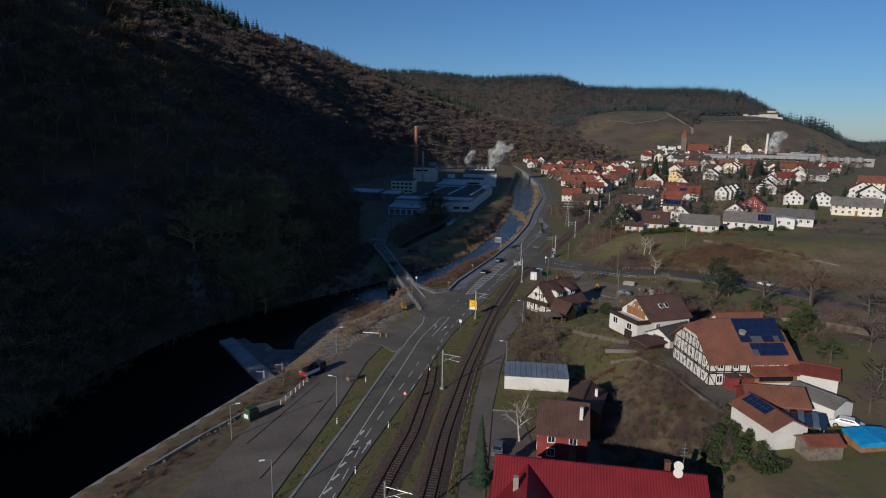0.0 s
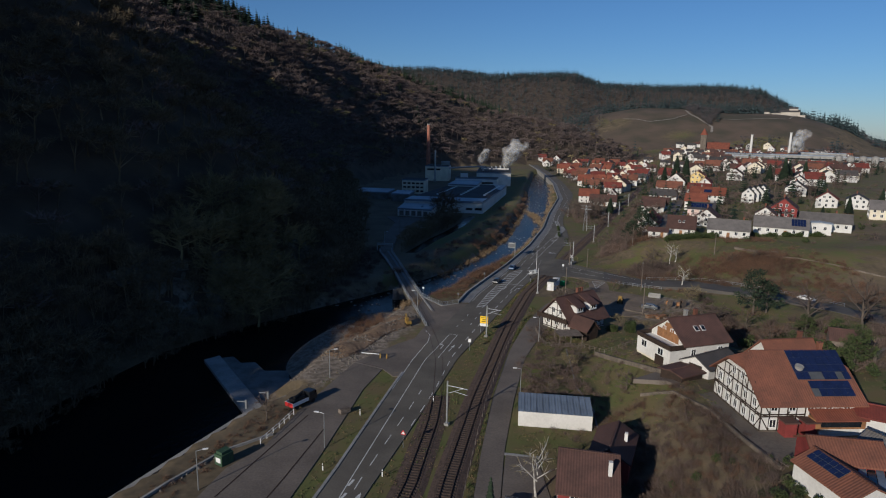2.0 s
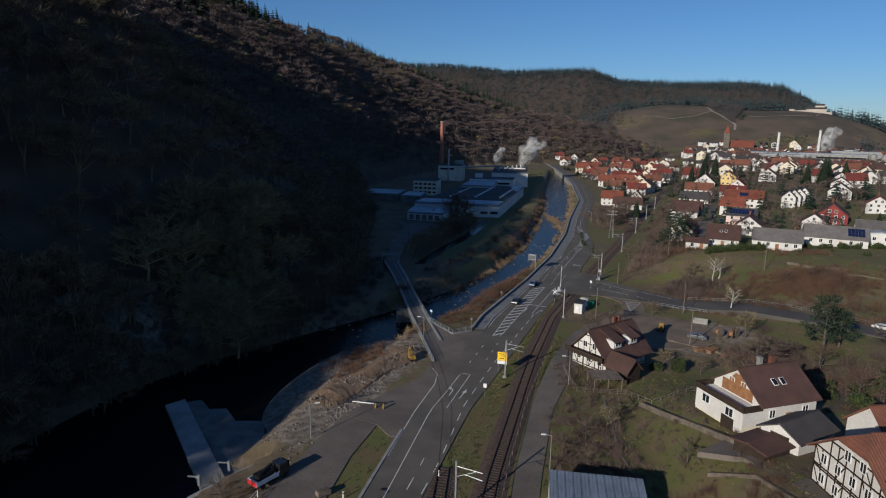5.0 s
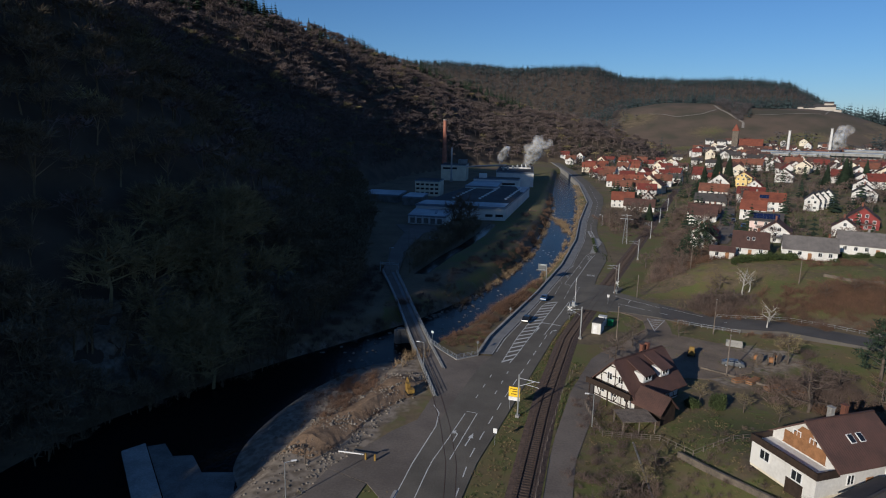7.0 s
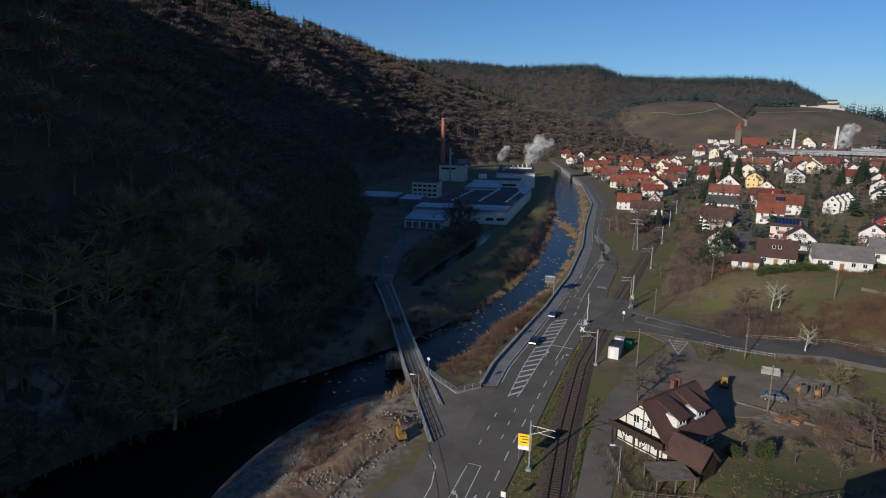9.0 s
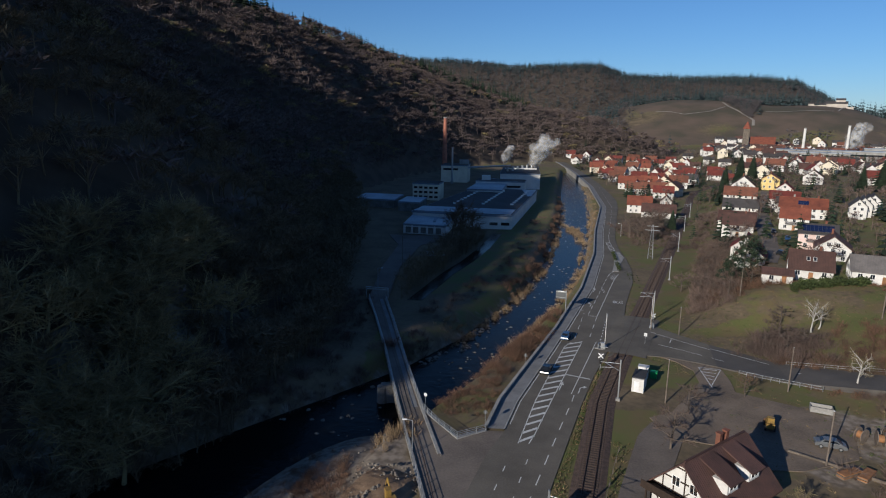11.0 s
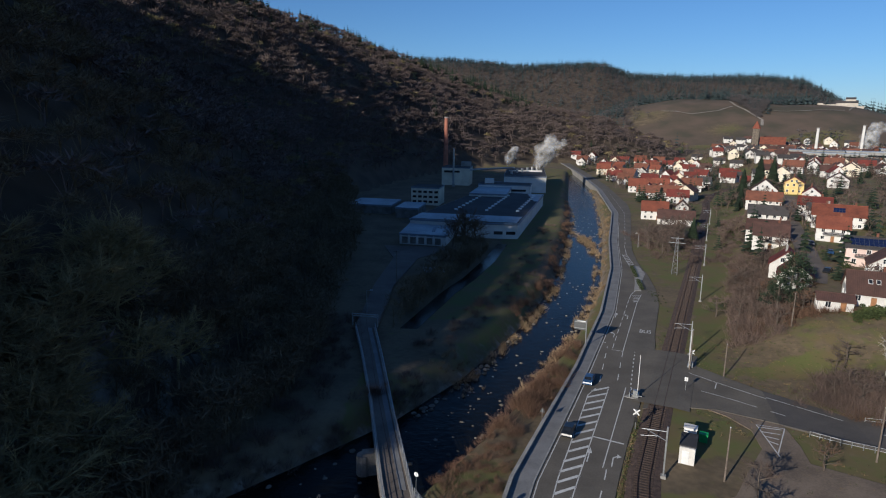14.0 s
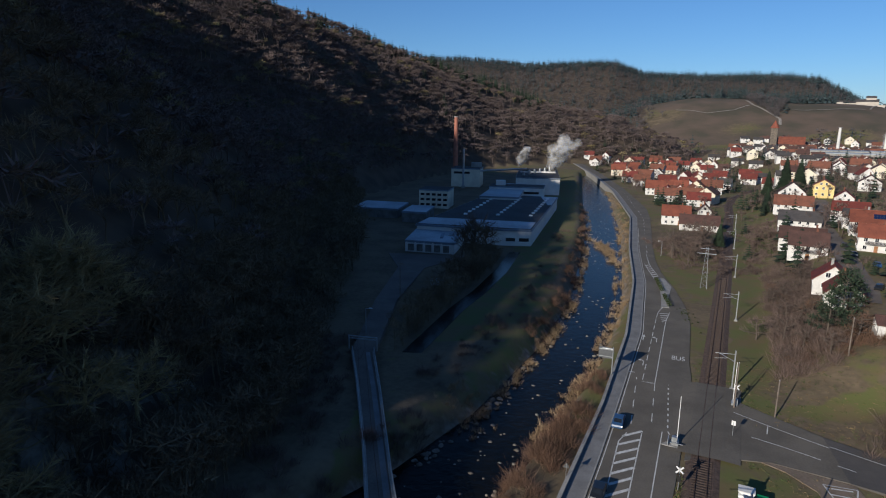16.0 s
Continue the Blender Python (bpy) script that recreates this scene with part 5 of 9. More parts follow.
# crimson sheet-roofed inn
def crimson_house():
    L, W, wall, rise = 24.0, 8.4, 5.0, 3.4
    r = house(18.9, 69.0, -9.0, L, W, wall, rise, ROOF_CRIMSON, WHITE, "long white building with crimson sheet roof", z=-0.1, floors=2, over=0.6, gover=0.3, chimney=(0.33,), group="near houses", name="house", gap=2.0)
    part("wing_wall", body_geo(15, 8.0, 4.8, 3.2), WHITE, r).matrix_basis = pose(-8.2, -7.0, 0, 0, 0, 90)
    part("wing_roof", roof_mesh(15, 8.0, 4.8, 3.2, 0.5, 0.3), ROOF_CRIMSON, r).matrix_basis = pose(-8.2, -7.0, 0, 0, 0, 90)
    part("chimney", Geo().box((-9.5, -4.5, 7.6), (0.6, 0.6, 1.8)), CONCRETE, r)
    part("skylight", Geo().box((8.6, -2.9, 6.2), (1.2, 0.9, 0.5)), FRAME, r)
    for dz in (0, 0.9):
        part("satellite_dish", Geo().cyl((9.0, -0.2, 8.6 + dz), (8.95, -0.5, 8.7 + dz), 0.5, 0.55, 12), WHITE, r)
    g = Geo().cyl((9.6, 0.2, 8.0), (9.6, 0.2, 12.2), 0.04, 0.03, 6)
    for i in range(4):
        g.cyl((9.1 + 0.1 * i, 0.2, 10.6 + 0.45 * i), (10.1 - 0.1 * i, 0.2, 10.6 + 0.45 * i), 0.025, 0.025, 5)
    part("antenna", g, GALV, r)


crimson_house()


# farm outbuildings below the farmhouse
r = house(45.6, 81.8, -78, 8.2, 5.4, 2.6, 1.3, ROOF_RUST, WHITE, "white outbuilding with rust roof and solar panels", z=6.6, solar=(-3.6, 1.2, 1.2, 2.9, 6, 2), floors=1, chimney=(), windows=False, over=0.3, gover=0.3, group="farm buildings", name="outbuilding")
house(48.8, 87.2, -8, 8.0, 6.0, 2.9, 1.6, ROOF_RUST, RED_WALL, "long outbuilding with rust tile roof", z=6.6, floors=1, chimney=(), windows=False, over=0.3, gover=0.3, group="farm buildings", name="outbuilding")
r = empty("car_port", pose(50.4, 81.4, 6.5, 0, 0, -28), "open car port with striped glass roof panels", "car port")
for sx, sy in ((-2.2, -2.4), (2.2, -2.4), (-2.2, 2.4), (2.2, 2.4)):
    part("post", Geo().box((sx, sy, 1.1), (0.15, 0.15, 2.4)), GREY_WOOD, r)
for i in range(6):
    part("panel", Geo().box((-2.2 + 0.88 * i, 0, 2.4), (0.8, 5.4, 0.07)), (GLASS if i % 2 else METAL_BLUE), r)
house(56.6, 88.6, -62, 7.4, 4.6, 2.5, 0.9, ROOF_GREY, WHITE, "white garage with pale sheet roof", z=6.6, floors=1, chimney=(), windows=False, over=0.2, gover=0.2, group="farm buildings", name="garage")
house(61.4, 98.4, -28, 7.0, 4.8, 2.4, 1.0, ROOF_RED, WHITE, "white garage with dark red roof", z=6.9, floors=1, chimney=(), windows=False, over=0.3, gover=0.3, group="farm buildings", name="garage")
house(49.6, 76.4, 5, 4.6, 2.8, 1.9, 0.7, ROOF_ORANGE, GREY_WOOD, "small shed with orange tile roof", z=6.4, floors=1, chimney=(), windows=False, over=0.2, gover=0.2, group="farm buildings", name="shed")
house(57.5, 118.0, 10, 9.0, 7.0, 3.4, 3.2, ROOF_RUST, WHITE, "white barn with rust tile roof behind the farmhouse", z=6.6, floors=1, chimney=(0.3,), windows=False, group="farm buildings", name="barn")
house(81, 139, -20, 6.0, 4.4, 2.2, 1.5, ROOF_BROWN, GREY_WOOD, "garden house with brown roof among trees", floors=1, chimney=(), windows=False, group="near houses", name="garden_house")


# ---------------------------------------------------------------- town: houses that can be told apart
def town():
    h = house
    h(82.0, 277.5, 64, 10.0, 8.0, 3.4, 3.6, ROOF_RED, WHITE, "white gabled house with red-brown roof", floors=1)
    h(86.0, 290.5, 64, 9.0, 8.5, 3.8, 3.6, ROOF_RED, WHITE, "white gabled house with red-brown roof", floors=1, chimney=(-0.1,))
    h(87.3, 254.5, -22, 10.0, 8.5, 3.2, 4.0, ROOF_BROWN, WHITE, "white house with brown roof and ground-floor windows", floors=1, skylight=2, balcony="")
    h(77.2, 250.5, -20, 6.8, 5.0, 2.6, 1.0, ROOF_BROWN, WHITE, "low white annex with purple-brown roof", floors=1, chimney=(), gap=2.0)
    h(101.0, 334.5, -24, 11.0, 9.0, 5.2, 3.6, ROOF_BROWN, WHITE, "white two-storey house with brown roof", balcony="f")
    h(107.5, 352.0, -24, 14.0, 9.0, 4.6, 3.2, ROOF_BROWN, WHITE, "wide white house with dark brown roof", chimney=(0.3,))
    h(122.5, 386.0, -24, 15.0, 10.0, 4.8, 3.2, ROOF_DARK, WHITE, "white house with dark slate roof", chimney=(-0.3, 0.3))
    h(140.5, 431.0, -24, 16.0, 10.0, 4.8, 3.8, ROOF_RUST, WHITE, "white double house with rust roof")
    h(159.5, 474.0, 66, 12.0, 13.0, 4.5, 5.5, ROOF_BROWN, WHITE, "white gabled house with wide brown roof")
    h(175.5, 474.0, 62, 11.0, 10.0, 6.5, 3.2, ROOF_RUST, YELLOW_WALL, "yellow gabled house with rust roof")
    h(166.5, 437.0, 62, 10.0, 8.0, 4.8, 3.2, ROOF_RED, WHITE, "white gabled house with red roof")
    h(147.0, 396.0, -26, 13.0, 9.0, 5.0, 3.2, ROOF_RED, WHITE, "white house with red tile roof")
    h(141.0, 379.5, -26, 10.0, 8.0, 5.0, 2.4, ROOF_DARK, WHITE, "white house with dark roof")
    h(140.0, 364.5, -26, 18.0, 10.0, 5.2, 3.6, ROOF_ORANGE, WHITE, "white terrace with orange tile roof", chimney=(-0.2, 0.3), solar=(-2, 2, 1.5, 4, 4, 2))
    h(123.5, 337.5, -26, 10.0, 9.0, 5.2, 3.4, ROOF_ORANGE, WHITE, "white house with orange roof", balcony="f")
    h(110.5, 296.0, -24, 11.0, 10.0, 5.6, 2.4, ROOF_DARK, PINK_WALL, "pale pink house with dark roof and solar panels", solar=(-4.5, 4.5, 0.8, 4.4, 8, 3), balcony="f")
    h(107.8, 281.5, 62, 11.0, 9.4, 4.0, 3.6, ROOF_BROWN, WHITE, "white gabled house with brown roof and balcony", balcony="l")
    h(104.0, 251.5, -22, 14.5, 9.0, 3.4, 3.2, ROOF_GREY, WHITE, "white bungalow with wide grey roof", floors=1, chimney=(0.35,))
    h(129.0, 262.0, -24, 19.0, 10.0, 3.4, 3.4, ROOF_GREY, WHITE, "long white bungalow with grey-brown roof and solar panels", floors=1, solar=(3.5, 8.5, 1, 5, 5, 3), chimney=(-0.05,))
    h(150.0, 268.5, -26, 18.0, 9.0, 3.8, 3.0, ROOF_GREY, WHITE, "white house with grey roof", floors=1)
    h(143.5, 260.6, 64, 5.0, 8.0, 4.4, 0.4, FLAT_ROOF, WHITE, "white cubic house front with flat roof", floors=1, chimney=())
    h(156.0, 312.5, 60, 13.0, 11.4, 4.4, 4.6, ROOF_BROWN, RED_WALL, "red wooden gabled house with white trim", balcony="l")
    h(137.5, 292.0, 60, 9.0, 8.0, 3.6, 3.0, ROOF_BROWN, WHITE, "white gabled house with brown roof", floors=1)
    for i in range(4):
        h(161.0 + 4.6 * i, 361.0 + 4.2 * i, 62, 12.0, 6.2, 5.4, 3.0, ROOF_DARK, WHITE, "white terraced house with stepped gable and dark roof", chimney=(), gap=2.0, group="stepped terrace")
    h(200.0, 386.0, 60, 12.0, 11.0, 4.6, 4.2, ROOF_DARK, WHITE, "white gabled house with dark roof", balcony="l")
    h(188.0, 333.5, 58, 11.0, 9.5, 4.4, 3.4, ROOF_ORANGE, WHITE, "white gabled house with orange roof")
    h(199.0, 327.0, 58, 12.0, 9.0, 4.6, 2.6, ROOF_DARK, WHITE, "white gabled house with black roof")
    h(195.5, 294.0, -28, 20.0, 10.0, 4.4, 3.4, ROOF_GREY, CREAM, "cream house with long grey roof", chimney=(-0.2,))
    h(232.0, 338.0, 58, 13.0, 13.0, 5.0, 4.6, ROOF_BROWN, WHITE, "white gabled house with broad brown roof", balcony="l")
    h(239.0, 356.0, 58, 12.0, 12.0, 5.6, 4.0, ROOF_RUST, WHITE, "white gabled house on the slope")
    h(284.0, 415.0, -30, 15.0, 11.0, 5.4, 4.0, ROOF_RUST, CREAM, "cream house with rust roof on the slope")
    h(222.0, 424.5, 60, 11.0, 10.0, 5.2, 3.6, ROOF_DARK, WHITE, "white gabled house with dark roof")
    h(212.0, 496.5, 60, 11.0, 11.0, 5.0, 4.0, ROOF_BROWN, WHITE, "white gabled house with brown roof")
    # rows between the road and the railway
    h(88.5, 436.5, -14, 13.0, 9.0, 5.0, 4.2, ROOF_ORANGE, WHITE, "house with bright orange roof and dark front")
    h(110.5, 461.5, 72, 9.0, 6.5, 4.0, 3.2, ROOF_BROWN, WHITE, "small white gabled house")
    h(94.5, 420.0, -16, 17.0, 9.0, 3.4, 3.6, ROOF_BROWN, WHITE, "long low house with dark brown roof", floors=1)
    h(122.0, 508.0, -16, 13.0, 9.0, 4.6, 3.8, ROOF_RED, WHITE, "white house with dark red roof")
    h(114.0, 567.0, -12, 18.0, 10.0, 5.2, 4.6, ROOF_ORANGE, WHITE, "long white house with orange roof")
    h(124.5, 556.0, 76, 10.0, 7.0, 4.8, 3.8, ROOF_ORANGE, WHITE, "white gabled house with orange roof")
    h(132.0, 582.0, -16, 12.0, 9.0, 5.0, 4.0, ROOF_ORANGE, WHITE, "white house with orange roof")
    h(125.0, 532.0, -16, 15.0, 9.0, 4.6, 4.0, ROOF_RUST, WHITE, "white house with rust roof")
    h(108.5, 528.0, -14, 14.0, 9.0, 4.8, 4.0, ROOF_RUST, WHITE, "white house with rust roof")
    h(116.0, 628.0, -12, 12.0, 9.0, 5.0, 4.2, ROOF_RUST, WHITE, "white house with rust roof")
    h(112.5, 662.0, 78, 10.0, 9.5, 5.4, 4.4, ROOF_ORANGE, CREAM, "cream gabled house with orange roof")
    h(117.0, 727.0, -10, 13.0, 10.0, 6.0, 4.4, ROOF_ORANGE, CREAM, "cream house with orange roof")
    h(134.0, 622.0, -14, 13.0, 9.0, 5.0, 4.2, ROOF_RED, WHITE, "white house with red roof")


town()


# ---------------------------------------------------------------- town: the crowd of roofs behind
def far_town():
    rng = random.Random(5)
    protos = []
    for i, (L, W, wall, rise, roof, walls, words) in enumerate((
            (12, 9, 5.2, 4.2, ROOF_RED, WHITE, "white town house with red tile roof"), (14, 10, 5.4, 4.6, ROOF_RUST, WHITE, "white town house with rust tile roof"),
            (11, 9, 5.0, 3.8, ROOF_BROWN, WHITE, "white town house with brown roof"), (13, 9, 5.6, 3.4, ROOF_DARK, WHITE, "white town house with dark roof"),
            (10, 10, 6.0, 4.0, ROOF_ORANGE, CREAM, "cream town house with orange roof"), (12, 11, 6.4, 3.8, ROOF_BROWN, CREAM, "tall cream town house with brown roof"))):
        r = empty("house", pose(0, 0, -500), words, "house", "far town houses")
        part("wall", body_geo(L, W, wall, rise, 1.0, 3.0), walls, r)
        part("roof", roof_mesh(L, W, wall, rise, 0.5, 0.4), roof, r)
        part("chimney", Geo().box((L * 0.2, 0.5, wall + rise + 0.2), (0.7, 0.7, 1.7)), ROOF_RUST, r)
        me = window_mesh(1.5, 1.5)
        for side, n in (("f", 2), ("l", 2), ("r", 1)):
            for k in range(n):
                shared("window", me, r, side_pose(L, W, side, (k - (n - 1) / 2) * 4.0, wall * 0.7))
        protos.append(r)
    spots, first = [], {}

    def put(x, y, kinds, s=1.0):
        if any((x - a) ** 2 + (y - b) ** 2 < (13 * s) ** 2 for a, b in spots):
            return
        spots.append((x, y))
        k = rng.choice(kinds)
        m = pose(x, y, ground_at(x, y), 0, 0, rng.choice((60, -28, 66, -20, 75, -14)) + rng.uniform(-9, 9))
        if k not in first:
            protos[k].matrix_basis = m
            first[k] = 1
        else:
            copy_thing(protos[k], m)

    for n in range(900):
        x, y = rng.uniform(100, 560), rng.uniform(420, 930)
        a = math.degrees(math.atan2(x, y - 100))
        r = math.hypot(x, y - 66)
        if not 8 < a < 37 or r > 960 or ground_at(x, y) > 16:
            continue
        if abs(x - float(MAIN_X(y))) < 11 or x < float(ROOD_EDGE(y)) or x > 330 and y > 700 and y < 860:
            continue
        if y < 520 and x < 240:
            continue
        if len(spots) < 150:
            put(x, y, (0, 0, 1, 4, 2) if a < 17 else (0, 1, 2, 2, 3, 5, 3))
    for n in range(420):
        a, r = math.radians(rng.uniform(19, 33)), rng.uniform(960, 1160)
        if len(spots) < 245:
            put(math.sin(a) * r, 66 + math.cos(a) * r, (2, 3, 5, 2, 3, 1), 1.05)


ROOD_EDGE = lambda y: ROAD_R(y) + 11
far_town()


# ---------------------------------------------------------------- bridge
def railing(pts, h, name, label, material, gap=2.0, z=0.0, bars=3, parent=None, fine=0):
    """Posts with horizontal rails along points of x, y (z optional)."""
    r = parent or empty(name, pose(0, 0, 0), label, "railing", kind="structure")
    P = [Vector((p[0], p[1], p[2] if len(p) > 2 else z)) for p in pts]
    post = Geo().box((0, 0, h / 2), (0.09, 0.09, h)).mesh("post", material)
    for a, b in zip(P, P[1:]):
        n = max(1, round((b - a).length / gap))
        for i in range(n):
            p = a.lerp(b, i / n)
            shared("post", post, r, pose(p.x, p.y, p.z))
        for k in range(bars):
            zz = h * (k + 1) / bars - 0.04
            part("rail", Geo().cyl(a + Vector((0, 0, zz)), b + Vector((0, 0, zz)), 0.035, 0.035, 6), material, r)
    shared("post", post, r, pose(P[-1].x, P[-1].y, P[-1].z))
    return r


def build_bridge():
    left = [(-6.5, 158.7), (-14.3, 188.6), (-19.8, 211.5), (-25.9, 234.3), (-30.3, 249.5)]
    right = [(-2.8, 168), (-9.0, 185.3), (-14.3, 202), (-19.2, 220), (-23.3, 236), (-25.3, 249.5)]
    right = [(-5.2, 171.5), (-9.0, 185.3), (-14.3, 205.6), (-20.5, 231), (-25.3, 249.5)]
    b = empty("bridge", pose(0, 0, 0), "narrow old road and rail bridge of grey concrete", "bridge", kind="structure")
    part("deck", Geo().prism(left + right[::-1], -0.95, -0.012), ASPHALT_OLD, b)
    for row, s in ((left, 1), (right, -1)):
        g = Geo()
        inner = [(x + s * 0.55, y + 0.1) for x, y in row]
        g.strip(row if s > 0 else inner, inner if s > 0 else row, 0.22, 1.2)
        part("kerb_beam", g, CONCRETE, b, "pale concrete edge beam")
    mid = [((l[0] * 0.32 + r[0] * 0.68), (l[1] * 0.32 + r[1] * 0.68)) for l, r in zip(left[1:], right[1:])]
    part("walkway", Geo().strip([(x - 0.35, y) for x, y in mid], [(x + 0.55, y) for x, y in mid], 0.03), PAVING, b)
    for t, (x, y) in enumerate(((-12.2, 178.5), (-16.2, 196.5), (-21.6, 216))):
        g = Geo().cyl((x - 1.6, y - 0.4, -6), (x - 1.6, y - 0.4, -0.9), 1.2, 1.0, 12).cyl((x + 1.8, y + 0.5, -6), (x + 1.8, y + 0.5, -0.9), 1.2, 1.0, 12).box((x, y, -2.8), (3.6, 1.6, 4.6), rz=0.25)
        part("pier", g, DARK_CONCRETE, b)
    railing([(x + 0.2, y, 0.22) for x, y in left[0:]], 1.0, "railing", "", GALV, 2.2, parent=b)
    railing([(x - 0.2, y, 0.22) for x, y in right[1:]], 1.0, "railing", "", GALV, 2.2, parent=b)
    r = railing([(-9.0, 185.3), (-6.2, 180.6), (-3.1, 176.6), (1.3, 179.3)], 1.15, "railing", "green-grey steel railing at the road corner", GALV, 1.5, z=-0.01, bars=4)
    Geo().prism([(-9.2, 185.2), (-3.1, 176.3), (1.4, 179.3), (1.4, 179.9), (-3.1, 177.2), (-8.7, 185.6)], -5.4, 0.12).obj("abutment_wall", CONCRETE, label="concrete abutment wall under the railing", category="wall", kind="structure")
    g = empty("bridge_gate", pose(-28.2, 251.2, 0, 0, 0, -8), "steel height barrier at the bridge end", "gate")
    for x in (-3.1, 3.1):
        part("post", Geo().box((x, 0, 1.3), (0.25, 0.25, 3.0)), GALV, g)
    for z in (2.2, 2.7):
        part("beam", Geo().box((0, 0, z), (6.2, 0.12, 0.22)), GALV, g)
    # the far road to the works
    Geo().strip([(-30.3, 249.2), (-33, 290), (-33, 330), (-40, 352)], [(-25.3, 249.2), (-27, 290), (-24, 330), (-10, 352)], [-0.02, -0.6, -1.1, -1.15], 1.5).obj("works_road", ASPHALT_OLD, label="grey asphalt road from the bridge to the works", category="road", kind="structure")


build_bridge()


# ---------------------------------------------------------------- river works
def build_river_things():
    g = Geo()
    pts = [(-58, 40), (-45.6, 78.3), (-38.4, 98.7), (-34, 111), (-31, 115.9), (-25, 124)]
    g.strip([(x - 0.9, y) for x, y in pts], pts, -0.6, 5.5)
    g.obj("river_bank_wall", CONCRETE, label="pale concrete bank wall above the weir", category="wall", kind="structure")
    for x, y in ((-13.4, 177.5), (-11.5, 176.7)):
        Geo().cyl((x, y, -5), (x, y, -1.2), 0.9, 0.85, 14).obj("bridge_abutment", CONCRETE, label="round pale concrete abutment under the bridge", category="abutment", kind="structure")
    Geo().strip([(-40.9, 80.5), (-37.1, 89.8), (-32.7, 98.6), (-27.3, 103.8)], [(-40.5, 80.5), (-36.7, 89.8), (-32.3, 98.6), (-26.9, 103.8)], 0.25, 1.2).obj("lot_edging", CONCRETE, label="low pale edging wall between bank and car park", category="wall", kind="structure")
    Geo().prism([(-54.0, 141.6), (-36.2, 117.0), (-33.8, 119.8), (-51.6, 144.3)], -6, -3.35).obj("weir", CONCRETE, label="slanting pale concrete weir across the river", category="weir", kind="structure")
    Geo().prism([(-51.4, 144.4), (-33.6, 120), (-29.5, 123.5), (-30.5, 127), (-30, 131.5), (-33, 134), (-34.5, 138.5), (-39.5, 138), (-43, 142.5), (-46, 142), (-49, 145.5)], -6, -3.97).obj("weir_apron", DARK_CONCRETE, label="shallow stony apron below the weir", category="apron", kind="structure")
    for x, y in ((-34.6, 113.5), (-32.0, 117.2)):
        s = empty("sluice_post", pose(x, y, -0.6), "grey steel sluice post on the bank wall", "post", "sluice posts")
        part("post", Geo().box((0, 0, 0.8), (0.3, 0.3, 1.6)), GALV, s)
        part("arm", Geo().box((-0.7, 0, 1.3), (1.6, 0.16, 0.16)), GALV, s)
    rng = np.random.default_rng(3)
    vs, fs = [], []

    def rock(x, y, z, r):
        n = 6
        k = sum(len(v) for v in vs)
        ring = [(x + r * math.cos(6.283 * i / n) * rng.uniform(0.7, 1.2), y + r * math.sin(6.283 * i / n) * rng.uniform(0.7, 1.2), z + rng.uniform(-0.1, 0.2) * r) for i in range(n)]
        low = [(p[0], p[1], z - r) for p in ring]
        top = [(x + rng.uniform(-0.2, 0.2) * r, y + rng.uniform(-0.2, 0.2) * r, z + r * rng.uniform(0.4, 0.75))]
        vs.append(np.array(ring + top + low))
        fs.extend([(k + i, k + (i + 1) % n, k + n) for i in range(n)])
        fs.extend([(k + n + 1 + i, k + n + 1 + (i + 1) % n, k + (i + 1) % n) for i in range(n)])
        fs.extend([(k + n + 1 + i, k + (i + 1) % n, k + i) for i in range(n)])

    k = np.arange(len(RIVER))
    for _ in range(230):
        t = rng.uniform(7.5, 15)
        cx, cy, w = np.interp(t, k, [p[0] for p in RIVER]), np.interp(t, k, [p[1] for p in RIVER]), np.interp(t, k, RIVER_W)
        o = rng.uniform(-1, 1)
        rock(cx + o * w, cy - o * w * 0.35, WATER_Z + 0.0, rng.uniform(0.15, 0.5))
    for _ in range(420):
        t, side = rng.uniform(8.5, 14.5), rng.choice((-1, -1, 1))
        cx, cy, w = np.interp(t, k, [p[0] for p in RIVER]), np.interp(t, k, [p[1] for p in RIVER]), np.interp(t, k, RIVER_W)
        if math.sin(cy * 0.33) + rng.normal() * 0.5 > 0:
            o = side * (w + rng.uniform(-1.6, 0.6))
            rock(cx + o * 0.94, cy - o * 0.33, WATER_Z + 0.1, rng.uniform(0.2, 0.65))
    for _ in range(1300):
        x, y = rng.normal(-22, 5), rng.normal(149, 12)
        z = ground_at(x, y)
        if z > WATER_Z - 0.2 and x < -13.5 - 0.3 * (150 - y) * (y < 150) and x < -12:
            rock(x, y, z + 0.05, rng.uniform(0.08, 0.24) * (1.5 if rng.uniform() < 0.15 else 1))
    for _ in range(50):
        t = rng.uniform(0, 1)
        x, y = np.interp(t, [0, 0.3, 0.6, 1], [-48, -41.9, -38.1, -32]), np.interp(t, [0, 0.3, 0.6, 1], [50, 75, 87, 99])
        x += rng.uniform(-0.9, 0.5)
        rock(x, y, ground_at(x, y) + 0.1, rng.uniform(0.15, 0.34))
    big_mesh("river_stones", np.concatenate(vs), np.array(fs), STONE, "pale boulders and cobbles in the river and on the bar", "stones")


build_river_things()


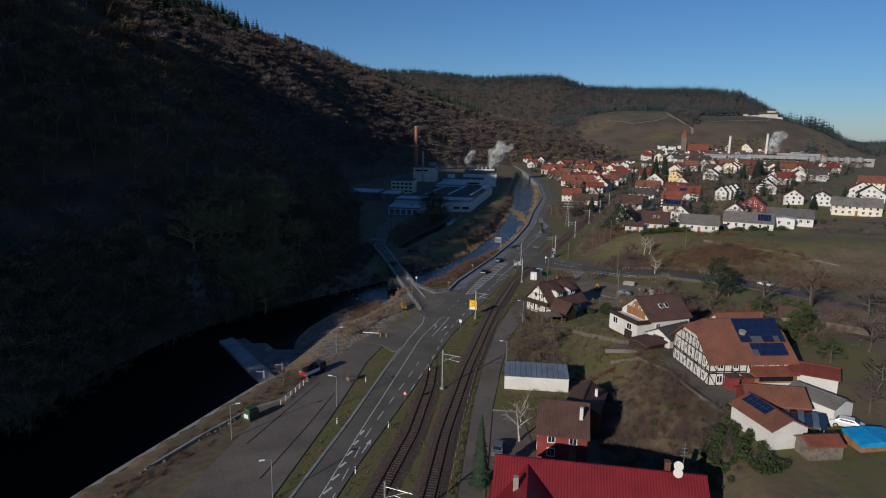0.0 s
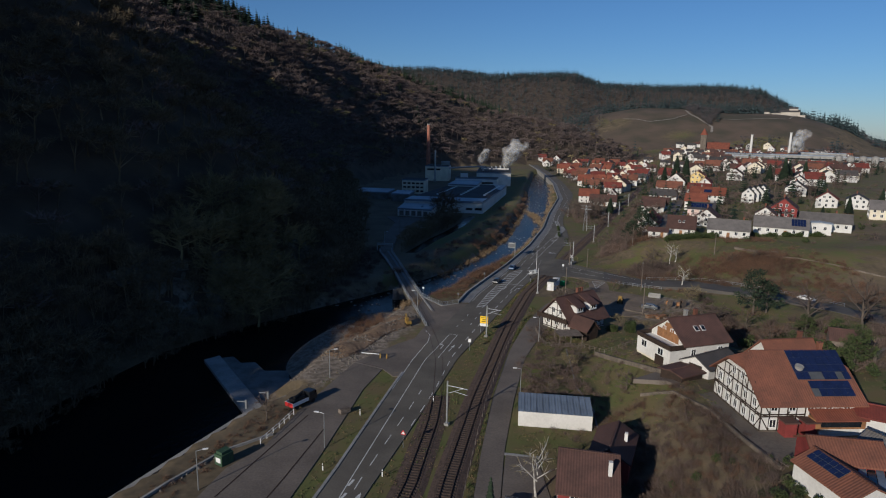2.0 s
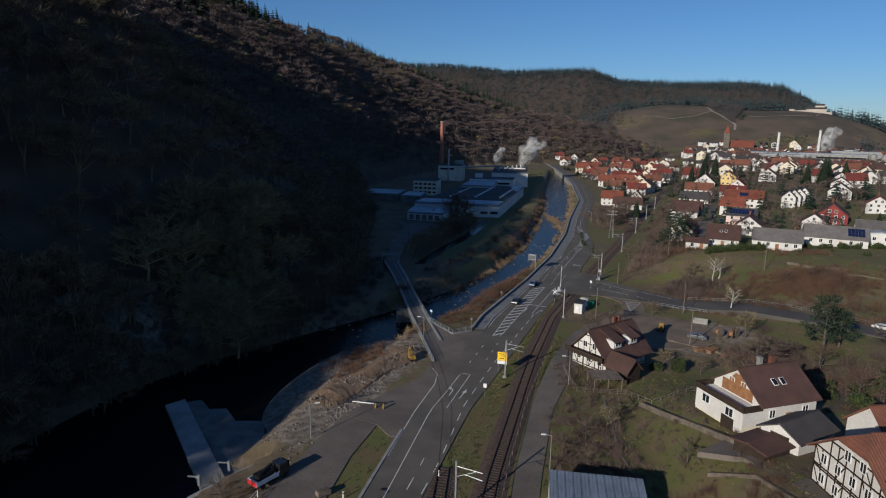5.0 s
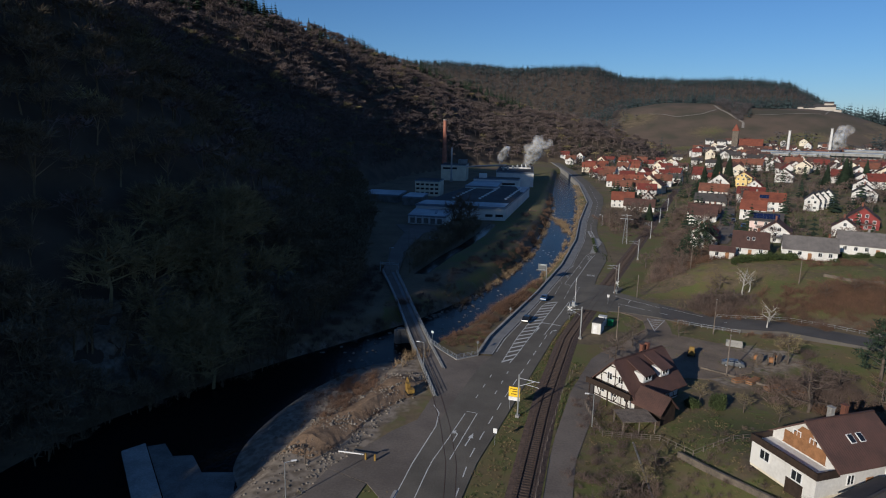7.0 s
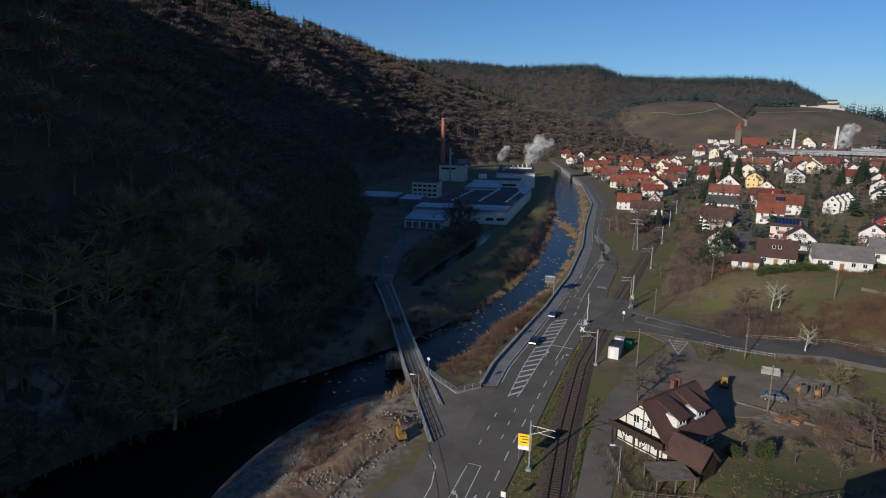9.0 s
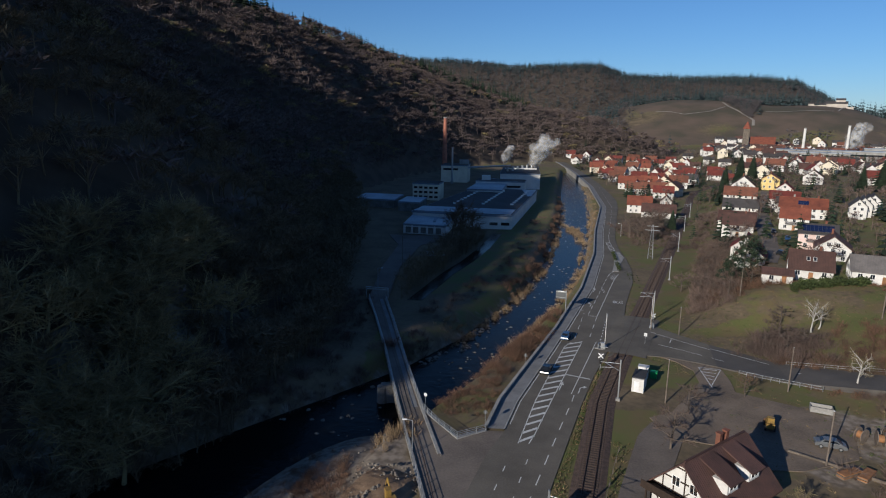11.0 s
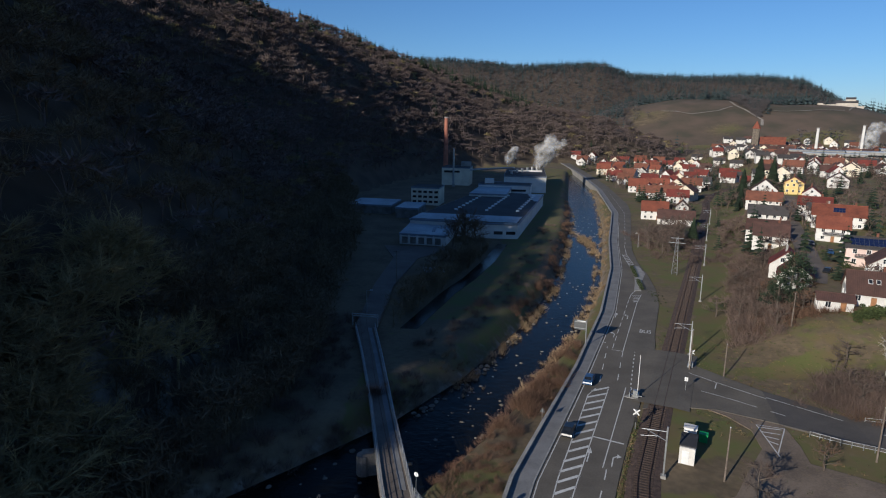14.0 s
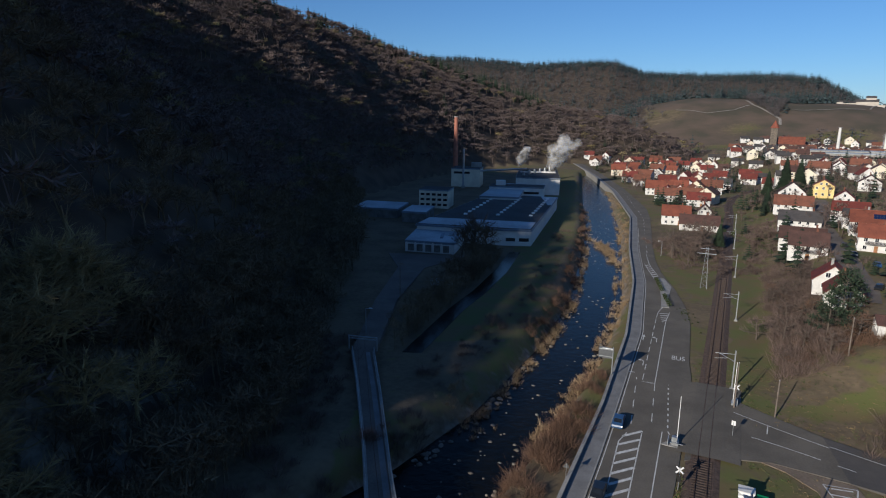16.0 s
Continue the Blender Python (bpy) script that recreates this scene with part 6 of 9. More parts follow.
def build_bank():
    # long heap of dug soil and rubble beside the bar
    rng = np.random.default_rng(17)
    ax, ay, bx, by = -25.5, 138.0, -10.5, 167.0
    L = math.hypot(bx - ax, by - ay)
    ux, uy = (bx - ax) / L, (by - ay) / L
    g = Geo()
    ni, nj = 48, 11
    vs = []
    for i in range(ni):
        for j in range(nj):
            t, o = i / (ni - 1), (j / (nj - 1) - 0.5) * 2
            w = 3.8 + 0.8 * math.sin(t * 9)
            hgt = (0.6 + 0.5 * math.sin(t * 7 + 1) ** 2 + 0.4 * t) * max(0.0, 1 - abs(o)) ** 0.8 * min(1, 8 * t, 8 * (1 - t)) + rng.uniform(-0.05, 0.05)
            x, y = ax + ux * L * t - uy * o * w, ay + uy * L * t + ux * o * w
            vs.append((x, y, ground_at(x, y) + hgt - (0.35 if abs(o) == 1 else 0)))
    g.add(vs, [(i * nj + j, (i + 1) * nj + j, (i + 1) * nj + j + 1, i * nj + j + 1) for i in range(ni - 1) for j in range(nj - 1)])
    g.obj("soil_heap", SOIL, label="long heap of brown dug soil and rubble", category="soil heap", kind="structure")
    stones = Geo()
    for _ in range(420):
        t, o = rng.uniform(0, 1), rng.normal() * 2.0
        x, y = ax + ux * L * t - uy * o, ay + uy * L * t + ux * o
        r = rng.uniform(0.12, 0.38)
        z = ground_at(x, y) + (0.7 + 0.4 * t) * max(0.0, 1 - abs(o) / 3.8)
        pts = [(x + r * math.cos(k * 1.2566) * rng.uniform(0.7, 1.2), y + r * math.sin(k * 1.2566) * rng.uniform(0.7, 1.2), z) for k in range(5)]
        stones.add(pts + [(x, y, z + r * rng.uniform(0.5, 0.9)), (x, y, z - r)], [(k, (k + 1) % 5, 5) for k in range(5)] + [((k + 1) % 5, k, 6) for k in range(5)])
    stones.obj("rubble", STONE, label="pale broken stones on the soil heap", category="stones", kind="stuff")
    # rock face above the far bank
    n, m = 74, 16
    fy = np.linspace(150, 218, n)
    fx = np.interp(fy, [p[1] for p in FOOT], [p[0] for p in FOOT])
    X = fx[:, None] + 1.2 - np.linspace(0, 15, m)[None, :] + np.zeros((n, m))
    Y = fy[:, None] + np.zeros((n, m))
    X, Y = X + rng.uniform(-0.35, 0.35, X.shape), Y + rng.uniform(-0.35, 0.35, Y.shape)
    Z = terrain(X, Y)
    step = 1.3 * np.round((wobble(X * 2.2, Y * 1.3, 6.0, 0.7) + 0.6 * wobble(X, Z, 3.1, 2.0)) * 1.3) / 1.3
    edge = np.minimum(1, np.minimum(np.arange(n), np.arange(n)[::-1]) / 6)[:, None] * np.minimum(1, np.minimum(np.arange(m) + 0.6, np.arange(m)[::-1] / 1.5))[None, :]
    Z = Z - 0.5 + edge * (1.0 + 0.8 * step + rng.uniform(-0.3, 0.5, X.shape))
    X = X + edge * (0.6 + 0.5 * step)
    v = [(float(a), float(b), float(c)) for a, b, c in zip(X.ravel(), Y.ravel(), Z.ravel())]
    Geo().add(v, [(i * m + j, (i + 1) * m + j, (i + 1) * m + j + 1, i * m + j + 1) for i in range(n - 1) for j in range(m - 1)]).obj("rock_face", CLIFF, label="craggy grey rock face above the far bank", category="cliff", kind="structure")
    h = empty("bank_hut", pose(-51.2, 177.4, ground_at(-51.2, 177.4), 0, 0, 28), "small hut with pale sheet roof at the water", "hut")
    z = -1.9 - ground_at(-51.2, 177.4)
    part("wall", Geo().box((0, 0, z / 2 - 0.3), (4.6, 2.6, z + 0.4)), DARK_CONCRETE, h)
    part("roof", Geo().add([(-2.9, -1.8, z), (2.9, -1.8, z), (2.9, 1.8, z + 0.6), (-2.9, 1.8, z + 0.6), (-2.9, -1.8, z - 0.12), (2.9, -1.8, z - 0.12), (2.9, 1.8, z + 0.48), (-2.9, 1.8, z + 0.48)],
                           [(0, 1, 2, 3), (7, 6, 5, 4), (0, 4, 5, 1), (1, 5, 6, 2), (2, 6, 7, 3), (3, 7, 4, 0)]), FLAT_ROOF, h)


build_bank()


# ---------------------------------------------------------------- paper works
def flat_hall(name, pts, z0, z1, wallm, roofm, label, rim=0.5):
    r = empty(name, pose(0, 0, 0), label, "factory hall", "works buildings")
    part("wall", Geo().prism(pts, z0 - 1, z1 - 0.3), wallm, r)
    c = (sum(p[0] for p in pts) / len(pts), sum(p[1] for p in pts) / len(pts))
    out = [(c[0] + (p[0] - c[0]) * 1.015, c[1] + (p[1] - c[1]) * 1.015) for p in pts]
    part("fascia", Geo().prism(out, z1 - 0.9, z1 - 0.1), METAL_BLUE, r)
    part("roof", Geo().prism(pts, z1 - 0.2, z1), roofm, r)
    return r


def band(root, x0, x1, y, z, h, material, name="window_band", d=0.1):
    part(name, Geo().box(((x0 + x1) / 2, y, z), (abs(x1 - x0), d, h)), material, root)


def build_works():
    r = flat_hall("factory_hall", [(-34.5, 357), (-15.5, 353.5), (-12, 384), (-33, 388)], -1.4, 3.2, WHITE, FLAT_ROOF, "low white loading hall with pale blue-grey flat roof")
    for i in range(5):
        part("dock_door", Geo().box((-32.2 + 3.4 * i, 356.3 - 0.62 * i, 0.5), (2.3, 0.3, 2.6)), DARK_CONCRETE, r)
        part("pillar", Geo().box((-33.9 + 3.4 * i, 356.5 - 0.62 * i, 0.7), (0.5, 0.5, 3.6)), WHITE, r)
    part("rooflight", Geo().box((-21, 366, 3.4), (1.2, 9, 0.5)), METAL_BLUE, r)
    r = flat_hall("factory_hall", [(-33, 381), (2, 374), (14.2, 374), (35.5, 486), (-4, 494)], -1.4, 5.6, WHITE, FLAT_DARK, "large factory hall with dark flat roof and white front")
    part("light_roof", Geo().prism([(-32.6, 381.5), (13.8, 374.5), (17.0, 392), (-29.5, 398)], 5.6, 5.7), FLAT_ROOF, r)
    part("light_roof", Geo().prism([(27, 451), (29.0, 451), (35.2, 485.6), (26, 487)], 5.6, 5.7), FLAT_ROOF, r)
    for x0, x1 in ((3.6, 8.2), (8.9, 13.7)):
        band(r, x0, x1, 373.93, 2.3, 4.6, WHITE, "wall_panel", 0.12)
        band(r, x0 + 0.4, x1 - 0.4, 373.85, 1.2, 1.4, GLASS)
    rng = random.Random(2)
    me = Geo().box((0, 0, 0), (1.6, 1.6, 0.6)).mesh("rooflight", FRAME)
    for row in range(3):
        for i in range(9):
            shared("rooflight", me, r, pose(-14 + row * 15 + i * 1.6, 410 + i * 8.0, 5.9))
    r = flat_hall("factory_hall", [(-9, 470), (12.5, 467), (21, 540), (2, 546)], -1.4, 7.4, WHITE, FLAT_ROOF, "factory hall with pale sheet metal roof")
    r = flat_hall("factory_hall", [(-4, 508), (29, 505), (31, 520), (-2, 523)], -1.4, 9.2, WHITE, FLAT_DARK, "white factory block with dark window bands")
    band(r, 0, 28, 505.3, 5.5, 1.4, GLASS)
    part("plant_room", Geo().box((3, 514, 10.6), (6, 6, 3)), WHITE, r)
    r = flat_hall("factory_hall", [(14, 560), (44, 556), (50, 640), (20, 646)], -1.4, 10.5, WHITE, FLAT_DARK, "tall sunlit white factory hall")
    part("parapet", Geo().box((32, 600, 11.0), (26, 1.2, 1.2)), WHITE, r)
    for i in range(6):
        part("vent", Geo().cyl((20 + 4.5 * i, 575 + 9 * i, 10.5), (20 + 4.5 * i, 575 + 9 * i, 13.5), 0.9, 0.9, 8), GALV, r)
    part("pipe", Geo().cyl((-12, 600, 11), (24, 612, 12.5), 0.7, 0.7, 8), GALV, r)
    r = flat_hall("office_block", [(-44, 478), (-27, 475), (-25, 492), (-42, 495)], -1.4, 9.5, CREAM, FLAT_DARK, "cream works office block with window rows")
    me = Geo().box((0, 0, 0), (2.2, 0.12, 1.3)).mesh("window", GLASS)
    for f in range(3):
        for i in range(5):
            shared("window", me, r, pose(-42 + 3.3 * i, 477.5 - 0.58 * i, 0.8 + 2.9 * f))
    r = flat_hall("boiler_house", [(-34, 600), (-12, 597), (-10, 620), (-32, 622)], -1.4, 13, CREAM, FLAT_DARK, "tall cream boiler house of the works")
    band(r, -32, -14, 598.1, 9.5, 1.6, GLASS)
    part("tower", Geo().box((-15, 612, 13.5), (8, 8, 6)), CONCRETE, r)
    flat_hall("warehouse", [(-74, 440), (-50, 436), (-48, 462), (-72, 466)], -1.4, 3.6, DARK_CONCRETE, FLAT_ROOF, "low warehouse with pale flat roof by the hill")
    flat_hall("warehouse", [(-46, 425), (-34, 423), (-32, 446), (-44, 448)], -1.4, 4.2, DARK_CONCRETE, FLAT_ROOF, "low grey store with pale flat roof")
    s = empty("factory_chimney", pose(-33.5, 640, -1), "tall round red brick factory chimney", "chimney")
    part("shaft", Geo().cyl((0, 0, 0), (0, 0, 52), 2.4, 1.5, 16), BRICK_STACK, s)
    part("rim", Geo().cyl((0, 0, 52), (0, 0, 53), 1.75, 1.75, 16), CONCRETE, s)
    s = empty("steel_chimney", pose(-24, 585, -1), "slim pale steel chimney of the boiler house", "chimney")
    part("shaft", Geo().cyl((0, 0, 0), (0, 0, 29), 0.8, 0.7, 10), GALV, s)
    part("base", Geo().box((0, 0, 1), (2.4, 2.4, 2)), CONCRETE, s)
    # substation and poles in the yard
    s = empty("pump_house", pose(-16, 303, -1.3, 0, 0, 10), "small flat-roofed pump house in the yard", "pump house")
    part("wall", Geo().box((0, 0, 1.2), (5, 6, 3)), DARK_CONCRETE, s)
    part("roof", Geo().box((0, 0, 2.8), (6.4, 7.4, 0.25)), FLAT_ROOF, s)
    # headrace channel beside the meadow
    Geo().strip([(-22, 246), (-12.5, 286), (-6.5, 305), (-0.5, 330), (5.5, 362)], [(-18, 245), (-8.5, 285), (-2.5, 304), (3.8, 329), (9.5, 361)], -1.27, 0.1).obj("mill_channel", WATER, label="dark narrow mill channel beside the meadow", category="channel", kind="structure")


build_works()


def steam(x, y, z, s, seed, label):
    rng = np.random.default_rng(seed)
    pieces = []
    m = STEAM
    for i in range(34):
        k = i / 33
        c = np.array([x + s * (k * 0.9 + rng.normal() * 0.22 * (0.3 + k)), y + s * rng.normal() * 0.2, z + s * (k * 2.0 + rng.normal() * 0.1)])
        r = s * (0.2 + 0.38 * math.sin(min(1, k * 1.2) * 2.6)) * rng.uniform(0.6, 1.0)
        bm = bmesh.new()
        bmesh.ops.create_icosphere(bm, subdivisions=2, radius=1)
        v = np.array([p.co[:] for p in bm.verts])
        f = np.array([[q.index for q in t.verts] for t in bm.faces])
        bm.free()
        lump = 1 + 0.16 * np.sin(v[:, :1] * 7 + i) * np.cos(v[:, 1:2] * 6 + 2 * i) + 0.1 * np.sin(v[:, 2:] * 9 + i)
        pieces.append((v * lump * r + c, f))
    v, f = join(pieces)
    ob = big_mesh("steam_plume", v, f, m, label, "steam", "stuff")
    ob.data.polygons.foreach_set("use_smooth", np.ones(len(f), bool))


def soften_steam():
    n, l = STEAM.node_tree.nodes, STEAM.node_tree.links
    lw = n.new("ShaderNodeTexNoise")
    geo = n.new("ShaderNodeNewGeometry")
    lw.inputs["Scale"].default_value = 0.18
    lw.inputs["Detail"].default_value = 6
    l.new(geo.outputs["Position"], lw.inputs["Vector"])
    mr = n.new("ShaderNodeMapRange")
    mr.inputs["From Min"].default_value, mr.inputs["From Max"].default_value = 0.35, 0.7
    mr.inputs["To Min"].default_value, mr.inputs["To Max"].default_value = 0.015, 0.2
    l.new(lw.outputs["Fac"], mr.inputs["Value"])
    l.new(mr.outputs[0], n["Principled BSDF"].inputs["Alpha"])


soften_steam()
steam(43, 610, 12, 12, 1, "white steam rising from the factory roof")
steam(19, 640, 13, 7, 2, "small white steam puff over the works")


# ---------------------------------------------------------------- far landmarks
def build_far():
    c = empty("church", pose(430, 1085, ground_at(430, 1085), 0, 0, -25), "sandstone church with red tower cap and red roof", "church")
    part("tower", Geo().box((-18, 0, 15), (9, 9, 34)), SANDSTONE, c)
    part("tower_roof", Geo().cyl((-18, 0, 32), (-18, 0, 43), 6.4, 0.4, 8), ROOF_ORANGE, c)
    part("nave", body_geo(34, 18, 10, 10, 1.0, 3), SANDSTONE, c).matrix_basis = pose(6, 0, 0)
    part("roof", roof_mesh(34, 18, 10, 10, 0.8, 0.6), ROOF_ORANGE, c).matrix_basis = pose(6, 0, 0)
    for x, y, h in ((418, 925, 34), (471, 921, 38)):
        s = empty("glassworks_chimney", pose(x, y, ground_at(x, y)), "tall white round factory chimney", "chimney", "far chimneys")
        part("shaft", Geo().cyl((0, 0, -2), (0, 0, h), 2.0, 1.5, 12), WHITE, s)
        part("rim", Geo().cyl((0, 0, h), (0, 0, h + 1), 2.1, 2.1, 12), CONCRETE, s)
    for i, (x, y, a, b, h, m) in enumerate(((372, 800, 60, 26, 8, FLAT_ROOF), (425, 800, 70, 30, 10, FLAT_ROOF), (492, 775, 64, 24, 9, FLAT_ROOF), (400, 850, 90, 24, 9, METAL_BLUE), (470, 835, 50, 24, 12, FLAT_ROOF))):
        s = empty("factory_hall", pose(x, y, ground_at(x, y), 0, 0, -27), "long pale factory hall beyond the town", "factory hall", "far halls")
        part("wall", Geo().box((0, 0, h / 2 - 1), (a, b, h + 2)), CONCRETE, s)
        part("roof", Geo().box((0, 0, h + 0.3), (a + 1, b + 1, 0.6)), m, s)
        part("window_band", Geo().box((0, -b / 2 - 0.05, h * 0.6), (a * 0.9, 0.15, h * 0.2)), GLASS, s)
    for i in range(5):
        s = empty("tank", pose(446 + 11 * i, 760 - 5 * i, ground_at(446, 760)), "pale grey upright cylindrical tank", "tank", "far tanks")
        part("shell", Geo().cyl((0, 0, -1), (0, 0, 11), 4, 4, 14), CONCRETE, s)
        part("cap", Geo().cyl((0, 0, 11), (0, 0, 12.3), 4, 1, 14), CONCRETE, s)
    z = ground_at(690, 1350)
    c = empty("castle", pose(716, 1410, ground_at(716, 1410), 0, 0, -28) @ Matrix.Diagonal((0.85, 0.85, 0.75, 1)), "pale stone castle on the vineyard hill", "castle")
    for x, y, a, b, h in ((0, 0, 46, 20, 12), (8, 4, 20, 14, 22), (-34, -8, 26, 12, 9), (-52, -12, 12, 10, 12)):
        w = part("wing", Geo().box((x, y, h / 2 - 4), (a, b, h + 8)), PALE_STONE, c)
        part("roof", roof_mesh(a, b, h, b * 0.35, 0.4, 0.3), ROOF_DARK, w).matrix_basis = pose(x, y, 0)
    part("wall", Geo().box((-10, -18, -2), (90, 3, 10)), PALE_STONE, c, "pale outer wall")
    # tracks and terrace walls of the vineyard
    for pts, w, n in (([(474, 1367), (471, 1329), (477, 1302), (480, 1270), (484, 1240), (470, 1205)], 4.5, "pale vineyard track winding down the hill"), ([(452, 1535), (486, 1524), (530, 1508), (562, 1495), (595, 1482), (653, 1455), (682, 1441)], 3.5, "pale track along the hill crest"),
                      ([(525, 1291), (544, 1287), (600, 1270), (641, 1263)], 2.5, "pale terrace path in the vineyard"), ([(641, 1263), (690, 1330), (732, 1405), (774, 1390)], 2.5, "pale vineyard path below the castle"), ([(336, 1335), (379, 1293), (429, 1300), (471, 1329)], 2.5, "grassy vineyard path")):
        vs, fs = [], []
        fine = [(a[0] + (b[0] - a[0]) * k / 12, a[1] + (b[1] - a[1]) * k / 12) for a, b in zip(pts, pts[1:]) for k in range(12)]
        for i, (x, y) in enumerate(fine[:-1]):
            dx, dy = fine[i + 1][0] - x, fine[i + 1][1] - y
            q = math.hypot(dx, dy)
            for s in (-1, 1):
                px, py = x - dy / q * w / 2 * s, y + dx / q * w / 2 * s
                vs.append((px, py, ground_at(px, py) + 0.9))
        fs = [(2 * i, 2 * i + 1, 2 * i + 3, 2 * i + 2) for i in range(len(vs) // 2 - 1)]
        Geo().add(vs, fs).obj("vineyard_track", GRAVEL, label=n, category="track", kind="structure")
    steam(476, 930, 18, 17, 5, "grey-white smoke drifting from the far factory")


build_far()


# ---------------------------------------------------------------- railway masts, poles, lamps
def mast(x, y, side, h=7.4, rz=-18):
    m = empty("catenary_mast", pose(x, y, ground_at(x, y) if y > 280 else -0.1, 0, 0, rz), "grey steel railway mast with wire bracket", "mast", "railway masts")
    part("pole", Geo().box((0, 0, h / 2), (0.22, 0.22, h + 0.4)), GALV, m)
    part("footing", Geo().box((0, 0, 0.15), (0.7, 0.7, 0.5)), CONCRETE, m)
    g = Geo().cyl((0, 0, h - 0.5), (side * 3.4, 0, h - 0.7), 0.05, 0.05, 6).cyl((0, 0, h - 1.9), (side * 2.6, 0, h - 0.7), 0.045, 0.045, 6)
    g.cyl((side * 1.2, 0, h - 1.4), (side * 3.4, 0, h - 1.7), 0.04, 0.04, 6)
    part("bracket", g, GALV, m)
    return m


for x, y, s in ((0.0, 109.0, 1), (8.0, 152.7, 1), (-6.2, 66, 1), (24.6, 192.6, -1), (43.2, 239.5, -1), (59.6, 281.5, -1), (76.5, 327.5, -1), (94.0, 375.5, -1), (111.5, 421.5, -1)):
    mast(x, y, s)


def pole(x, y, h, label, z=None, r=0.14, cross=False, group="poles", top=GREY_WOOD):
    p = empty("utility_pole", pose(x, y, ground_at(x, y) if z is None else z, 0, 0, -20), label, "pole", group)
    part("shaft", Geo().cyl((0, 0, -0.5), (0, 0, h), r, r * 0.65, 8), top, p)
    if cross:
        part("crossarm", Geo().box((0, 0, h - 0.4), (2.2, 0.12, 0.14)), top, p)
    else:
        part("cap", Geo().cyl((0, 0, h), (0, 0, h + 0.15), r * 0.9, r * 0.3, 8), GALV, p)


for x, y, h in ((40.6, 231.4, 8.5), (46.4, 229.1, 6.6), (32.8, 192.5, 8.0), (50.2, 174.0, 8.5), (66.5, 246, 7.5), (89, 226, 7.0), (57.0, 199.5, 8.5)):
    pole(x, y, h, "pale wooden utility pole")
pole(-64, 178, 11, "wooden power pole with crossarm on the wooded slope", cross=True, group="hill poles")
pole(-26.5, 292, 11, "wooden power pole beside the works road", cross=True)


def lamp(x, y, h, rz, z=-0.1):
    p = empty("street_lamp", pose(x, y, z, 0, 0, rz), "grey steel street lamp with a short arm", "street lamp", "street lamps")
    part("pole", Geo().cyl((0, 0, -0.3), (0, 0, h), 0.09, 0.055, 8), GALV, p)
    part("arm", Geo().cyl((0, 0, h - 0.05), (0.9, 0, h + 0.12), 0.045, 0.04, 6), GALV, p)
    part("head", Geo().box((1.15, 0, h + 0.12), (0.7, 0.24, 0.13)), FRAME, p)


for x, y, rz in ((-21.5, 73.5, 200), (-18.1, 100.5, 170), (-32.2, 88.8, 20), (-22.9, 126.4, 20), (12.9, 120.1, 180), (19.9, 150.5, 180), (-9.4, 171.2, 180), (61, 357, 180), (-29.8, 262, 0)):
    lamp(x, y, 5.6, rz)


def lattice_pylon(x, y, h):
    z = ground_at(x, y)
    p = empty("lattice_pylon", pose(x, y, z, 0, 0, -20), "slim grey lattice power pylon", "pylon")
    c = [(-0.9, -0.9), (0.9, -0.9), (0.9, 0.9), (-0.9, 0.9)]
    for i in range(4):
        a = c[i]
        part("leg", Geo().cyl((a[0], a[1], -0.3), (a[0] * 0.25, a[1] * 0.25, h), 0.07, 0.05, 5), GALV, p)
        b = c[(i + 1) % 4]
        g = Geo()
        for k in range(9):
            t0, t1 = k / 9, (k + 1) / 9
            s0, s1 = 1 - 0.75 * t0, 1 - 0.75 * t1
            g.cyl((a[0] * s0, a[1] * s0, h * t0), (b[0] * s1, b[1] * s1, h * t1), 0.035, 0.035, 4)
        part("bracing", g, GALV, p)
    for zz, w in ((h - 0.5, 2.0), (h - 2.0, 2.6)):
        part("crossarm", Geo().box((0, 0, zz), (w * 2, 0.12, 0.14)), GALV, p)


lattice_pylon(62, 313, 12.5)


# ---------------------------------------------------------------- signs and the level crossing
def sign_board():
    s = empty("road_sign", pose(7.5, 155.2, -0.1, 0, 0, -14), "large yellow direction sign with white lower panel", "road sign")
    for x in (-0.75, 0.75):
        part("post", Geo().cyl((x, 0.08, 0), (x, 0.08, 4.2), 0.06, 0.06, 8), GALV, s)
    y = part("yellow_panel", Geo().box((0, 0, 3.3), (1.9, 0.08, 1.75)), YELLOW, s)
    part("white_panel", Geo().box((0, 0, 2.05), (1.9, 0.08, 0.65)), FRAME, s)
    for x, z, w in ((-0.15, 3.8, 1.1), (0.1, 3.4, 0.9), (-0.1, 2.9, 1.0)):
        part("lettering_bar", Geo().box((x, -0.05, z), (w, 0.012, 0.14)), BLACK, y)


sign_board()


def gantry_sign():
    s = empty("overhead_sign", pose(21.6, 242.6, 0, 0, 0, -20), "grey back of a cantilever direction sign", "road sign")
    part("post", Geo().cyl((0.4, 0, -0.2), (0.4, 0, 6), 0.14, 0.12, 10), GALV, s)
    part("arm", Geo().cyl((0.4, 0, 5.6), (-1.6, 0, 5.6), 0.09, 0.09, 8), GALV, s)
    part("panel", Geo().box((-0.9, 0.15, 4.7), (2.8, 0.1, 2.2)), SIGN_GREY, s)
    for z in (4.0, 5.4):
        part("stiffener", Geo().box((-0.9, 0.02, z), (2.6, 0.1, 0.1)), GALV, s)


gantry_sign()


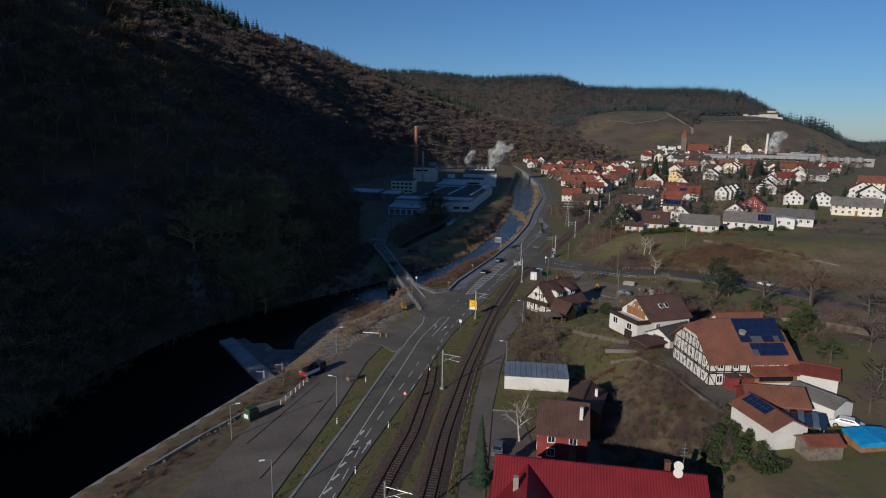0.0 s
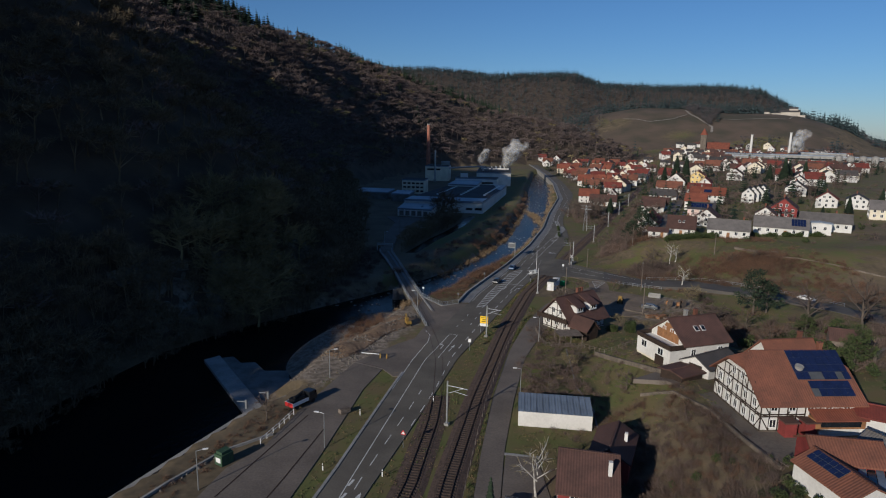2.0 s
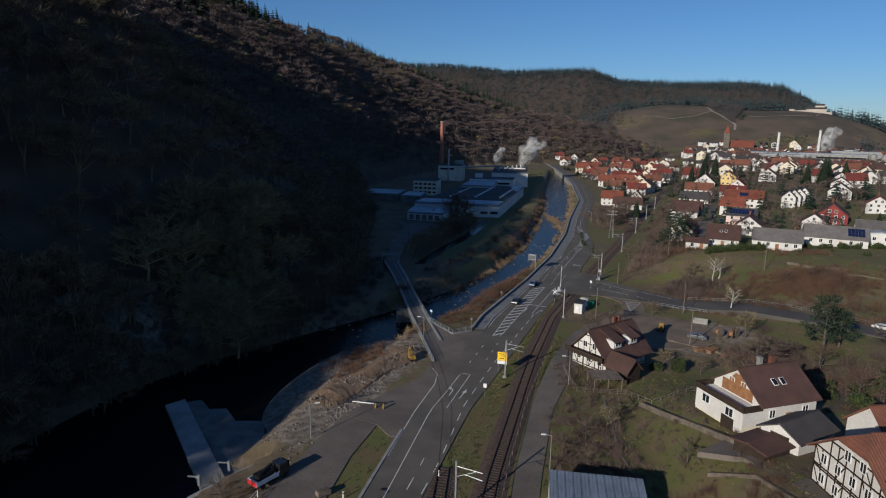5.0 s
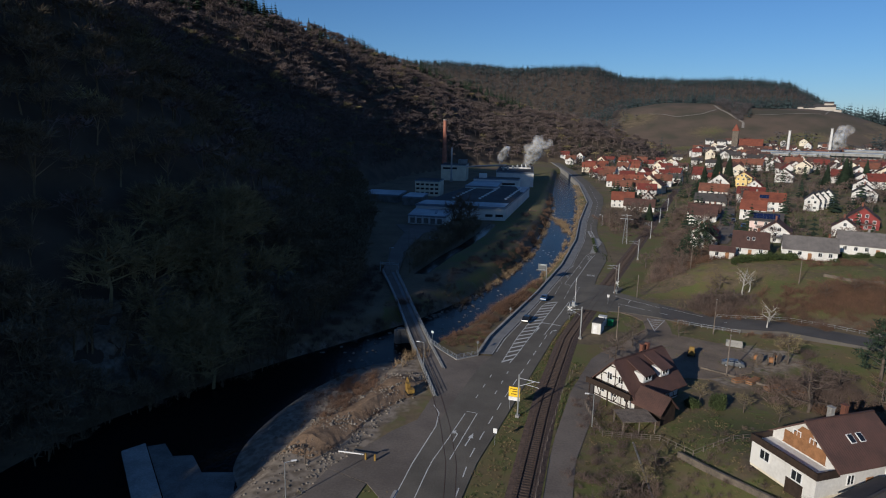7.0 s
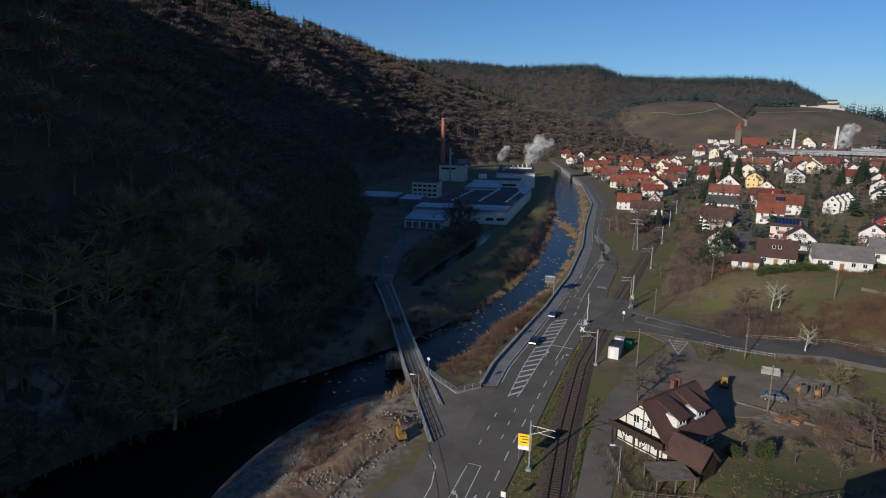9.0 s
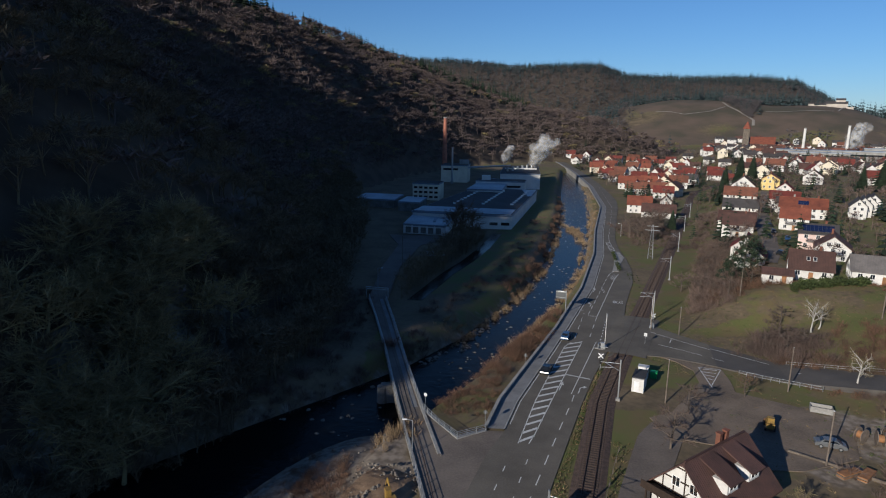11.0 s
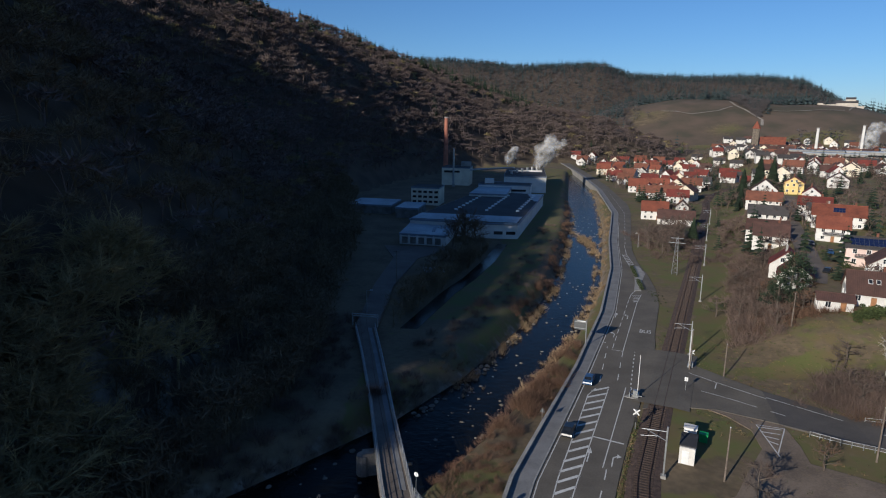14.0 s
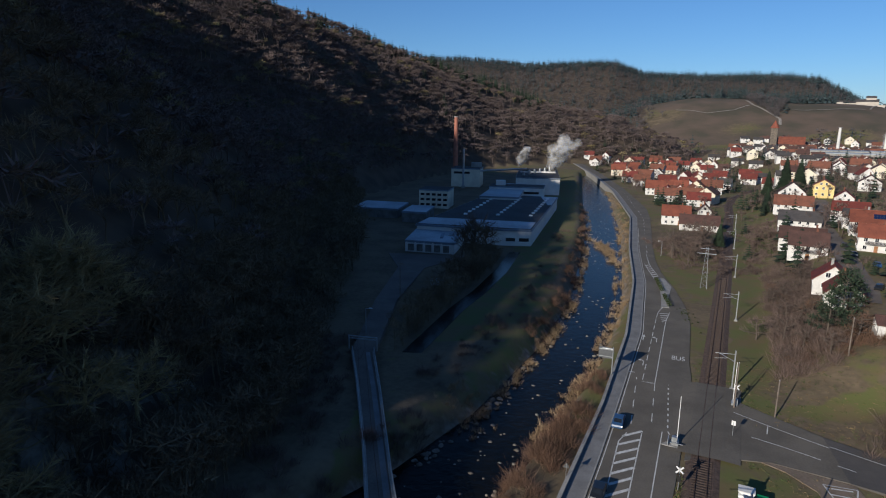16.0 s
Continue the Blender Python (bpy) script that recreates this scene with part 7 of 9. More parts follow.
def small_sign(x, y, label, shape, rz=-15, h=2.3, z=-0.05, rim=None):
    rim = rim or SIGN_RED
    s = empty("road_sign", pose(x, y, z, 0, 0, rz), label, "road sign", "small signs")
    part("post", Geo().cyl((0, 0.04, -0.2), (0, 0.04, h + 0.3), 0.035, 0.035, 6), GALV, s)
    if shape == "tri":
        b = part("plate", Geo().add([(-0.45, 0, h - 0.3), (0.45, 0, h - 0.3), (0, 0, h + 0.5), (-0.45, 0.03, h - 0.3), (0.45, 0.03, h - 0.3), (0, 0.03, h + 0.5)], [(0, 1, 2), (5, 4, 3), (0, 3, 4, 1), (1, 4, 5, 2), (2, 5, 3, 0)]), rim, s)
        part("face", Geo().add([(-0.28, -0.012, h - 0.2), (0.28, -0.012, h - 0.2), (0, -0.012, h + 0.3)], [(0, 1, 2)]), FRAME, b)
    elif shape == "round":
        b = part("plate", Geo().cyl((0, 0, h), (0, 0.03, h), 0.34, 0.34, 16), rim, s)
        part("face", Geo().cyl((0, -0.012, h), (0, 0, h), 0.24, 0.24, 16), FRAME, b)
    else:
        part("plate", Geo().box((0, 0, h), (0.6, 0.04, 0.75)), FRAME, s)


small_sign(-6.4, 101.5, "red-edged triangular warning sign on a post", "tri")
small_sign(4.0, 143.2, "white plate sign on a post in the verge", "box")
small_sign(-8.9, 186.6, "round white mirror sign beside the railing", "round", 150, rim=FRAME)
small_sign(1.2, 181.2, "small round sign at the wall end", "round", 160, rim=SIGN_GREY)
small_sign(9.3, 206.5, "triangular sign on the river wall", "tri", 160, rim=SIGN_GREY)
small_sign(36.7, 221.5, "grey-backed sign on a post by the crossing", "box", 150)
for x, y in ((-17, 94.5), (-14.6, 111.5), (-8.5, 93.5), (-2.6, 117.5), (-11.8, 80)):
    p = empty("marker_post", pose(x, y, -0.12), "white plastic roadside marker post with black band", "marker post", "marker posts")
    part("post", Geo().prism([(-0.07, -0.05), (0.07, -0.05), (0, 0.07)], 0, 1.05), FRAME, p)
    part("band", Geo().prism([(-0.08, -0.06), (0.08, -0.06), (0, 0.08)], 0.72, 0.88), BLACK, p)


def crossing():
    b = empty("crossing_barrier", pose(26.8, 217.8, 0, 0, 0, -20), "raised white level crossing barrier with its drive", "barrier", "crossing barriers")
    part("island", Geo().prism([(-1.9, -0.6), (1.8, -1.2), (0.4, 2.6)], -0.1, 0.13), KERB, b)
    part("cabinet", Geo().box((0, 0, 0.75), (0.8, 0.7, 1.3)), GALV, b)
    part("pole", Geo().cyl((0.35, 0, 0.9), (0.35, 0, 8.0), 0.07, 0.045, 8), FRAME, b)
    part("counterweight", Geo().box((0.35, 0, 0.5), (0.5, 1.6, 0.35)), GALV, b)
    part("guard", Geo().box((-0.9, -0.2, 0.7), (0.12, 1.4, 0.9)).box((0.3, -0.8, 0.7), (1.8, 0.12, 0.12)), GALV, b)
    for x, y, rz in ((24.0, 206.0, -15), (41.6, 233.6, 160)):
        s = empty("crossing_signal", pose(x, y, -0.05, 0, 0, rz), "black and white level crossing signal with cross", "crossing signal", "crossing signals")
        part("post", Geo().cyl((0, 0, 0), (0, 0, 3.4), 0.07, 0.07, 8), GALV, s)
        part("board", Geo().box((0, -0.08, 1.7), (0.5, 0.06, 0.9)), BLACK, s)
        for a in (45, -45):
            part("cross_arm", Geo().box((0, 0, 0), (1.3, 0.05, 0.2)), FRAME, s).matrix_basis = pose(0, -0.1, 3.0, 0, a, 0)
        part("lamp", Geo().cyl((0, -0.1, 2.4), (0, -0.2, 2.4), 0.14, 0.14, 10), BLACK, s)
    b2 = empty("crossing_barrier", pose(41.2, 232.6, -0.05, 0, 0, 160), "raised white level crossing barrier with its drive", "barrier", "crossing barriers")
    part("cabinet", Geo().box((0, 0, 0.65), (0.8, 0.7, 1.3)), GALV, b2)
    part("pole", Geo().cyl((0.35, 0, 0.9), (0.35, 0, 8.0), 0.07, 0.045, 8), FRAME, b2)
    part("counterweight", Geo().box((0.35, 0, 0.5), (0.5, 1.4, 0.35)), GALV, b2)


crossing()


# ---------------------------------------------------------------- kiosk, islands, cars, clutter
def kiosk():
    k = empty("relay_hut", pose(29.7, 198.4, -0.12, 0, 0, -22), "white relay hut with grey flat roof", "hut")
    part("wall", Geo().box((0, 0, 1.25), (2.1, 4.4, 2.6)), WHITE, k)
    part("roof", Geo().box((0, 0.2, 2.65), (2.3, 4.3, 0.16)), FLAT_DARK, k)
    part("door", Geo().box((-0.2, -2.22, 1.05), (0.9, 0.06, 2.0)), FRAME, k)
    k = empty("relay_cabinet", pose(31.8, 203.8, -0.12, 0, 0, -22), "small white equipment cabinet", "cabinet")
    part("body", Geo().box((0, 0, 1.0), (1.8, 1.4, 2.1)), FRAME, k)
    part("lid", Geo().box((0, 0, 2.1), (2.0, 1.6, 0.12)), WHITE, k)
    k = empty("bin", pose(33.7, 203.4, -0.12, 0, 0, -22), "bright green plastic bin", "bin")
    part("body", Geo().box((0, 0, 0.6), (1.2, 1.1, 1.2)), GREEN, k)
    part("lid", Geo().box((0, 0, 1.25), (1.3, 1.2, 0.14)), GREEN, k)


GREEN = mat("green_plastic", (0.03, 0.3, 0.08), (0.02, 0.22, 0.06), 1.0, 0.5)
BLUE = mat("blue_sheet", (0.04, 0.3, 0.6), (0.025, 0.2, 0.44), 1.0, 0.45, 0.2)
CAR = {k: mat("car_paint_" + k, c, tuple(v * 0.85 for v in c), 0.8, 0.28, 0.0, spec=0.6) for k, c in (("black", (0.015, 0.017, 0.02)), ("blue", (0.03, 0.07, 0.16)), ("white", (0.7, 0.7, 0.7)), ("grey", (0.12, 0.125, 0.13)), ("red", (0.35, 0.02, 0.02)))}
EXC = mat("machine_yellow", (0.3, 0.19, 0.04), (0.16, 0.1, 0.03), 1.0, 0.5)
kiosk()


def car_mesh(colour):
    """A hatchback by cross sections, built once for each colour."""
    r = empty("car", pose(0, 0, -300), colour + " parked car", "car", "cars")
    prof = [(-2.1, 0.35), (-2.15, 0.75), (-1.95, 0.95), (-1.5, 1.0), (-0.95, 1.42), (0.75, 1.46), (1.55, 1.05), (2.05, 0.85), (2.15, 0.6), (2.1, 0.35)]
    g = Geo()
    n = len(prof)
    vs = []
    for y, k in ((-0.85, 0), (-0.72, 1), (0.72, 1), (0.85, 0)):
        for x, z in prof:
            vs.append((x * (1 if not k else 0.995), y * (0.82 if z > 1.1 else 1), z if k else min(z, 0.98 if z < 1.1 else z - 0.02)))
    fs = [(r0 * n + i, r0 * n + i + 1, (r0 + 1) * n + i + 1, (r0 + 1) * n + i) for r0 in range(3) for i in range(n - 1)]
    fs += [tuple(range(n)), tuple(range(4 * n - 1, 3 * n - 1, -1))]
    fs += [(r0 * n, (r0 + 1) * n, (r0 + 1) * n + n - 1, r0 * n + n - 1) for r0 in range(3)]
    g.add(vs, fs)
    part("body", g, CAR[colour], r)
    for x0, z0, x1, z1 in ((-1.42, 1.06, -1.0, 1.38), (1.48, 1.1, 0.82, 1.42)):
        d = 0.02 if x0 > 0 else -0.02
        part("windscreen", Geo().add([(x0 + d, -0.62, z0 + 0.02), (x0 + d, 0.62, z0 + 0.02), (x1 + d, 0.58, z1 + 0.02), (x1 + d, -0.58, z1 + 0.02)], [(0, 1, 2, 3)]), GLASS, r)
    for s in (-1, 1):
        part("side_window", Geo().add([(-1.2, s * 0.84, 1.0), (1.25, s * 0.84, 1.0), (0.7, s * 0.725, 1.38), (-0.9, s * 0.725, 1.38)], [(0, 1, 2, 3)]), GLASS, r)
        for x in (-1.3, 1.3):
            w = part("wheel", Geo().cyl((x, s * 0.68, 0.32), (x, s * 0.88, 0.32), 0.32, 0.32, 12), BLACK, r)
            part("rim", Geo().cyl((x, s * 0.87, 0.32), (x, s * 0.895, 0.32), 0.19, 0.19, 8), GALV, w)
    return r


CARS = {k: car_mesh(k) for k in CAR}
USED = set()


def car(colour, x, y, rz, z=None, label=""):
    z = (ground_at(x, y) if z is None else z) + 0.02
    m = pose(x, y, z, 0, 0, rz)
    if colour in USED:
        c = copy_thing(CARS[colour], m)
    else:
        c = CARS[colour]
        c.matrix_basis = m
        USED.add(colour)
    return tagged(c, label)


car("black", 13.2, 203.6, 251, 0, "black hatchback on the main road")
car("blue", 19.6, 223.4, 251, 0, "dark blue car on the main road")
car("white", 57.9, 83.6, -35, 6.5, "white car parked beside the farm garage")
car("grey", 110.3, 325.1, 66, None, "grey car parked in the street")
car("blue", 108.0, 309.4, 66, None, "blue car parked in the street")
car("white", 112.8, 308.5, -20, None, "white car parked beside a house")
car("black", 93.8, 284, 50, None, "black car parked in the street")
car("black", 116.3, 341.4, 66, None, "black car parked in the street")
car("grey", 145.3, 414.8, 66, None, "grey car parked in the street")
car("red", 127, 352, 66, None, "red car parked in the street")
car("grey", 53.5, 179.2, -20, -0.02, "grey car parked in the yard")
car("grey", 8.6, 86.5, 80, -0.03, "dark car parked beside the lane")
car("white", 97, 182.5, -55, 2.6, "white car on the side road")


def build_clutter():
    # town street
    pts = [(84, 272), (92, 287), (97, 300), (105, 318), (113.5, 339.7), (128, 376), (145, 414), (158, 438), (168, 462)]
    zs = [max(ground_at(x, y), ground_at(x + 3, y - 1), ground_at(x - 3, y + 1)) + 0.12 for x, y in pts]
    Geo().strip([(x - 2.8, y + 1.2) for x, y in pts], [(x + 2.8, y - 1.2) for x, y in pts], zs, 1.0).obj("street", ASPHALT_OLD, label="grey residential street between the houses", category="street", kind="structure")
    # traffic island with hedges
    isl = [(45, 290.5), (47, 290), (49.5, 300), (53.6, 312), (54, 322), (52.3, 322.5), (50, 312), (47.5, 300)]
    Geo().prism([(x - 1.2, y) for x, y in isl], -0.1, 0.12).obj("traffic_island", KERB, label="kerbed traffic island in the road", category="traffic island", kind="structure")
    # truck, cart, container in the lot
    t = empty("flatbed_truck", pose(-25.2, 114.6, -0.01, 0, 0, 57), "small dark pick-up truck with white and red bed", "truck")
    part("bed", Geo().box((-1.1, 0, 0.85), (3.6, 2.0, 0.2)).box((-2.85, 0, 1.15), (0.08, 2.0, 0.5)).box((-1.1, 0.98, 1.15), (3.6, 0.06, 0.45)).box((-1.1, -0.98, 1.15), (3.6, 0.06, 0.45)), CAR["white"], t)
    part("tail_board", Geo().box((-2.92, 0, 1.0), (0.06, 1.9, 0.7)), SIGN_RED, t)
    part("cab", Geo().prism([(0.9, -0.95), (2.6, -0.9), (2.6, 0.9), (0.9, 0.95)], 0.5, 1.5).prism([(0.95, -0.85), (2.3, -0.8), (2.3, 0.8), (0.95, 0.85)], 1.5, 2.1), CAR["black"], t)
    part("windscreen", Geo().box((2.62, 0, 1.6), (0.05, 1.6, 0.7)), GLASS, t)
    part("load", Geo().box((-1.0, 0.1, 1.35), (2.4, 1.3, 0.8)).cyl((-2, -0.3, 1.9), (0.5, 0.4, 2.0), 0.25, 0.25, 8), BLACK, t)
    for x in (-1.9, 1.8):
        for s in (-1, 1):
            part("wheel", Geo().cyl((x, s * 0.72, 0.4), (x, s * 0.95, 0.4), 0.4, 0.4, 12), BLACK, t)
    t = empty("planter", pose(-17.3, 111.9, -0.02, 0, 0, 40), "wooden planter cart with dead flowers", "planter")
    part("box", Geo().box((0, 0, 0.45), (1.8, 1.0, 0.6)), GREY_WOOD, t)
    part("soil", Geo().box((0, 0, 0.78), (1.6, 0.8, 0.12)), BARK, t)
    t = empty("container", pose(-31.4, 95.6, -0.2, 0, 0, 60), "dark green recycling container with white label", "container")
    part("body", Geo().prism([(-1.0, -0.8), (1.0, -0.8), (1.0, 0.8), (-1.0, 0.8)], 0.1, 1.7), DARK_GREEN, t)
    part("lid", Geo().prism([(-0.8, -0.6), (0.8, -0.6), (0.8, 0.6), (-0.8, 0.6)], 1.7, 2.1), DARK_GREEN, t)
    part("plate", Geo().box((-1.02, 0, 0.9), (0.04, 1.0, 0.7)), FRAME, t)
    railing([(-27.9, 100.8), (-26.6, 106), (-25.6, 110.8)], 1.0, "railing", "white painted tube railing beside the lot", FRAME, 1.6, z=-0.05, bars=2)
    b = empty("lot_barrier", pose(-15.2, 137.0, -0.02, 0, 0, -8), "white barrier arm between yellow posts", "barrier")
    part("arm", Geo().box((-1.6, 0, 0.95), (3.8, 0.1, 0.16)), FRAME, b)
    for x in (0.5, 1.9):
        part("post", Geo().box((x, 0.3, 0.5), (0.25, 0.25, 1.0)), EXC, b)
    # excavator on the bank
    e = empty("excavator", pose(-10.9, 159.6, ground_at(-10.9, 159.6), 0, 0, 115) @ Matrix.Diagonal((0.8, 0.8, 0.8, 1)), "small yellow excavator working on the bank", "excavator")
    for s in (-0.75, 0.75):
        part("crawler", Geo().box((0, s, 0.35), (2.4, 0.4, 0.7)), BLACK, e)
    part("house", Geo().box((-0.3, 0, 1.15), (1.9, 1.5, 0.9)), EXC, e)
    c = part("cab", Geo().box((0.3, 0.3, 2.0), (1.1, 0.85, 1.3)), EXC, e)
    part("window", Geo().box((0.87, 0.3, 2.05), (0.04, 0.7, 0.9)), GLASS, c)
    part("boom", Geo().cyl((0.7, -0.3, 1.4), (2.6, -0.3, 3.0), 0.18, 0.14, 6).cyl((2.6, -0.3, 3.0), (3.6, -0.3, 1.2), 0.13, 0.1, 6), EXC, e)
    part("bucket", Geo().box((3.6, -0.3, 0.9), (0.6, 0.8, 0.6)), BLACK, e)
    # lane fence: low posts with a rail, on the bank between track and lane
    ys = list(range(70, 176, 3))
    railing([(float(MAIN_X(y)) * 0.35 + float(PATH_L(y)) * 0.65, y) for y in ys], 0.9, "lane_fence", "low post and wire fence beside the railway", GREY_WOOD, 3.0, z=-0.12, bars=1)
    # blue tarpaulin heap
    t = empty("tarpaulin_stack", pose(58.2, 78.9, 6.4, 0, 0, 6), "firewood stack under a bright blue tarpaulin", "tarpaulin")
    part("tarpaulin", Geo().add([(-3, -1.8, 0.6), (3, -1.8, 0.7), (3, 1.8, 1.2), (-3, 1.8, 1.3), (-3, -1.8, 1.1), (0, -1.7, 1.35), (3, -1.8, 1.05), (3, 1.8, 1.6), (0, 1.8, 1.85), (-3, 1.8, 1.6)],
                                [(0, 1, 6, 5, 4), (4, 5, 8, 9), (5, 6, 7, 8), (1, 2, 7, 6), (2, 3, 9, 8, 7), (3, 0, 4, 9)]), BLUE, t)
    part("wood_pile", Geo().box((0, 0, 0.4), (5.6, 3.2, 1.2)), WOOD, t)
    # timber yard beside the lane house
    rng = random.Random(4)
    for i in range(5):
        x, y = 52 + i * 2.2, 172 - i * 1.6 + rng.uniform(-1, 1)
        s = empty("plank_stack", pose(x, y, ground_at(x, y), 0, 0, 35 + rng.uniform(-12, 12)), "stack of orange-brown sawn planks", "planks", "plank stacks")
        for k in range(4):
            part("plank", Geo().box((rng.uniform(-0.2, 0.2), 0, 0.12 + k * 0.2), (3.6, 1.2, 0.16)), WOOD if k % 2 else GREY_WOOD, s)
    for x, y, rz in ((59.4, 181.6, 30), (61.6, 180.6, 70), (63.2, 181.6, 40)):
        s = empty("cable_reel", pose(x, y, ground_at(x, y) + 0.05, 0, 0, rz), "large weathered wooden cable reel on edge", "cable reel", "cable reels")
        part("flange", Geo().cyl((0, -0.55, 1.15), (0, -0.45, 1.15), 1.15, 1.15, 18), GREY_WOOD, s)
        part("flange", Geo().cyl((0, 0.45, 1.15), (0, 0.55, 1.15), 1.15, 1.15, 18), GREY_WOOD, s)
        part("core", Geo().cyl((0, -0.45, 1.15), (0, 0.45, 1.15), 0.6, 0.6, 14), WOOD, s)
    for x, y, rz in ((58.6, 191.4, -22),):
        s = empty("skip", pose(x, y, ground_at(x, y) + 0.02, 0, 0, rz), "open pale grey steel skip", "skip", "skips")
        g = Geo()
        for cx, cy, sx, sy in ((0, -0.85, 3.4, 0.08), (0, 0.85, 3.4, 0.08), (-1.66, 0, 0.08, 1.62), (1.66, 0, 0.08, 1.62)):
            g.box((cx, cy, 0.65), (sx, sy, 1.0))
        part("side", g, CONCRETE, s)
        part("floor", Geo().box((0, 0, 0.2), (3.3, 1.6, 0.1)), BARK, s)
    s = empty("loader", pose(46.9, 184.4, -0.02, 0, 0, 70), "small orange wheel loader in the yard", "loader")
    part("body", Geo().box((0, 0, 0.9), (2.4, 1.2, 0.9)).box((-0.4, 0, 1.7), (0.9, 1.0, 0.9)), EXC, s)
    part("bucket", Geo().box((1.7, 0, 0.5), (0.6, 1.5, 0.6)), WOOD, s)
    for x in (-0.8, 0.9):
        for q in (-0.65, 0.65):
            part("wheel", Geo().cyl((x, q - 0.12, 0.45), (x, q + 0.12, 0.45), 0.45, 0.45, 12), BLACK, s)
    # guard rail above the yard
    railing([(50.6, 205.6), (54, 203.4), (58, 201.6), (63, 199.2)], 1.0, "guard_rail", "galvanised steel guard rail of the side road", GALV, 1.6, z=0.2, bars=2)
    railing([(x, y, ground_at(x, y)) for x, y in ((62, 211), (70, 207.4), (77, 204.4), (84, 198.6), (91, 191.6), (97, 184.8), (103.5, 176))], 0.9, "guard_rail", "galvanised guard rail along the side road", GALV, 2.5, bars=2)
    # low walls on the terraces
    def wall(pts, h, t, material, label, name="garden_wall"):
        for i, (a, b) in enumerate(zip(pts, pts[1:])):
            za, zb = ground_at(*a), ground_at(*b)
            dx, dy = b[0] - a[0], b[1] - a[1]
            q = math.hypot(dx, dy)
            nx, ny = -dy / q * t / 2, dx / q * t / 2
            vs = [(p[0] + s * nx, p[1] + s * ny, z + k) for p, z in ((a, za), (b, zb)) for s in (-1, 1) for k in (-1.2, h)]
            Geo().add(vs, [(1, 5, 7, 3), (0, 1, 3, 2), (4, 6, 7, 5), (0, 4, 5, 1), (2, 3, 7, 6), (0, 2, 6, 4)]).obj(name, material, label=label, category="wall", kind="structure")

    wall([(30.8, 141.5), (33.5, 134), (36.5, 126), (38.5, 120)], 0.8, 0.4, SANDSTONE, "grey sandstone terrace wall below the house")
    wall([(33.2, 116.5), (37, 112), (39.6, 104), (40.6, 96), (42.2, 88)], 0.5, 0.35, SANDSTONE, "sandstone wall edging the farm drive")
    wall([(79, 127), (83.5, 131), (88, 123.5)], 1.4, 0.5, SANDSTONE, "dry stone wall round the meadow")
    wall([(95, 221), (104, 219), (112, 216.5), (121, 211), (132, 203)], 0.3, 0.3, SANDSTONE, "low wall along the slope path")
    wall([(97, 229), (100, 224), (104, 221.5), (108, 221)], 0.8, 0.4, SANDSTONE, "stepped sandstone garden wall")
    wall([(24.4, 108.5), (25.2, 116), (24.0, 126), (24.8, 136), (25.4, 146)], 0.15, 0.25, DARK_CONCRETE, "low garden edging wall")
    wall([(8.8, 100.6), (14, 99.8)], 0.1, 0.6, CONCRETE, "pale concrete strip across the forecourt")
    railing([(x, y, ground_at(x, y)) for x, y in ((20, 158), (20.5, 152), (21, 147.5), (25.4, 147), (29.6, 146.5))], 1.0, "garden_fence", "weathered wooden garden fence", GREY_WOOD, 1.3, bars=3)
    railing([(x, y, ground_at(x, y)) for x, y in ((29.6, 146.5), (32.5, 140.5), (39, 143), (46, 146), (52, 149))], 1.0, "garden_fence", "thin wire and post garden fence", GREY_WOOD, 1.8, bars=2)
    wall([(46.5, 177.5), (52.5, 173.0), (58.5, 167.4), (63.5, 163)], 0.4, 0.3, SANDSTONE, "sandstone wall beside the timber yard")


DARK_GREEN = mat("dark_green_paint", (0.05, 0.09, 0.05), (0.03, 0.06, 0.035), 1.0, 0.6)
build_clutter()


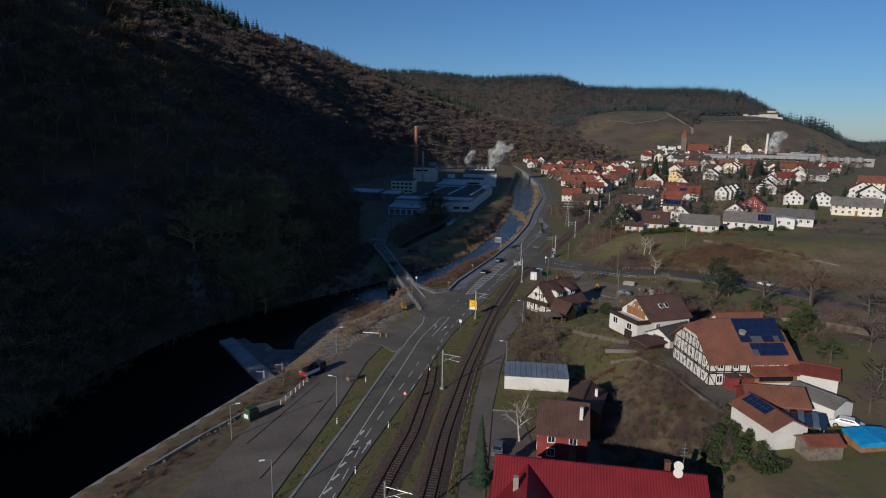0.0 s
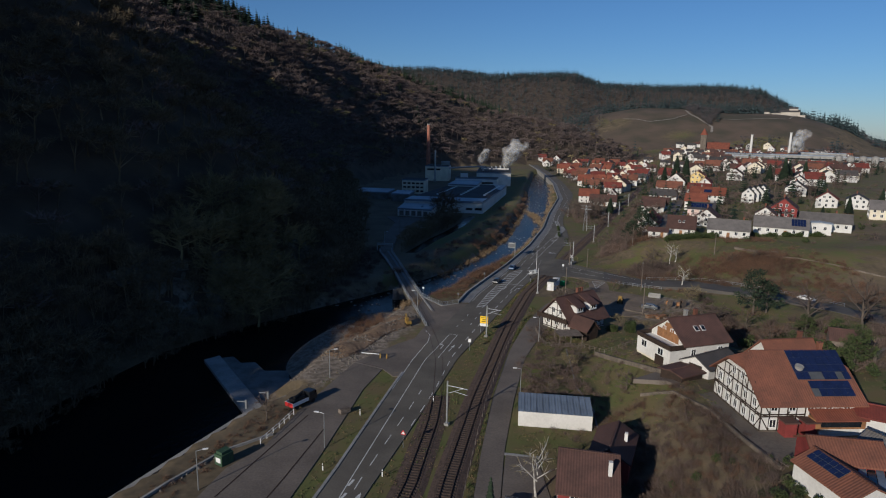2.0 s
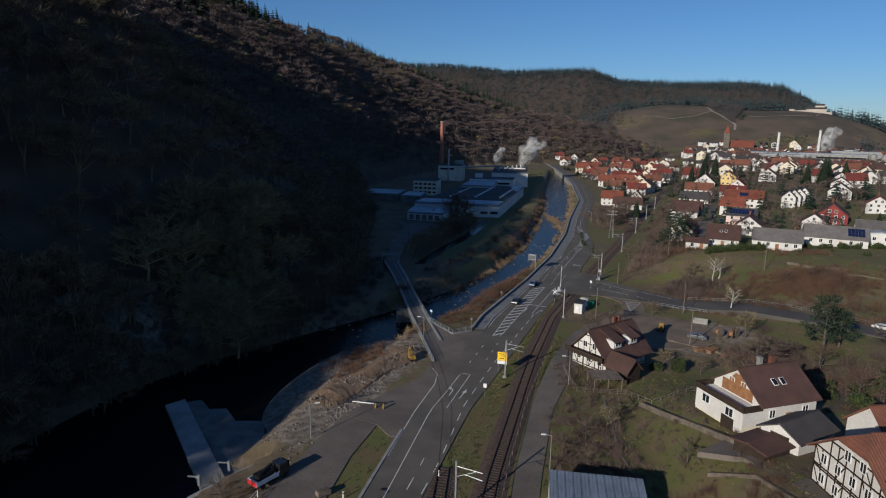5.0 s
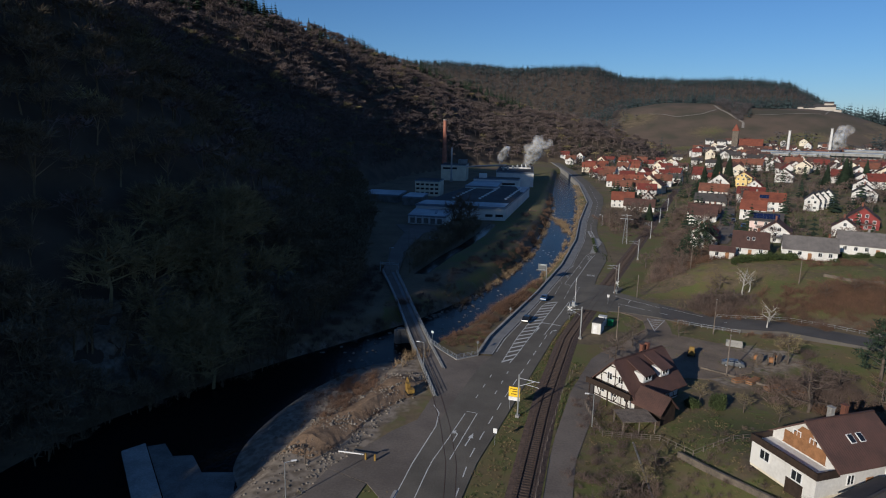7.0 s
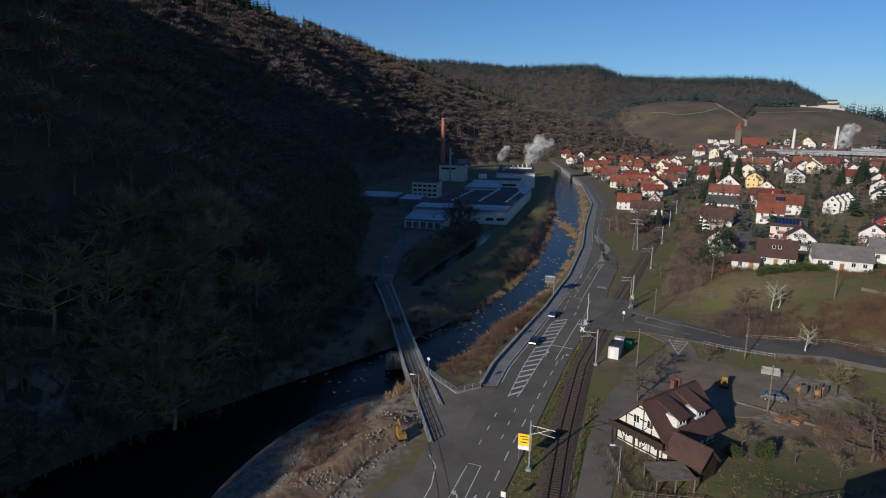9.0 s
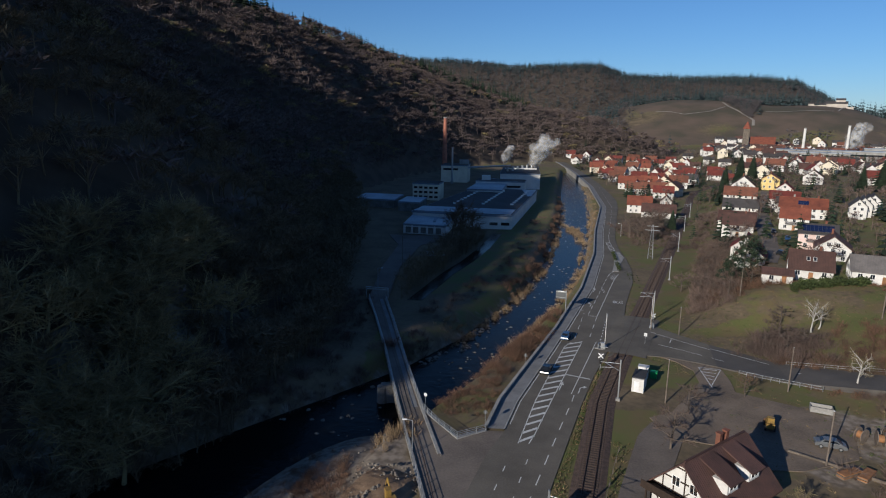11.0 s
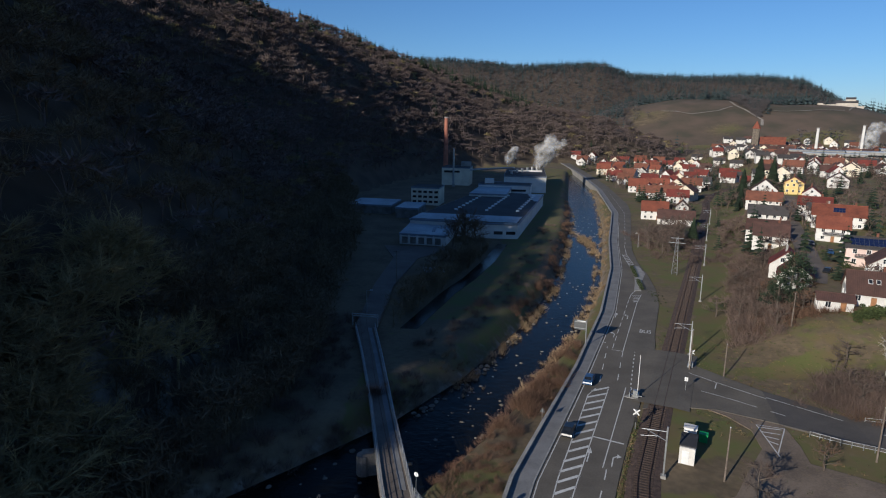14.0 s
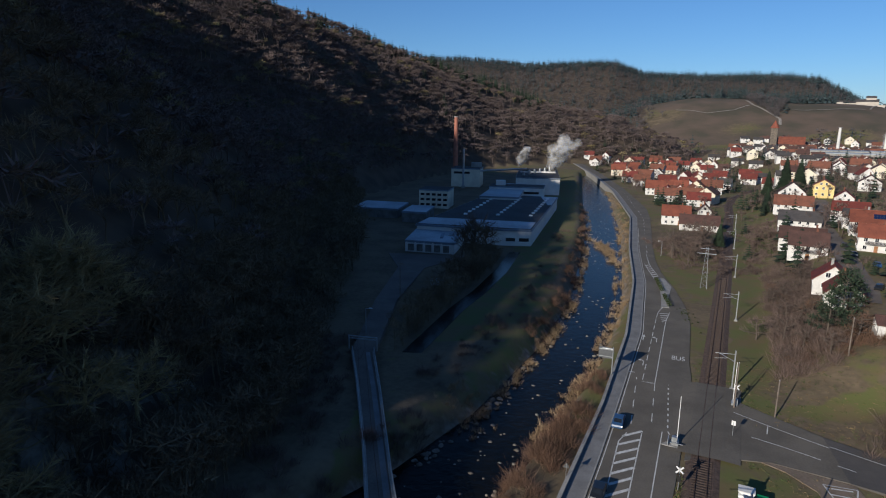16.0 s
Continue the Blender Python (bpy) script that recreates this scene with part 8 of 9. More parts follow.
# ---------------------------------------------------------------- single trees
def limbs(seed, spread=1.0, n0=7, n1=5, n2=7, up=0.55, low=0.25, thick=1.0):
    """Wood and twigs of a leafless tree of unit height."""
    rng = np.random.default_rng(seed)
    wood, tb, tt, tw = [], [], [], []
    p, r, trunk = np.array([0, 0, -0.04]), 0.028, []
    for i in range(5):
        q = p + np.array([rng.normal() * 0.015, rng.normal() * 0.015, 0.16])
        wood.append(stick(p, q, r, r * 0.78, 6))
        trunk.append((p, q, r))
        p, r = q, r * 0.78
    for i in range(n0):
        k = low + (0.75 - low) * i / n0
        a = i * 2.4 + rng.uniform(-0.4, 0.4)
        s = np.array([0, 0, k])
        ln = (0.34 - 0.22 * (k - low)) * rng.uniform(0.85, 1.2)
        d = np.array([np.cos(a) * spread, np.sin(a) * spread, up + rng.uniform(-0.15, 0.25)])
        e = s + d / np.linalg.norm(d) * ln
        wood.append(stick(s, e, 0.013, 0.006, 4))
        for j in range(n1):
            f = 0.35 + 0.65 * (j + 1) / n1
            s2 = s + (e - s) * f
            d2 = d + rng.normal(size=3) * 0.75 + [0, 0, 0.25]
            e2 = s2 + d2 / np.linalg.norm(d2) * ln * rng.uniform(0.4, 0.7)
            wood.append(stick(s2, e2, 0.0055, 0.002, 3))
            for m in range(n2):
                s3 = s2 + (e2 - s2) * rng.uniform(0.2, 1)
                d3 = d2 + rng.normal(size=3) * 0.9
                tb.append(s3)
                tt.append(s3 + d3 / np.linalg.norm(d3) * rng.uniform(0.06, 0.16))
                tw.append(rng.uniform(0.003, 0.006))
    top = p
    for m in range(30):
        d3 = rng.normal(size=3) * 0.6 + [0, 0, 0.8]
        tb.append(top - [0, 0, rng.uniform(0, 0.2)])
        tt.append(tb[-1] + d3 / np.linalg.norm(d3) * rng.uniform(0.1, 0.22))
        tw.append(0.005)
    return join(wood), blades(np.array(tb), np.array(tt), np.array(tw) * thick, rng)


def arrays_mesh(name, vf, material):
    ob = big_mesh(name, vf[0], vf[1], material)
    me = ob.data
    bpy.data.objects.remove(ob)
    return me


BIRCH = mat("birch_bark", (0.5, 0.48, 0.44), (0.28, 0.27, 0.25), 1.0, 0.9)
TREE_MESH = {}


def tree(x, y, h, style, label, wide=1.0, z=None):
    """A leafless tree: trunk with limbs, and its twig crown."""
    specs = {"plain": (11, 1.0, 9, 6, 10, 0.55, 0.25, BARK, TWIG_BROWN), "wide": (12, 1.5, 10, 7, 12, 0.32, 0.2, BARK, TWIG_BROWN), "birch": (13, 0.7, 8, 5, 8, 0.7, 0.3, BIRCH, TWIG_PALE),
             "red": (14, 1.1, 10, 6, 12, 0.5, 0.2, BARK, TWIG_RED), "fruit": (15, 1.7, 9, 6, 9, 0.3, 0.22, BARK, TWIG_BROWN), "pale": (16, 1.0, 10, 7, 12, 0.5, 0.28, BARK, TWIG_PALE), "oak": (18, 1.15, 14, 9, 15, 0.5, 0.3, TWIG_PALE, TWIG_PALE), "tall": (17, 0.8, 10, 6, 10, 0.75, 0.3, BARK, TWIG_BROWN)}
    if style not in TREE_MESH:
        s, sp, a, b, c, up, lo, bark, twig = specs[style]
        w, t = limbs(s, sp, a, b, c, up, lo, 1.3)
        TREE_MESH[style] = (arrays_mesh("trunk", w, bark), arrays_mesh("crown", t, twig))
    z = ground_at(x, y) if z is None else z
    r = empty("tree", pose(x, y, z, 0, 0, (x * 37 + y * 53) % 360) @ Matrix.Diagonal((h * wide, h * wide, h, 1)), label, "tree", "bare trees")
    shared("trunk", TREE_MESH[style][0], r)
    shared("crown", TREE_MESH[style][1], r)


def spruce(x, y, h, label, z=None, wide=1.0):
    if "spruce" not in TREE_MESH:
        TREE_MESH["spruce"] = (arrays_mesh("trunk", stick((0, 0, -0.03), (0, 0, 0.95), 0.02, 0.004, 6), BARK), arrays_mesh("crown", join([conifer(71, 22, 13, 0.42, 0.17), conifer(72, 22, 11, 0.3, 0.14)]), NEEDLE))
    z = ground_at(x, y) if z is None else z
    r = empty("conifer_tree", pose(x, y, z, 0, 0, (x * 37) % 360) @ Matrix.Diagonal((h * wide, h * wide, h, 1)), label, "tree", "conifers")
    shared("trunk", TREE_MESH["spruce"][0], r)
    shared("crown", TREE_MESH["spruce"][1], r)


spruce(5.4, 76.4, 11.5, "tall slim dark green spruce beside the lane", z=-0.2, wide=0.7)


def pine(x, y, h, label, wide=1.0, leaf=None):
    """A broad evergreen: forked trunk and an uneven crown of needle clumps with gaps."""
    leaf = leaf or NEEDLE
    key = "pine" + leaf.name
    if key not in TREE_MESH:
        rng = np.random.default_rng(33)
        wood, clumps = [stick((0, 0, -0.04), (0.02, 0, 0.8), 0.03, 0.008, 6)], []
        for i in range(26):
            k = 0.25 + 0.68 * i / 25
            a = i * 2.4 + rng.uniform(-0.4, 0.4)
            r = 0.42 * math.sin(min(1.0, (1.08 - k) * 1.25) * 1.5) * rng.uniform(0.55, 1.0)
            e = np.array([math.cos(a) * r, math.sin(a) * r, k + rng.uniform(-0.03, 0.05)])
            wood.append(stick((0, 0, k - 0.08), e, 0.008, 0.003, 3))
            n = 55
            u = rng.normal(size=(n, 3))
            u /= np.linalg.norm(u, axis=1, keepdims=True)
            c = e + u * [1, 1, 0.6] * rng.uniform(0.03, 0.12, (n, 1))
            d = u + rng.normal(size=(n, 3)) * 0.5
            d /= np.linalg.norm(d, axis=1, keepdims=True)
            clumps.append(blades(c - d * 0.015, c + d * 0.045, rng.uniform(0.012, 0.03, n), rng))
        TREE_MESH[key] = (arrays_mesh("trunk", join(wood), BARK), arrays_mesh("crown", join(clumps), leaf))
    r = empty("evergreen_tree", pose(x, y, ground_at(x, y), 0, 0, (x * 37 + y * 11) % 360) @ Matrix.Diagonal((h * wide, h * wide, h, 1)), label, "tree", "evergreens")
    shared("trunk", TREE_MESH[key][0], r)
    shared("crown", TREE_MESH[key][1], r)


pine(77.4, 171.0, 12.5, "broad dark green pine beside the side road", 0.95)
pine(81.5, 172.5, 8.5, "lower dark green pine beside the side road", 1.1)
for x, y, h, w in ((72.0, 122.0, 6.5, 1.1), (75.5, 126.5, 7.5, 1.0), (79.0, 150.0, 5.5, 1.3), (83.5, 146.0, 5.0, 1.3), (70.5, 108.0, 4.5, 1.3), (66.0, 119.0, 4.0, 1.2)):
    pine(x, y, h, "yellow-green evergreen shrub tree behind the farm", w, LEAF)
pine(74.5, 264.0, 12, "broad bushy green pine beside the white gabled house", 0.95)
pine(69.5, 259.5, 8.5, "lower bushy green pine below the houses", 1.1)
pine(79.5, 271.0, 10, "bushy green pine beside the white gabled house", 0.9)
for x, y, h in ((170.7, 508, 22), (176, 502, 20), (163, 512, 18), (142, 462, 14), (88.7, 377, 10), (91, 384, 9), (222, 444, 20), (228, 450, 18), (250, 470, 17), (216, 452, 15), (200, 300, 10), (205, 318, 11), (160, 288, 8), (186, 312, 9), (112, 262, 5)):
    spruce(x, y, h, "dark green conifer between town houses", wide=1.4)

tree(12.3, 89.8, 8, "birch", "slender white-barked birch in the forecourt")
for x, y, h, s, w, t in ((29.0, 176.6, 8, "wide", 1.0, "leafless spreading tree beside the lane house"), (35.5, 188.5, 7, "wide", 0.9, "leafless spreading tree beside the yard"), (58.5, 159.5, 8.5, "wide", 1.35, "broad brown leafless tree behind the terrace wall"),
                         (65.5, 181.5, 7, "pale", 1.0, "pale leafless tree above the timber yard"), (70, 231.5, 6, "fruit", 1.1, "tangled leafless bush tree on the slope"), (67, 229, 5, "fruit", 1.0, "tangled leafless bush tree on the slope"), (74, 225.5, 8, "birch", 1.0, "white birch on the slope"),
                         (76, 226.5, 7, "birch", 0.9, "white birch on the slope"), (15.5, 126, 4.0, "fruit", 1.0, "low dark fruit tree in the garden"), (19.5, 129.5, 4.2, "fruit", 1.0, "low dark fruit tree in the garden"), (18.5, 121.5, 3.8, "fruit", 1.0, "low dark fruit tree in the garden"),
                         (32.0, 121, 4.2, "fruit", 1.2, "low spreading fruit tree on the lawn"), (23.5, 133, 4.5, "pale", 1.0, "lichen-covered fruit tree in the garden"), (26.5, 138, 4.5, "fruit", 1.0, "dark leafless shrub tree in the garden"), (92, 151, 13, "tall", 1.2, "large bare tree beside the side road"),
                         (101, 143, 13, "wide", 0.9, "large spreading bare tree on the meadow edge"), (84, 158, 11, "tall", 1.1, "bare tree beside the side road"), (71, 160, 7, "red", 1.1, "russet shrub tree behind the terrace house"), (66, 140, 6, "red", 1.1, "russet shrub tree behind the farm"), (60.5, 125, 6, "red", 1.1, "russet shrub tree behind the farm"),
                         (40.8, 161.5, 4.2, "pale", 1.0, "pale pruned fruit tree in the garden"), (47, 158, 4, "pale", 1.0, "pale pruned fruit tree in the garden"), (51, 154, 3.6, "pale", 1.0, "pale pruned fruit tree in the garden"), (64, 88, 6, "plain", 1.1, "bare tree beside the farm"), (70, 95, 7, "red", 1.1, "russet tree beside the farm"),
                         (80, 112, 8, "plain", 1.1, "bare tree beside the meadow"), (-29.5, 108.5, 5, "plain", 1.0, "small bare tree on the river bank"), (-23.0, 135.5, 4, "plain", 1.1, "small bare tree on the river bank"), (79.0, 266.5, 4.6, "red", 1.4, "rust-coloured beech bush below the houses"), (63.5, 256, 6, "plain", 1.1, "bare tree on the railway slope"),
                         (-8, 347, 17, "tall", 1.2, "tall bare tree in front of the factory hall"), (-4, 350, 15, "red", 1.1, "tall russet-topped tree in front of the factory hall"), (-12, 344, 13, "tall", 1.1, "bare tree in front of the factory hall"), (48, 196.5, 5, "red", 1.0, "russet bush at the yard mouth"),
                         (63.5, 168.5, 6.5, "wide", 1.5, "huge tangled brown shrub tree above the timber yard"), (67.5, 166.5, 6, "wide", 1.4, "huge tangled brown shrub tree above the timber yard"), (64.5, 216, 6, "wide", 1.2, "tangled leafless tree in the meadow thicket"), (61.5, 219.5, 5, "wide", 1.2, "tangled leafless tree in the meadow thicket"), (68.5, 218, 5.5, "wide", 1.2, "tangled leafless tree in the meadow thicket"), (66, 223, 5, "wide", 1.3, "tangled leafless tree in the meadow thicket"),
                         (71.5, 252, 6, "red", 1.4, "rust-coloured beech below the houses"), (74.5, 254.5, 5, "red", 1.4, "rust-coloured beech below the houses"), (62, 262, 8, "plain", 1.2, "bare tree on the railway slope"), (59, 268, 7, "wide", 1.1, "bare tree on the railway slope"), (65, 249, 6, "plain", 1.2, "bare tree above the meadow"), (90, 214, 5, "red", 1.3, "russet shrub tree on the bracken slope"), (98, 216, 5, "red", 1.3, "russet shrub tree on the bracken slope"), (70, 200.5, 7, "birch", 1.2, "pale leafless tree beside the side road")):
    tree(x, y, h, s, t, w)
rng = np.random.default_rng(21)
for i in range(16):
    x, y = rng.uniform(62, 86), 0
    y = 330 + (x - 62) * 1.9 + rng.uniform(0, 32)
    tree(x, y, rng.uniform(7, 11), ("plain", "tall", "wide")[i % 3], "bare tree in the grove beside the railway", 1.15)
for i in range(18):
    y = rng.uniform(250, 318)
    x = float(MAIN_X(y)) + rng.uniform(13, 22)
    tree(x, y, rng.uniform(4, 7), ("plain", "red", "fruit")[i % 3], "bare scrub tree on the railway slope", 1.2)
for i in range(34):
    x, y = rng.uniform(-70, -49), rng.uniform(166, 214)
    tree(x, y, rng.uniform(11, 15), "oak", "bare lichen-green tree above the cliff", 1.15)


# ---------------------------------------------------------------- shrubs, reeds and grass
def build_scrub():
    rng = np.random.default_rng(11)

    def area(n, fn, h0, h1, w0=0.8, w1=1.3):
        out = []
        for _ in range(n):
            p = fn()
            if p is not None:
                out.append((p[0], p[1], ground_at(*p) - 0.05, rng.uniform(h0, h1), rng.uniform(w0, w1)))
        return out

    kinds = [shrub(s, 120, 0.6, 0.02) for s in range(4)]
    reed = [shrub(s + 10, 46, 1.0, 0.05) for s in range(4)]
    k = np.arange(len(RIVER))

    def river(t0, t1, side, o0, o1):
        def fn():
            t = rng.uniform(t0, t1)
            cx, cy, w = np.interp(t, k, [p[0] for p in RIVER]), np.interp(t, k, [p[1] for p in RIVER]), np.interp(t, k, RIVER_W)
            i = min(int(t), len(RIVER) - 2)
            dx, dy = RIVER[i + 1][0] - RIVER[i][0], RIVER[i + 1][1] - RIVER[i][1]
            q = math.hypot(dx, dy)
            o = (w + rng.uniform(o0, o1)) * side
            x, y = cx - dy / q * o * -1, cy + dx / q * o * -1
            clump = math.sin(x * 0.9 + y * 0.42) + math.sin(y * 0.23 + 1.3) + rng.normal() * 0.5 > -0.5
            return (x, y) if clump and (x < float(WALL_X(y)) - 0.9 or y < 178) else None
        return fn

    reeds = area(300, river(9.8, 12.5, 1, -2.0, 2.0), 0.6, 1.5, 0.8, 1.4) + area(300, river(12.5, 16, 1, -1.0, 4), 0.7, 1.6, 0.9, 1.5) + area(200, river(11, 14.6, -1, -1, 2.5), 0.5, 1.3, 0.9, 1.5) + area(220, river(10, 13, -1, -1.4, 0.8), 0.7, 1.5, 0.9, 1.4)
    reeds += area(60, lambda: (rng.normal(-5, 2.2), rng.normal(232, 3)), 0.6, 1.2) + area(90, lambda: (rng.normal(45.5, 1.6), rng.normal(381, 12)), 0.9, 1.8)
    reeds += area(40, lambda: (rng.normal(-13.5, 1.4), rng.normal(180, 3)), 0.9, 1.7)
    for i, row in enumerate(reeds):
        reeds[i] = (row[0], row[1], max(row[2], WATER_Z - 0.15), row[3], row[4])
    scatter("dry_reeds", reed, reeds, REED, "golden dry reeds along the river banks", "reeds")
    red = area(300, river(11, 14.6, -1, 0.2, 4.5), 0.8, 2.6, 0.8, 1.2) + area(330, river(9.0, 10.6, 1, 0.5, 7), 1.2, 2.6, 0.8, 1.2) + area(150, lambda: (rng.normal(-22, 3), rng.normal(160, 7)), 0.8, 1.6)
    red += area(330, lambda: (rng.uniform(60, 125), rng.uniform(196, 214)), 0.8, 2.0) + area(140, lambda: (rng.uniform(88, 125), rng.uniform(180, 200)), 1.0, 2.2) + area(320, lambda: (rng.uniform(24, 40), rng.uniform(80, 114)), 0.5, 1.3) + area(90, lambda: (rng.uniform(60, 82), rng.uniform(125, 160)), 1.0, 2.4)
    red += area(420, lambda: (rng.normal(97, 9), rng.normal(214, 4.5)), 0.9, 2.4) + area(150, lambda: (rng.uniform(58, 80), rng.uniform(246, 262)), 0.8, 2.4) + area(120, lambda: (rng.uniform(98, 116), rng.uniform(238, 248)), 0.6, 1.4)
    red = [p for p in red if not (p[0] > 44 and 1.0 > abs(p[1] - np.interp(p[0], [33, 50, 60, 74, 87, 100, 109], [228, 214, 206, 200, 187.5, 173, 154])) - 3.6)]
    red += area(200, lambda: (lambda y: (float(np.interp(y, [70, 98, 114], [-46, -36, -31])) + rng.uniform(0.5, 5), y))(rng.uniform(70, 114)), 0.3, 0.9)
    red += [p for p in area(260, lambda: (rng.uniform(-9, 4), rng.uniform(184, 212)), 0.5, 1.5) if p[0] < float(WALL_X(p[1])) - 1.2 and p[0] > float(np.interp(p[1], [171.5, 185.3, 205.6, 231], [-5.2, -9.0, -14.3, -20.5])) + 2.0]
    scatter("russet_scrub", kinds, red, TWIG_RED, "russet leafless scrub on banks and slopes", "scrub")
    brown = area(420, lambda: (lambda y: (float(MAIN_X(y)) + rng.uniform(12, 25), y))(rng.uniform(244, 330)), 1.2, 3.4) + area(160, lambda: (rng.uniform(52, 72), rng.uniform(160, 198)), 1.0, 2.4) + area(160, lambda: (rng.uniform(14, 26), rng.uniform(118, 136)), 0.5, 1.6)
    brown += area(200, lambda: (rng.uniform(66, 110), rng.uniform(122, 165)), 1.0, 3.0) + area(260, river(5.5, 9.5, -1, 1, 7), 1.0, 2.6) + area(120, lambda: (rng.uniform(18, 28), rng.uniform(139, 160)), 0.5, 1.3) + area(220, lambda: (rng.uniform(62, 88), rng.uniform(330, 392)), 1.0, 2.4)
    brown += area(160, lambda: (lambda y: (float(MAIN_X(y)) + rng.uniform(8, 20), y))(rng.uniform(330, 430)), 1.2, 3.0)
    brown += area(260, lambda: (rng.uniform(-46, -28), rng.uniform(205, 262)), 0.8, 2.6) + area(160, river(10, 13.5, -1, 6, 16), 0.8, 2.4) + area(140, lambda: (rng.uniform(26, 62), rng.uniform(112, 150)), 0.5, 1.5) + area(500, lambda: (rng.uniform(95, 330), rng.uniform(235, 560)), 0.8, 2.4)
    brown += area(330, lambda: (rng.uniform(24, 42), rng.uniform(72, 106)), 0.6, 1.9) + area(140, lambda: (rng.uniform(15, 34), rng.uniform(104, 142)), 0.4, 1.2)
    brown += area(150, lambda: (rng.normal(65, 3.5), rng.normal(218, 3.2)), 1.4, 3.2) + area(120, lambda: (rng.normal(64, 3.5), rng.normal(167.5, 2.2)), 1.2, 2.6) + area(90, lambda: (rng.uniform(62, 82), rng.uniform(195, 201)), 1.0, 2.2)
    brown = [p for p in brown if not (26 < p[0] < 39 and 150 < p[1] < 176) and not (37 < p[0] < 68 and 172 < p[1] < 200)]
    brown = [p for p in brown if not (p[0] > 44 and 1.0 > abs(p[1] - np.interp(p[0], [33, 50, 60, 74, 87, 100, 109], [228, 214, 206, 200, 187.5, 173, 154])) - 3.6)]
    scatter("bare_scrub", kinds, brown, TWIG_BROWN, "grey-brown leafless scrub on banks and gardens", "scrub")
    green = area(26, lambda: (rng.uniform(30, 44), rng.uniform(72, 92)), 0.6, 1.5) + area(60, lambda: (rng.uniform(62, 76), rng.uniform(118, 150)), 1.2, 3.0) + area(26, lambda: (rng.uniform(82, 104), rng.uniform(250, 258)), 0.8, 1.6)
    green += area(160, lambda: (rng.uniform(100, 230), rng.uniform(240, 420)), 0.8, 2.2) + area(12, lambda: (rng.normal(42.8, 0.4), rng.normal(158.4, 0.4)), 2.6, 3.4, 0.35, 0.45) + area(8, lambda: (rng.normal(38.8, 0.5), rng.normal(159.5, 0.5)), 1.2, 1.8)
    green += [(46.2 + 0.25 * i, 291.5 + 1.9 * i, 0.1, 0.9, 1.6) for i in range(16) if i not in (6, 7)] + area(30, lambda: (rng.normal(48.5, 1), rng.normal(283.5, 4)), 0.3, 0.5)
    green += area(60, lambda: (rng.uniform(34, 43), rng.uniform(71, 84)), 0.7, 1.7)
    green += area(60, lambda: (lambda x: (x, 244.5 + (x - 80) * 0.18 + rng.normal() * 0.7))(rng.uniform(78, 98)), 1.3, 2.6, 0.9, 1.3) + area(60, lambda: (lambda x: (x, 252.5 + (x - 116) * 0.1 + rng.normal() * 0.6))(rng.uniform(112, 142)), 1.0, 2.2, 0.9, 1.3)
    scatter("evergreen_bushes", [leafy(s, 200) for s in range(4)], green, LEAF, "evergreen bushes and hedges in gardens", "bushes")
    # gardens of the town: small bare trees and bushes
    town_trees, town_con = [], []
    for _ in range(4200):
        x, y = rng.uniform(90, 560), rng.uniform(260, 960)
        a = math.degrees(math.atan2(x, y - 100))
        z = ground_at(x, y)
        if not 8 < a < 38 or x < float(ROAD_R(y)) + 5 or abs(x - float(MAIN_X(y))) < 6 or z > 18:
            continue
        if rng.uniform() < 0.22:
            town_con.append((x, y, z - 0.2, rng.uniform(5, 13), rng.uniform(1.1, 1.6)))
        else:
            town_trees.append((x, y, z - 0.2, rng.uniform(4, 9), rng.uniform(1.0, 1.5)))
    scatter("garden_trees", [wood_tree(s + 80, 90, 1.0) for s in range(4)], town_trees, TWIG_BROWN, "leafless garden trees between the town houses", "trees")
    scatter("garden_conifers", [conifer(s + 90, 8, 7) for s in range(3)], town_con, NEEDLE, "dark garden conifers between the town houses", "trees")
    # tufts of winter grass
    tuft = [shrub(s + 40, 9, 0.5, 0.16) for s in range(4)]

    def tufts(n, fn):
        return [(x, y, ground_at(x, y) - 0.02, rng.uniform(0.18, 0.42), rng.uniform(1.2, 2.4)) for x, y in (fn() for _ in range(n))]

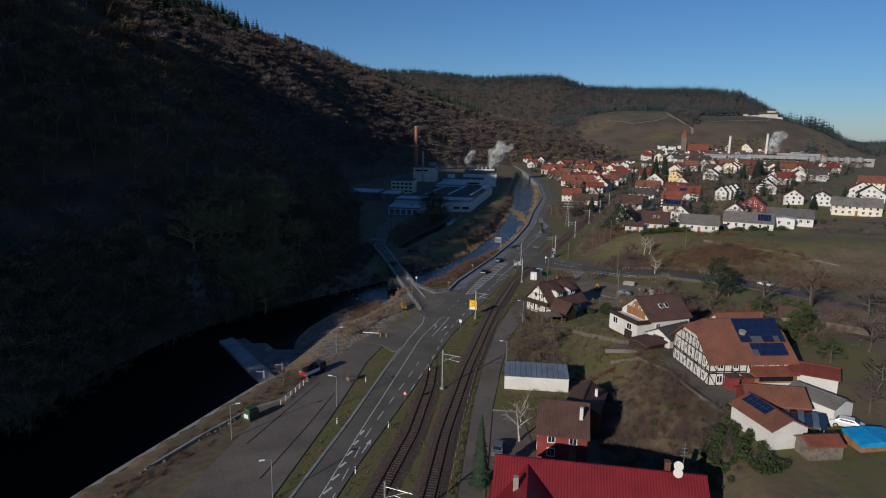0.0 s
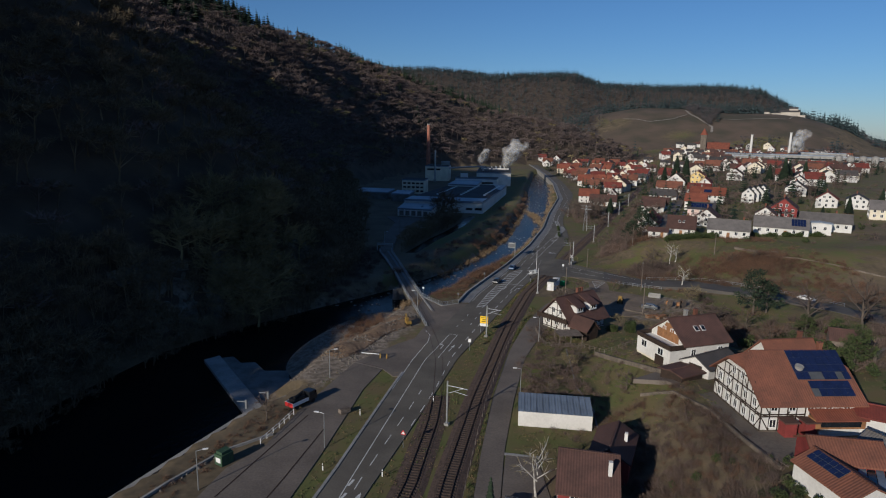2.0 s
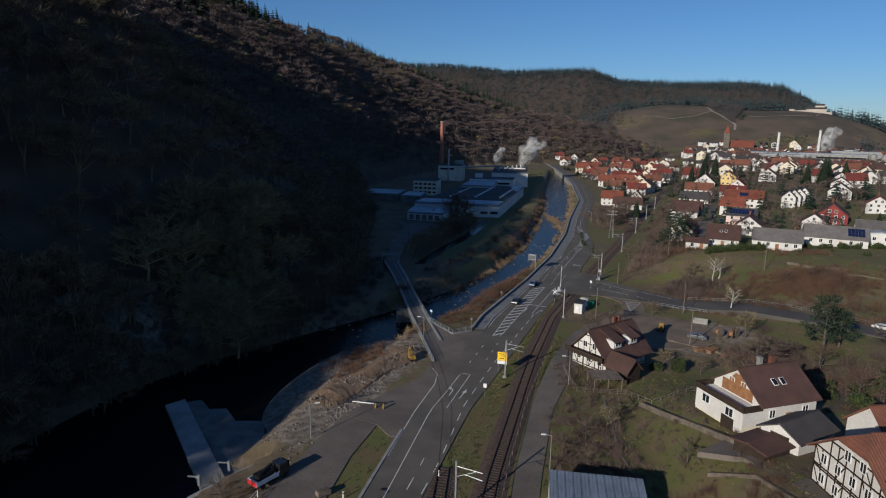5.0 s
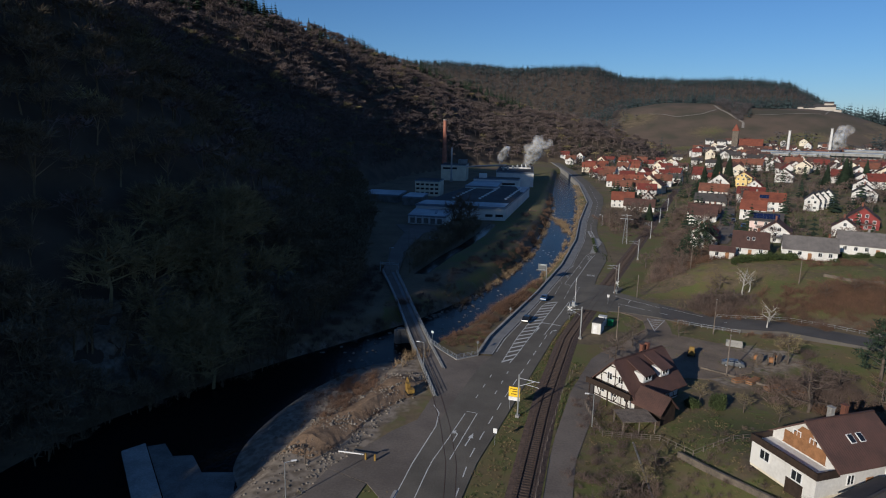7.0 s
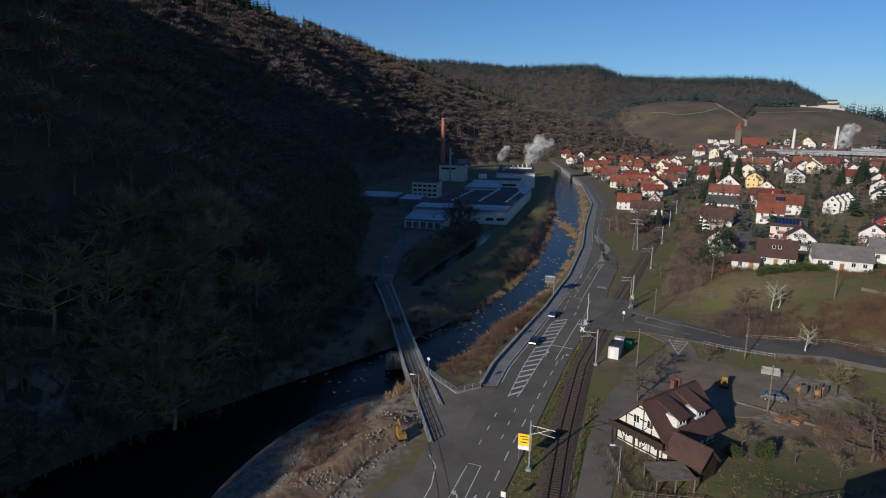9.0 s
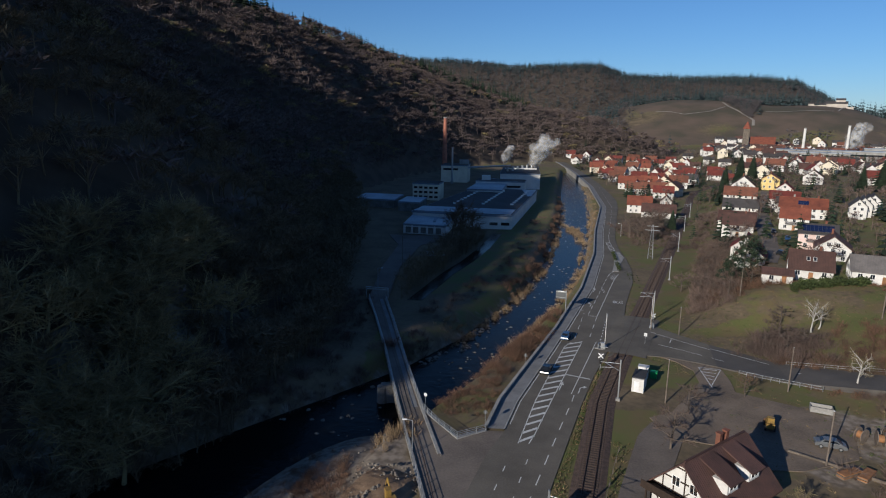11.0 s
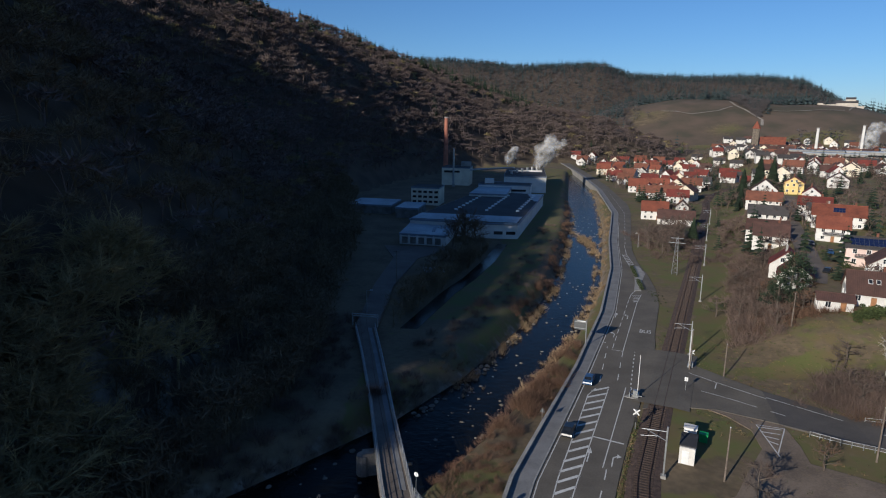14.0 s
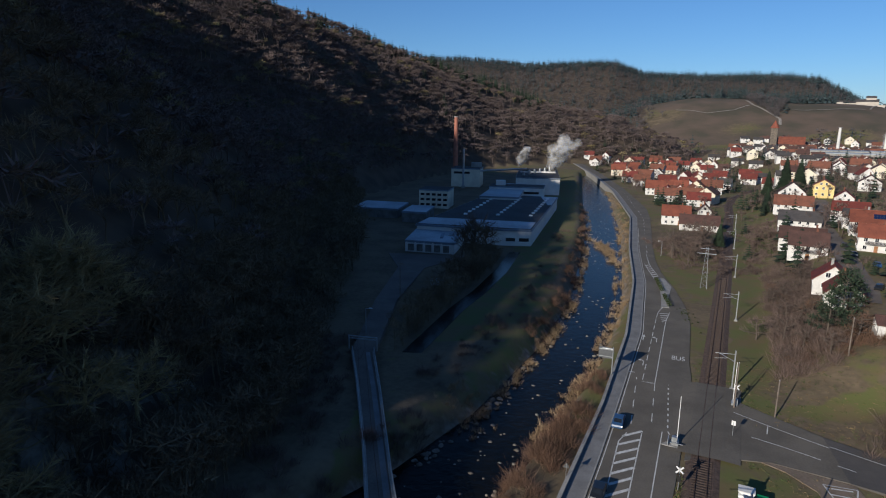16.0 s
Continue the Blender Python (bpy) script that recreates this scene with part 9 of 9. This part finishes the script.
    def verge():
        y = rng.uniform(70, 210)
        a, b = float(ROAD_R(y)), float(MAIN_X(y))
        return (a + 0.4 + rng.uniform() * max(b - 3.0 - a, 0.3), y)

    def verge2():
        y = rng.uniform(70, 178)
        return (float(MAIN_X(y)) + 2.3 + rng.uniform() * max(float(PATH_L(y)) - 2.6 - float(MAIN_X(y)), 0.2), y)

    def meadow():
        return (rng.uniform(36, 122), rng.uniform(205, 252))

    def garden():
        return (rng.uniform(11, 42), rng.uniform(100, 160))

    def keep(p):
        sx = np.interp(p[0], [28, 33, 50, 60, 74, 87, 100, 109], [217, 225, 214, 206, 200, 187.5, 173, 154])
        return not (p[0] > 26 and abs(p[1] - sx) < 6) and not (abs(p[0] - float(MAIN_X(p[1]))) < 2.6) and not (p[0] < float(ROAD_R(p[1])) + 0.3 and p[1] > 136) and not (float(PATH_L(p[1])) - 0.2 < p[0] < float(PATH_R(p[1])) + 0.2 and p[1] < 187)

    rows = tufts(1500, verge) + tufts(900, verge2) + tufts(4200, meadow) + tufts(3200, garden) + tufts(2200, lambda: (rng.uniform(40, 100), rng.uniform(112, 200))) + tufts(700, lambda: (lambda y: (rng.uniform(-25, float(ROAD_L(y)) - 0.6), y))(rng.uniform(70, 130)))
    lot_l, lot_r = curve((70, -34), (94, -31), (100, -27.2), (113, -25), (134, -19.5)), curve((70, -22), (97.5, -18.3), (121.7, -15.7), (131.3, -13.5))
    rows = [p for p in rows if keep(p) and not (float(lot_l(p[1])) < p[0] < float(lot_r(p[1])) + 0.2 and p[1] < 135)]
    half = len(rows) // 2
    order = rng.permutation(len(rows))
    scatter("grass_tufts", tuft, [rows[i] for i in order[:half]], GRASS, "green winter grass tufts on verges and meadows", "grass")
    scatter("dry_grass", tuft, [rows[i] for i in order[half:]], DRY, "straw-coloured dry grass tufts on verges and meadows", "grass")


GRASS = mat("grass_blades", (0.085, 0.115, 0.03), (0.05, 0.065, 0.02), 0.2, 0.9, 0.0, fine=2, island=0.3)
DRY = mat("dry_grass_blades", (0.22, 0.16, 0.08), (0.13, 0.095, 0.05), 0.2, 0.95, 0.0, fine=2, island=0.3)
build_scrub()
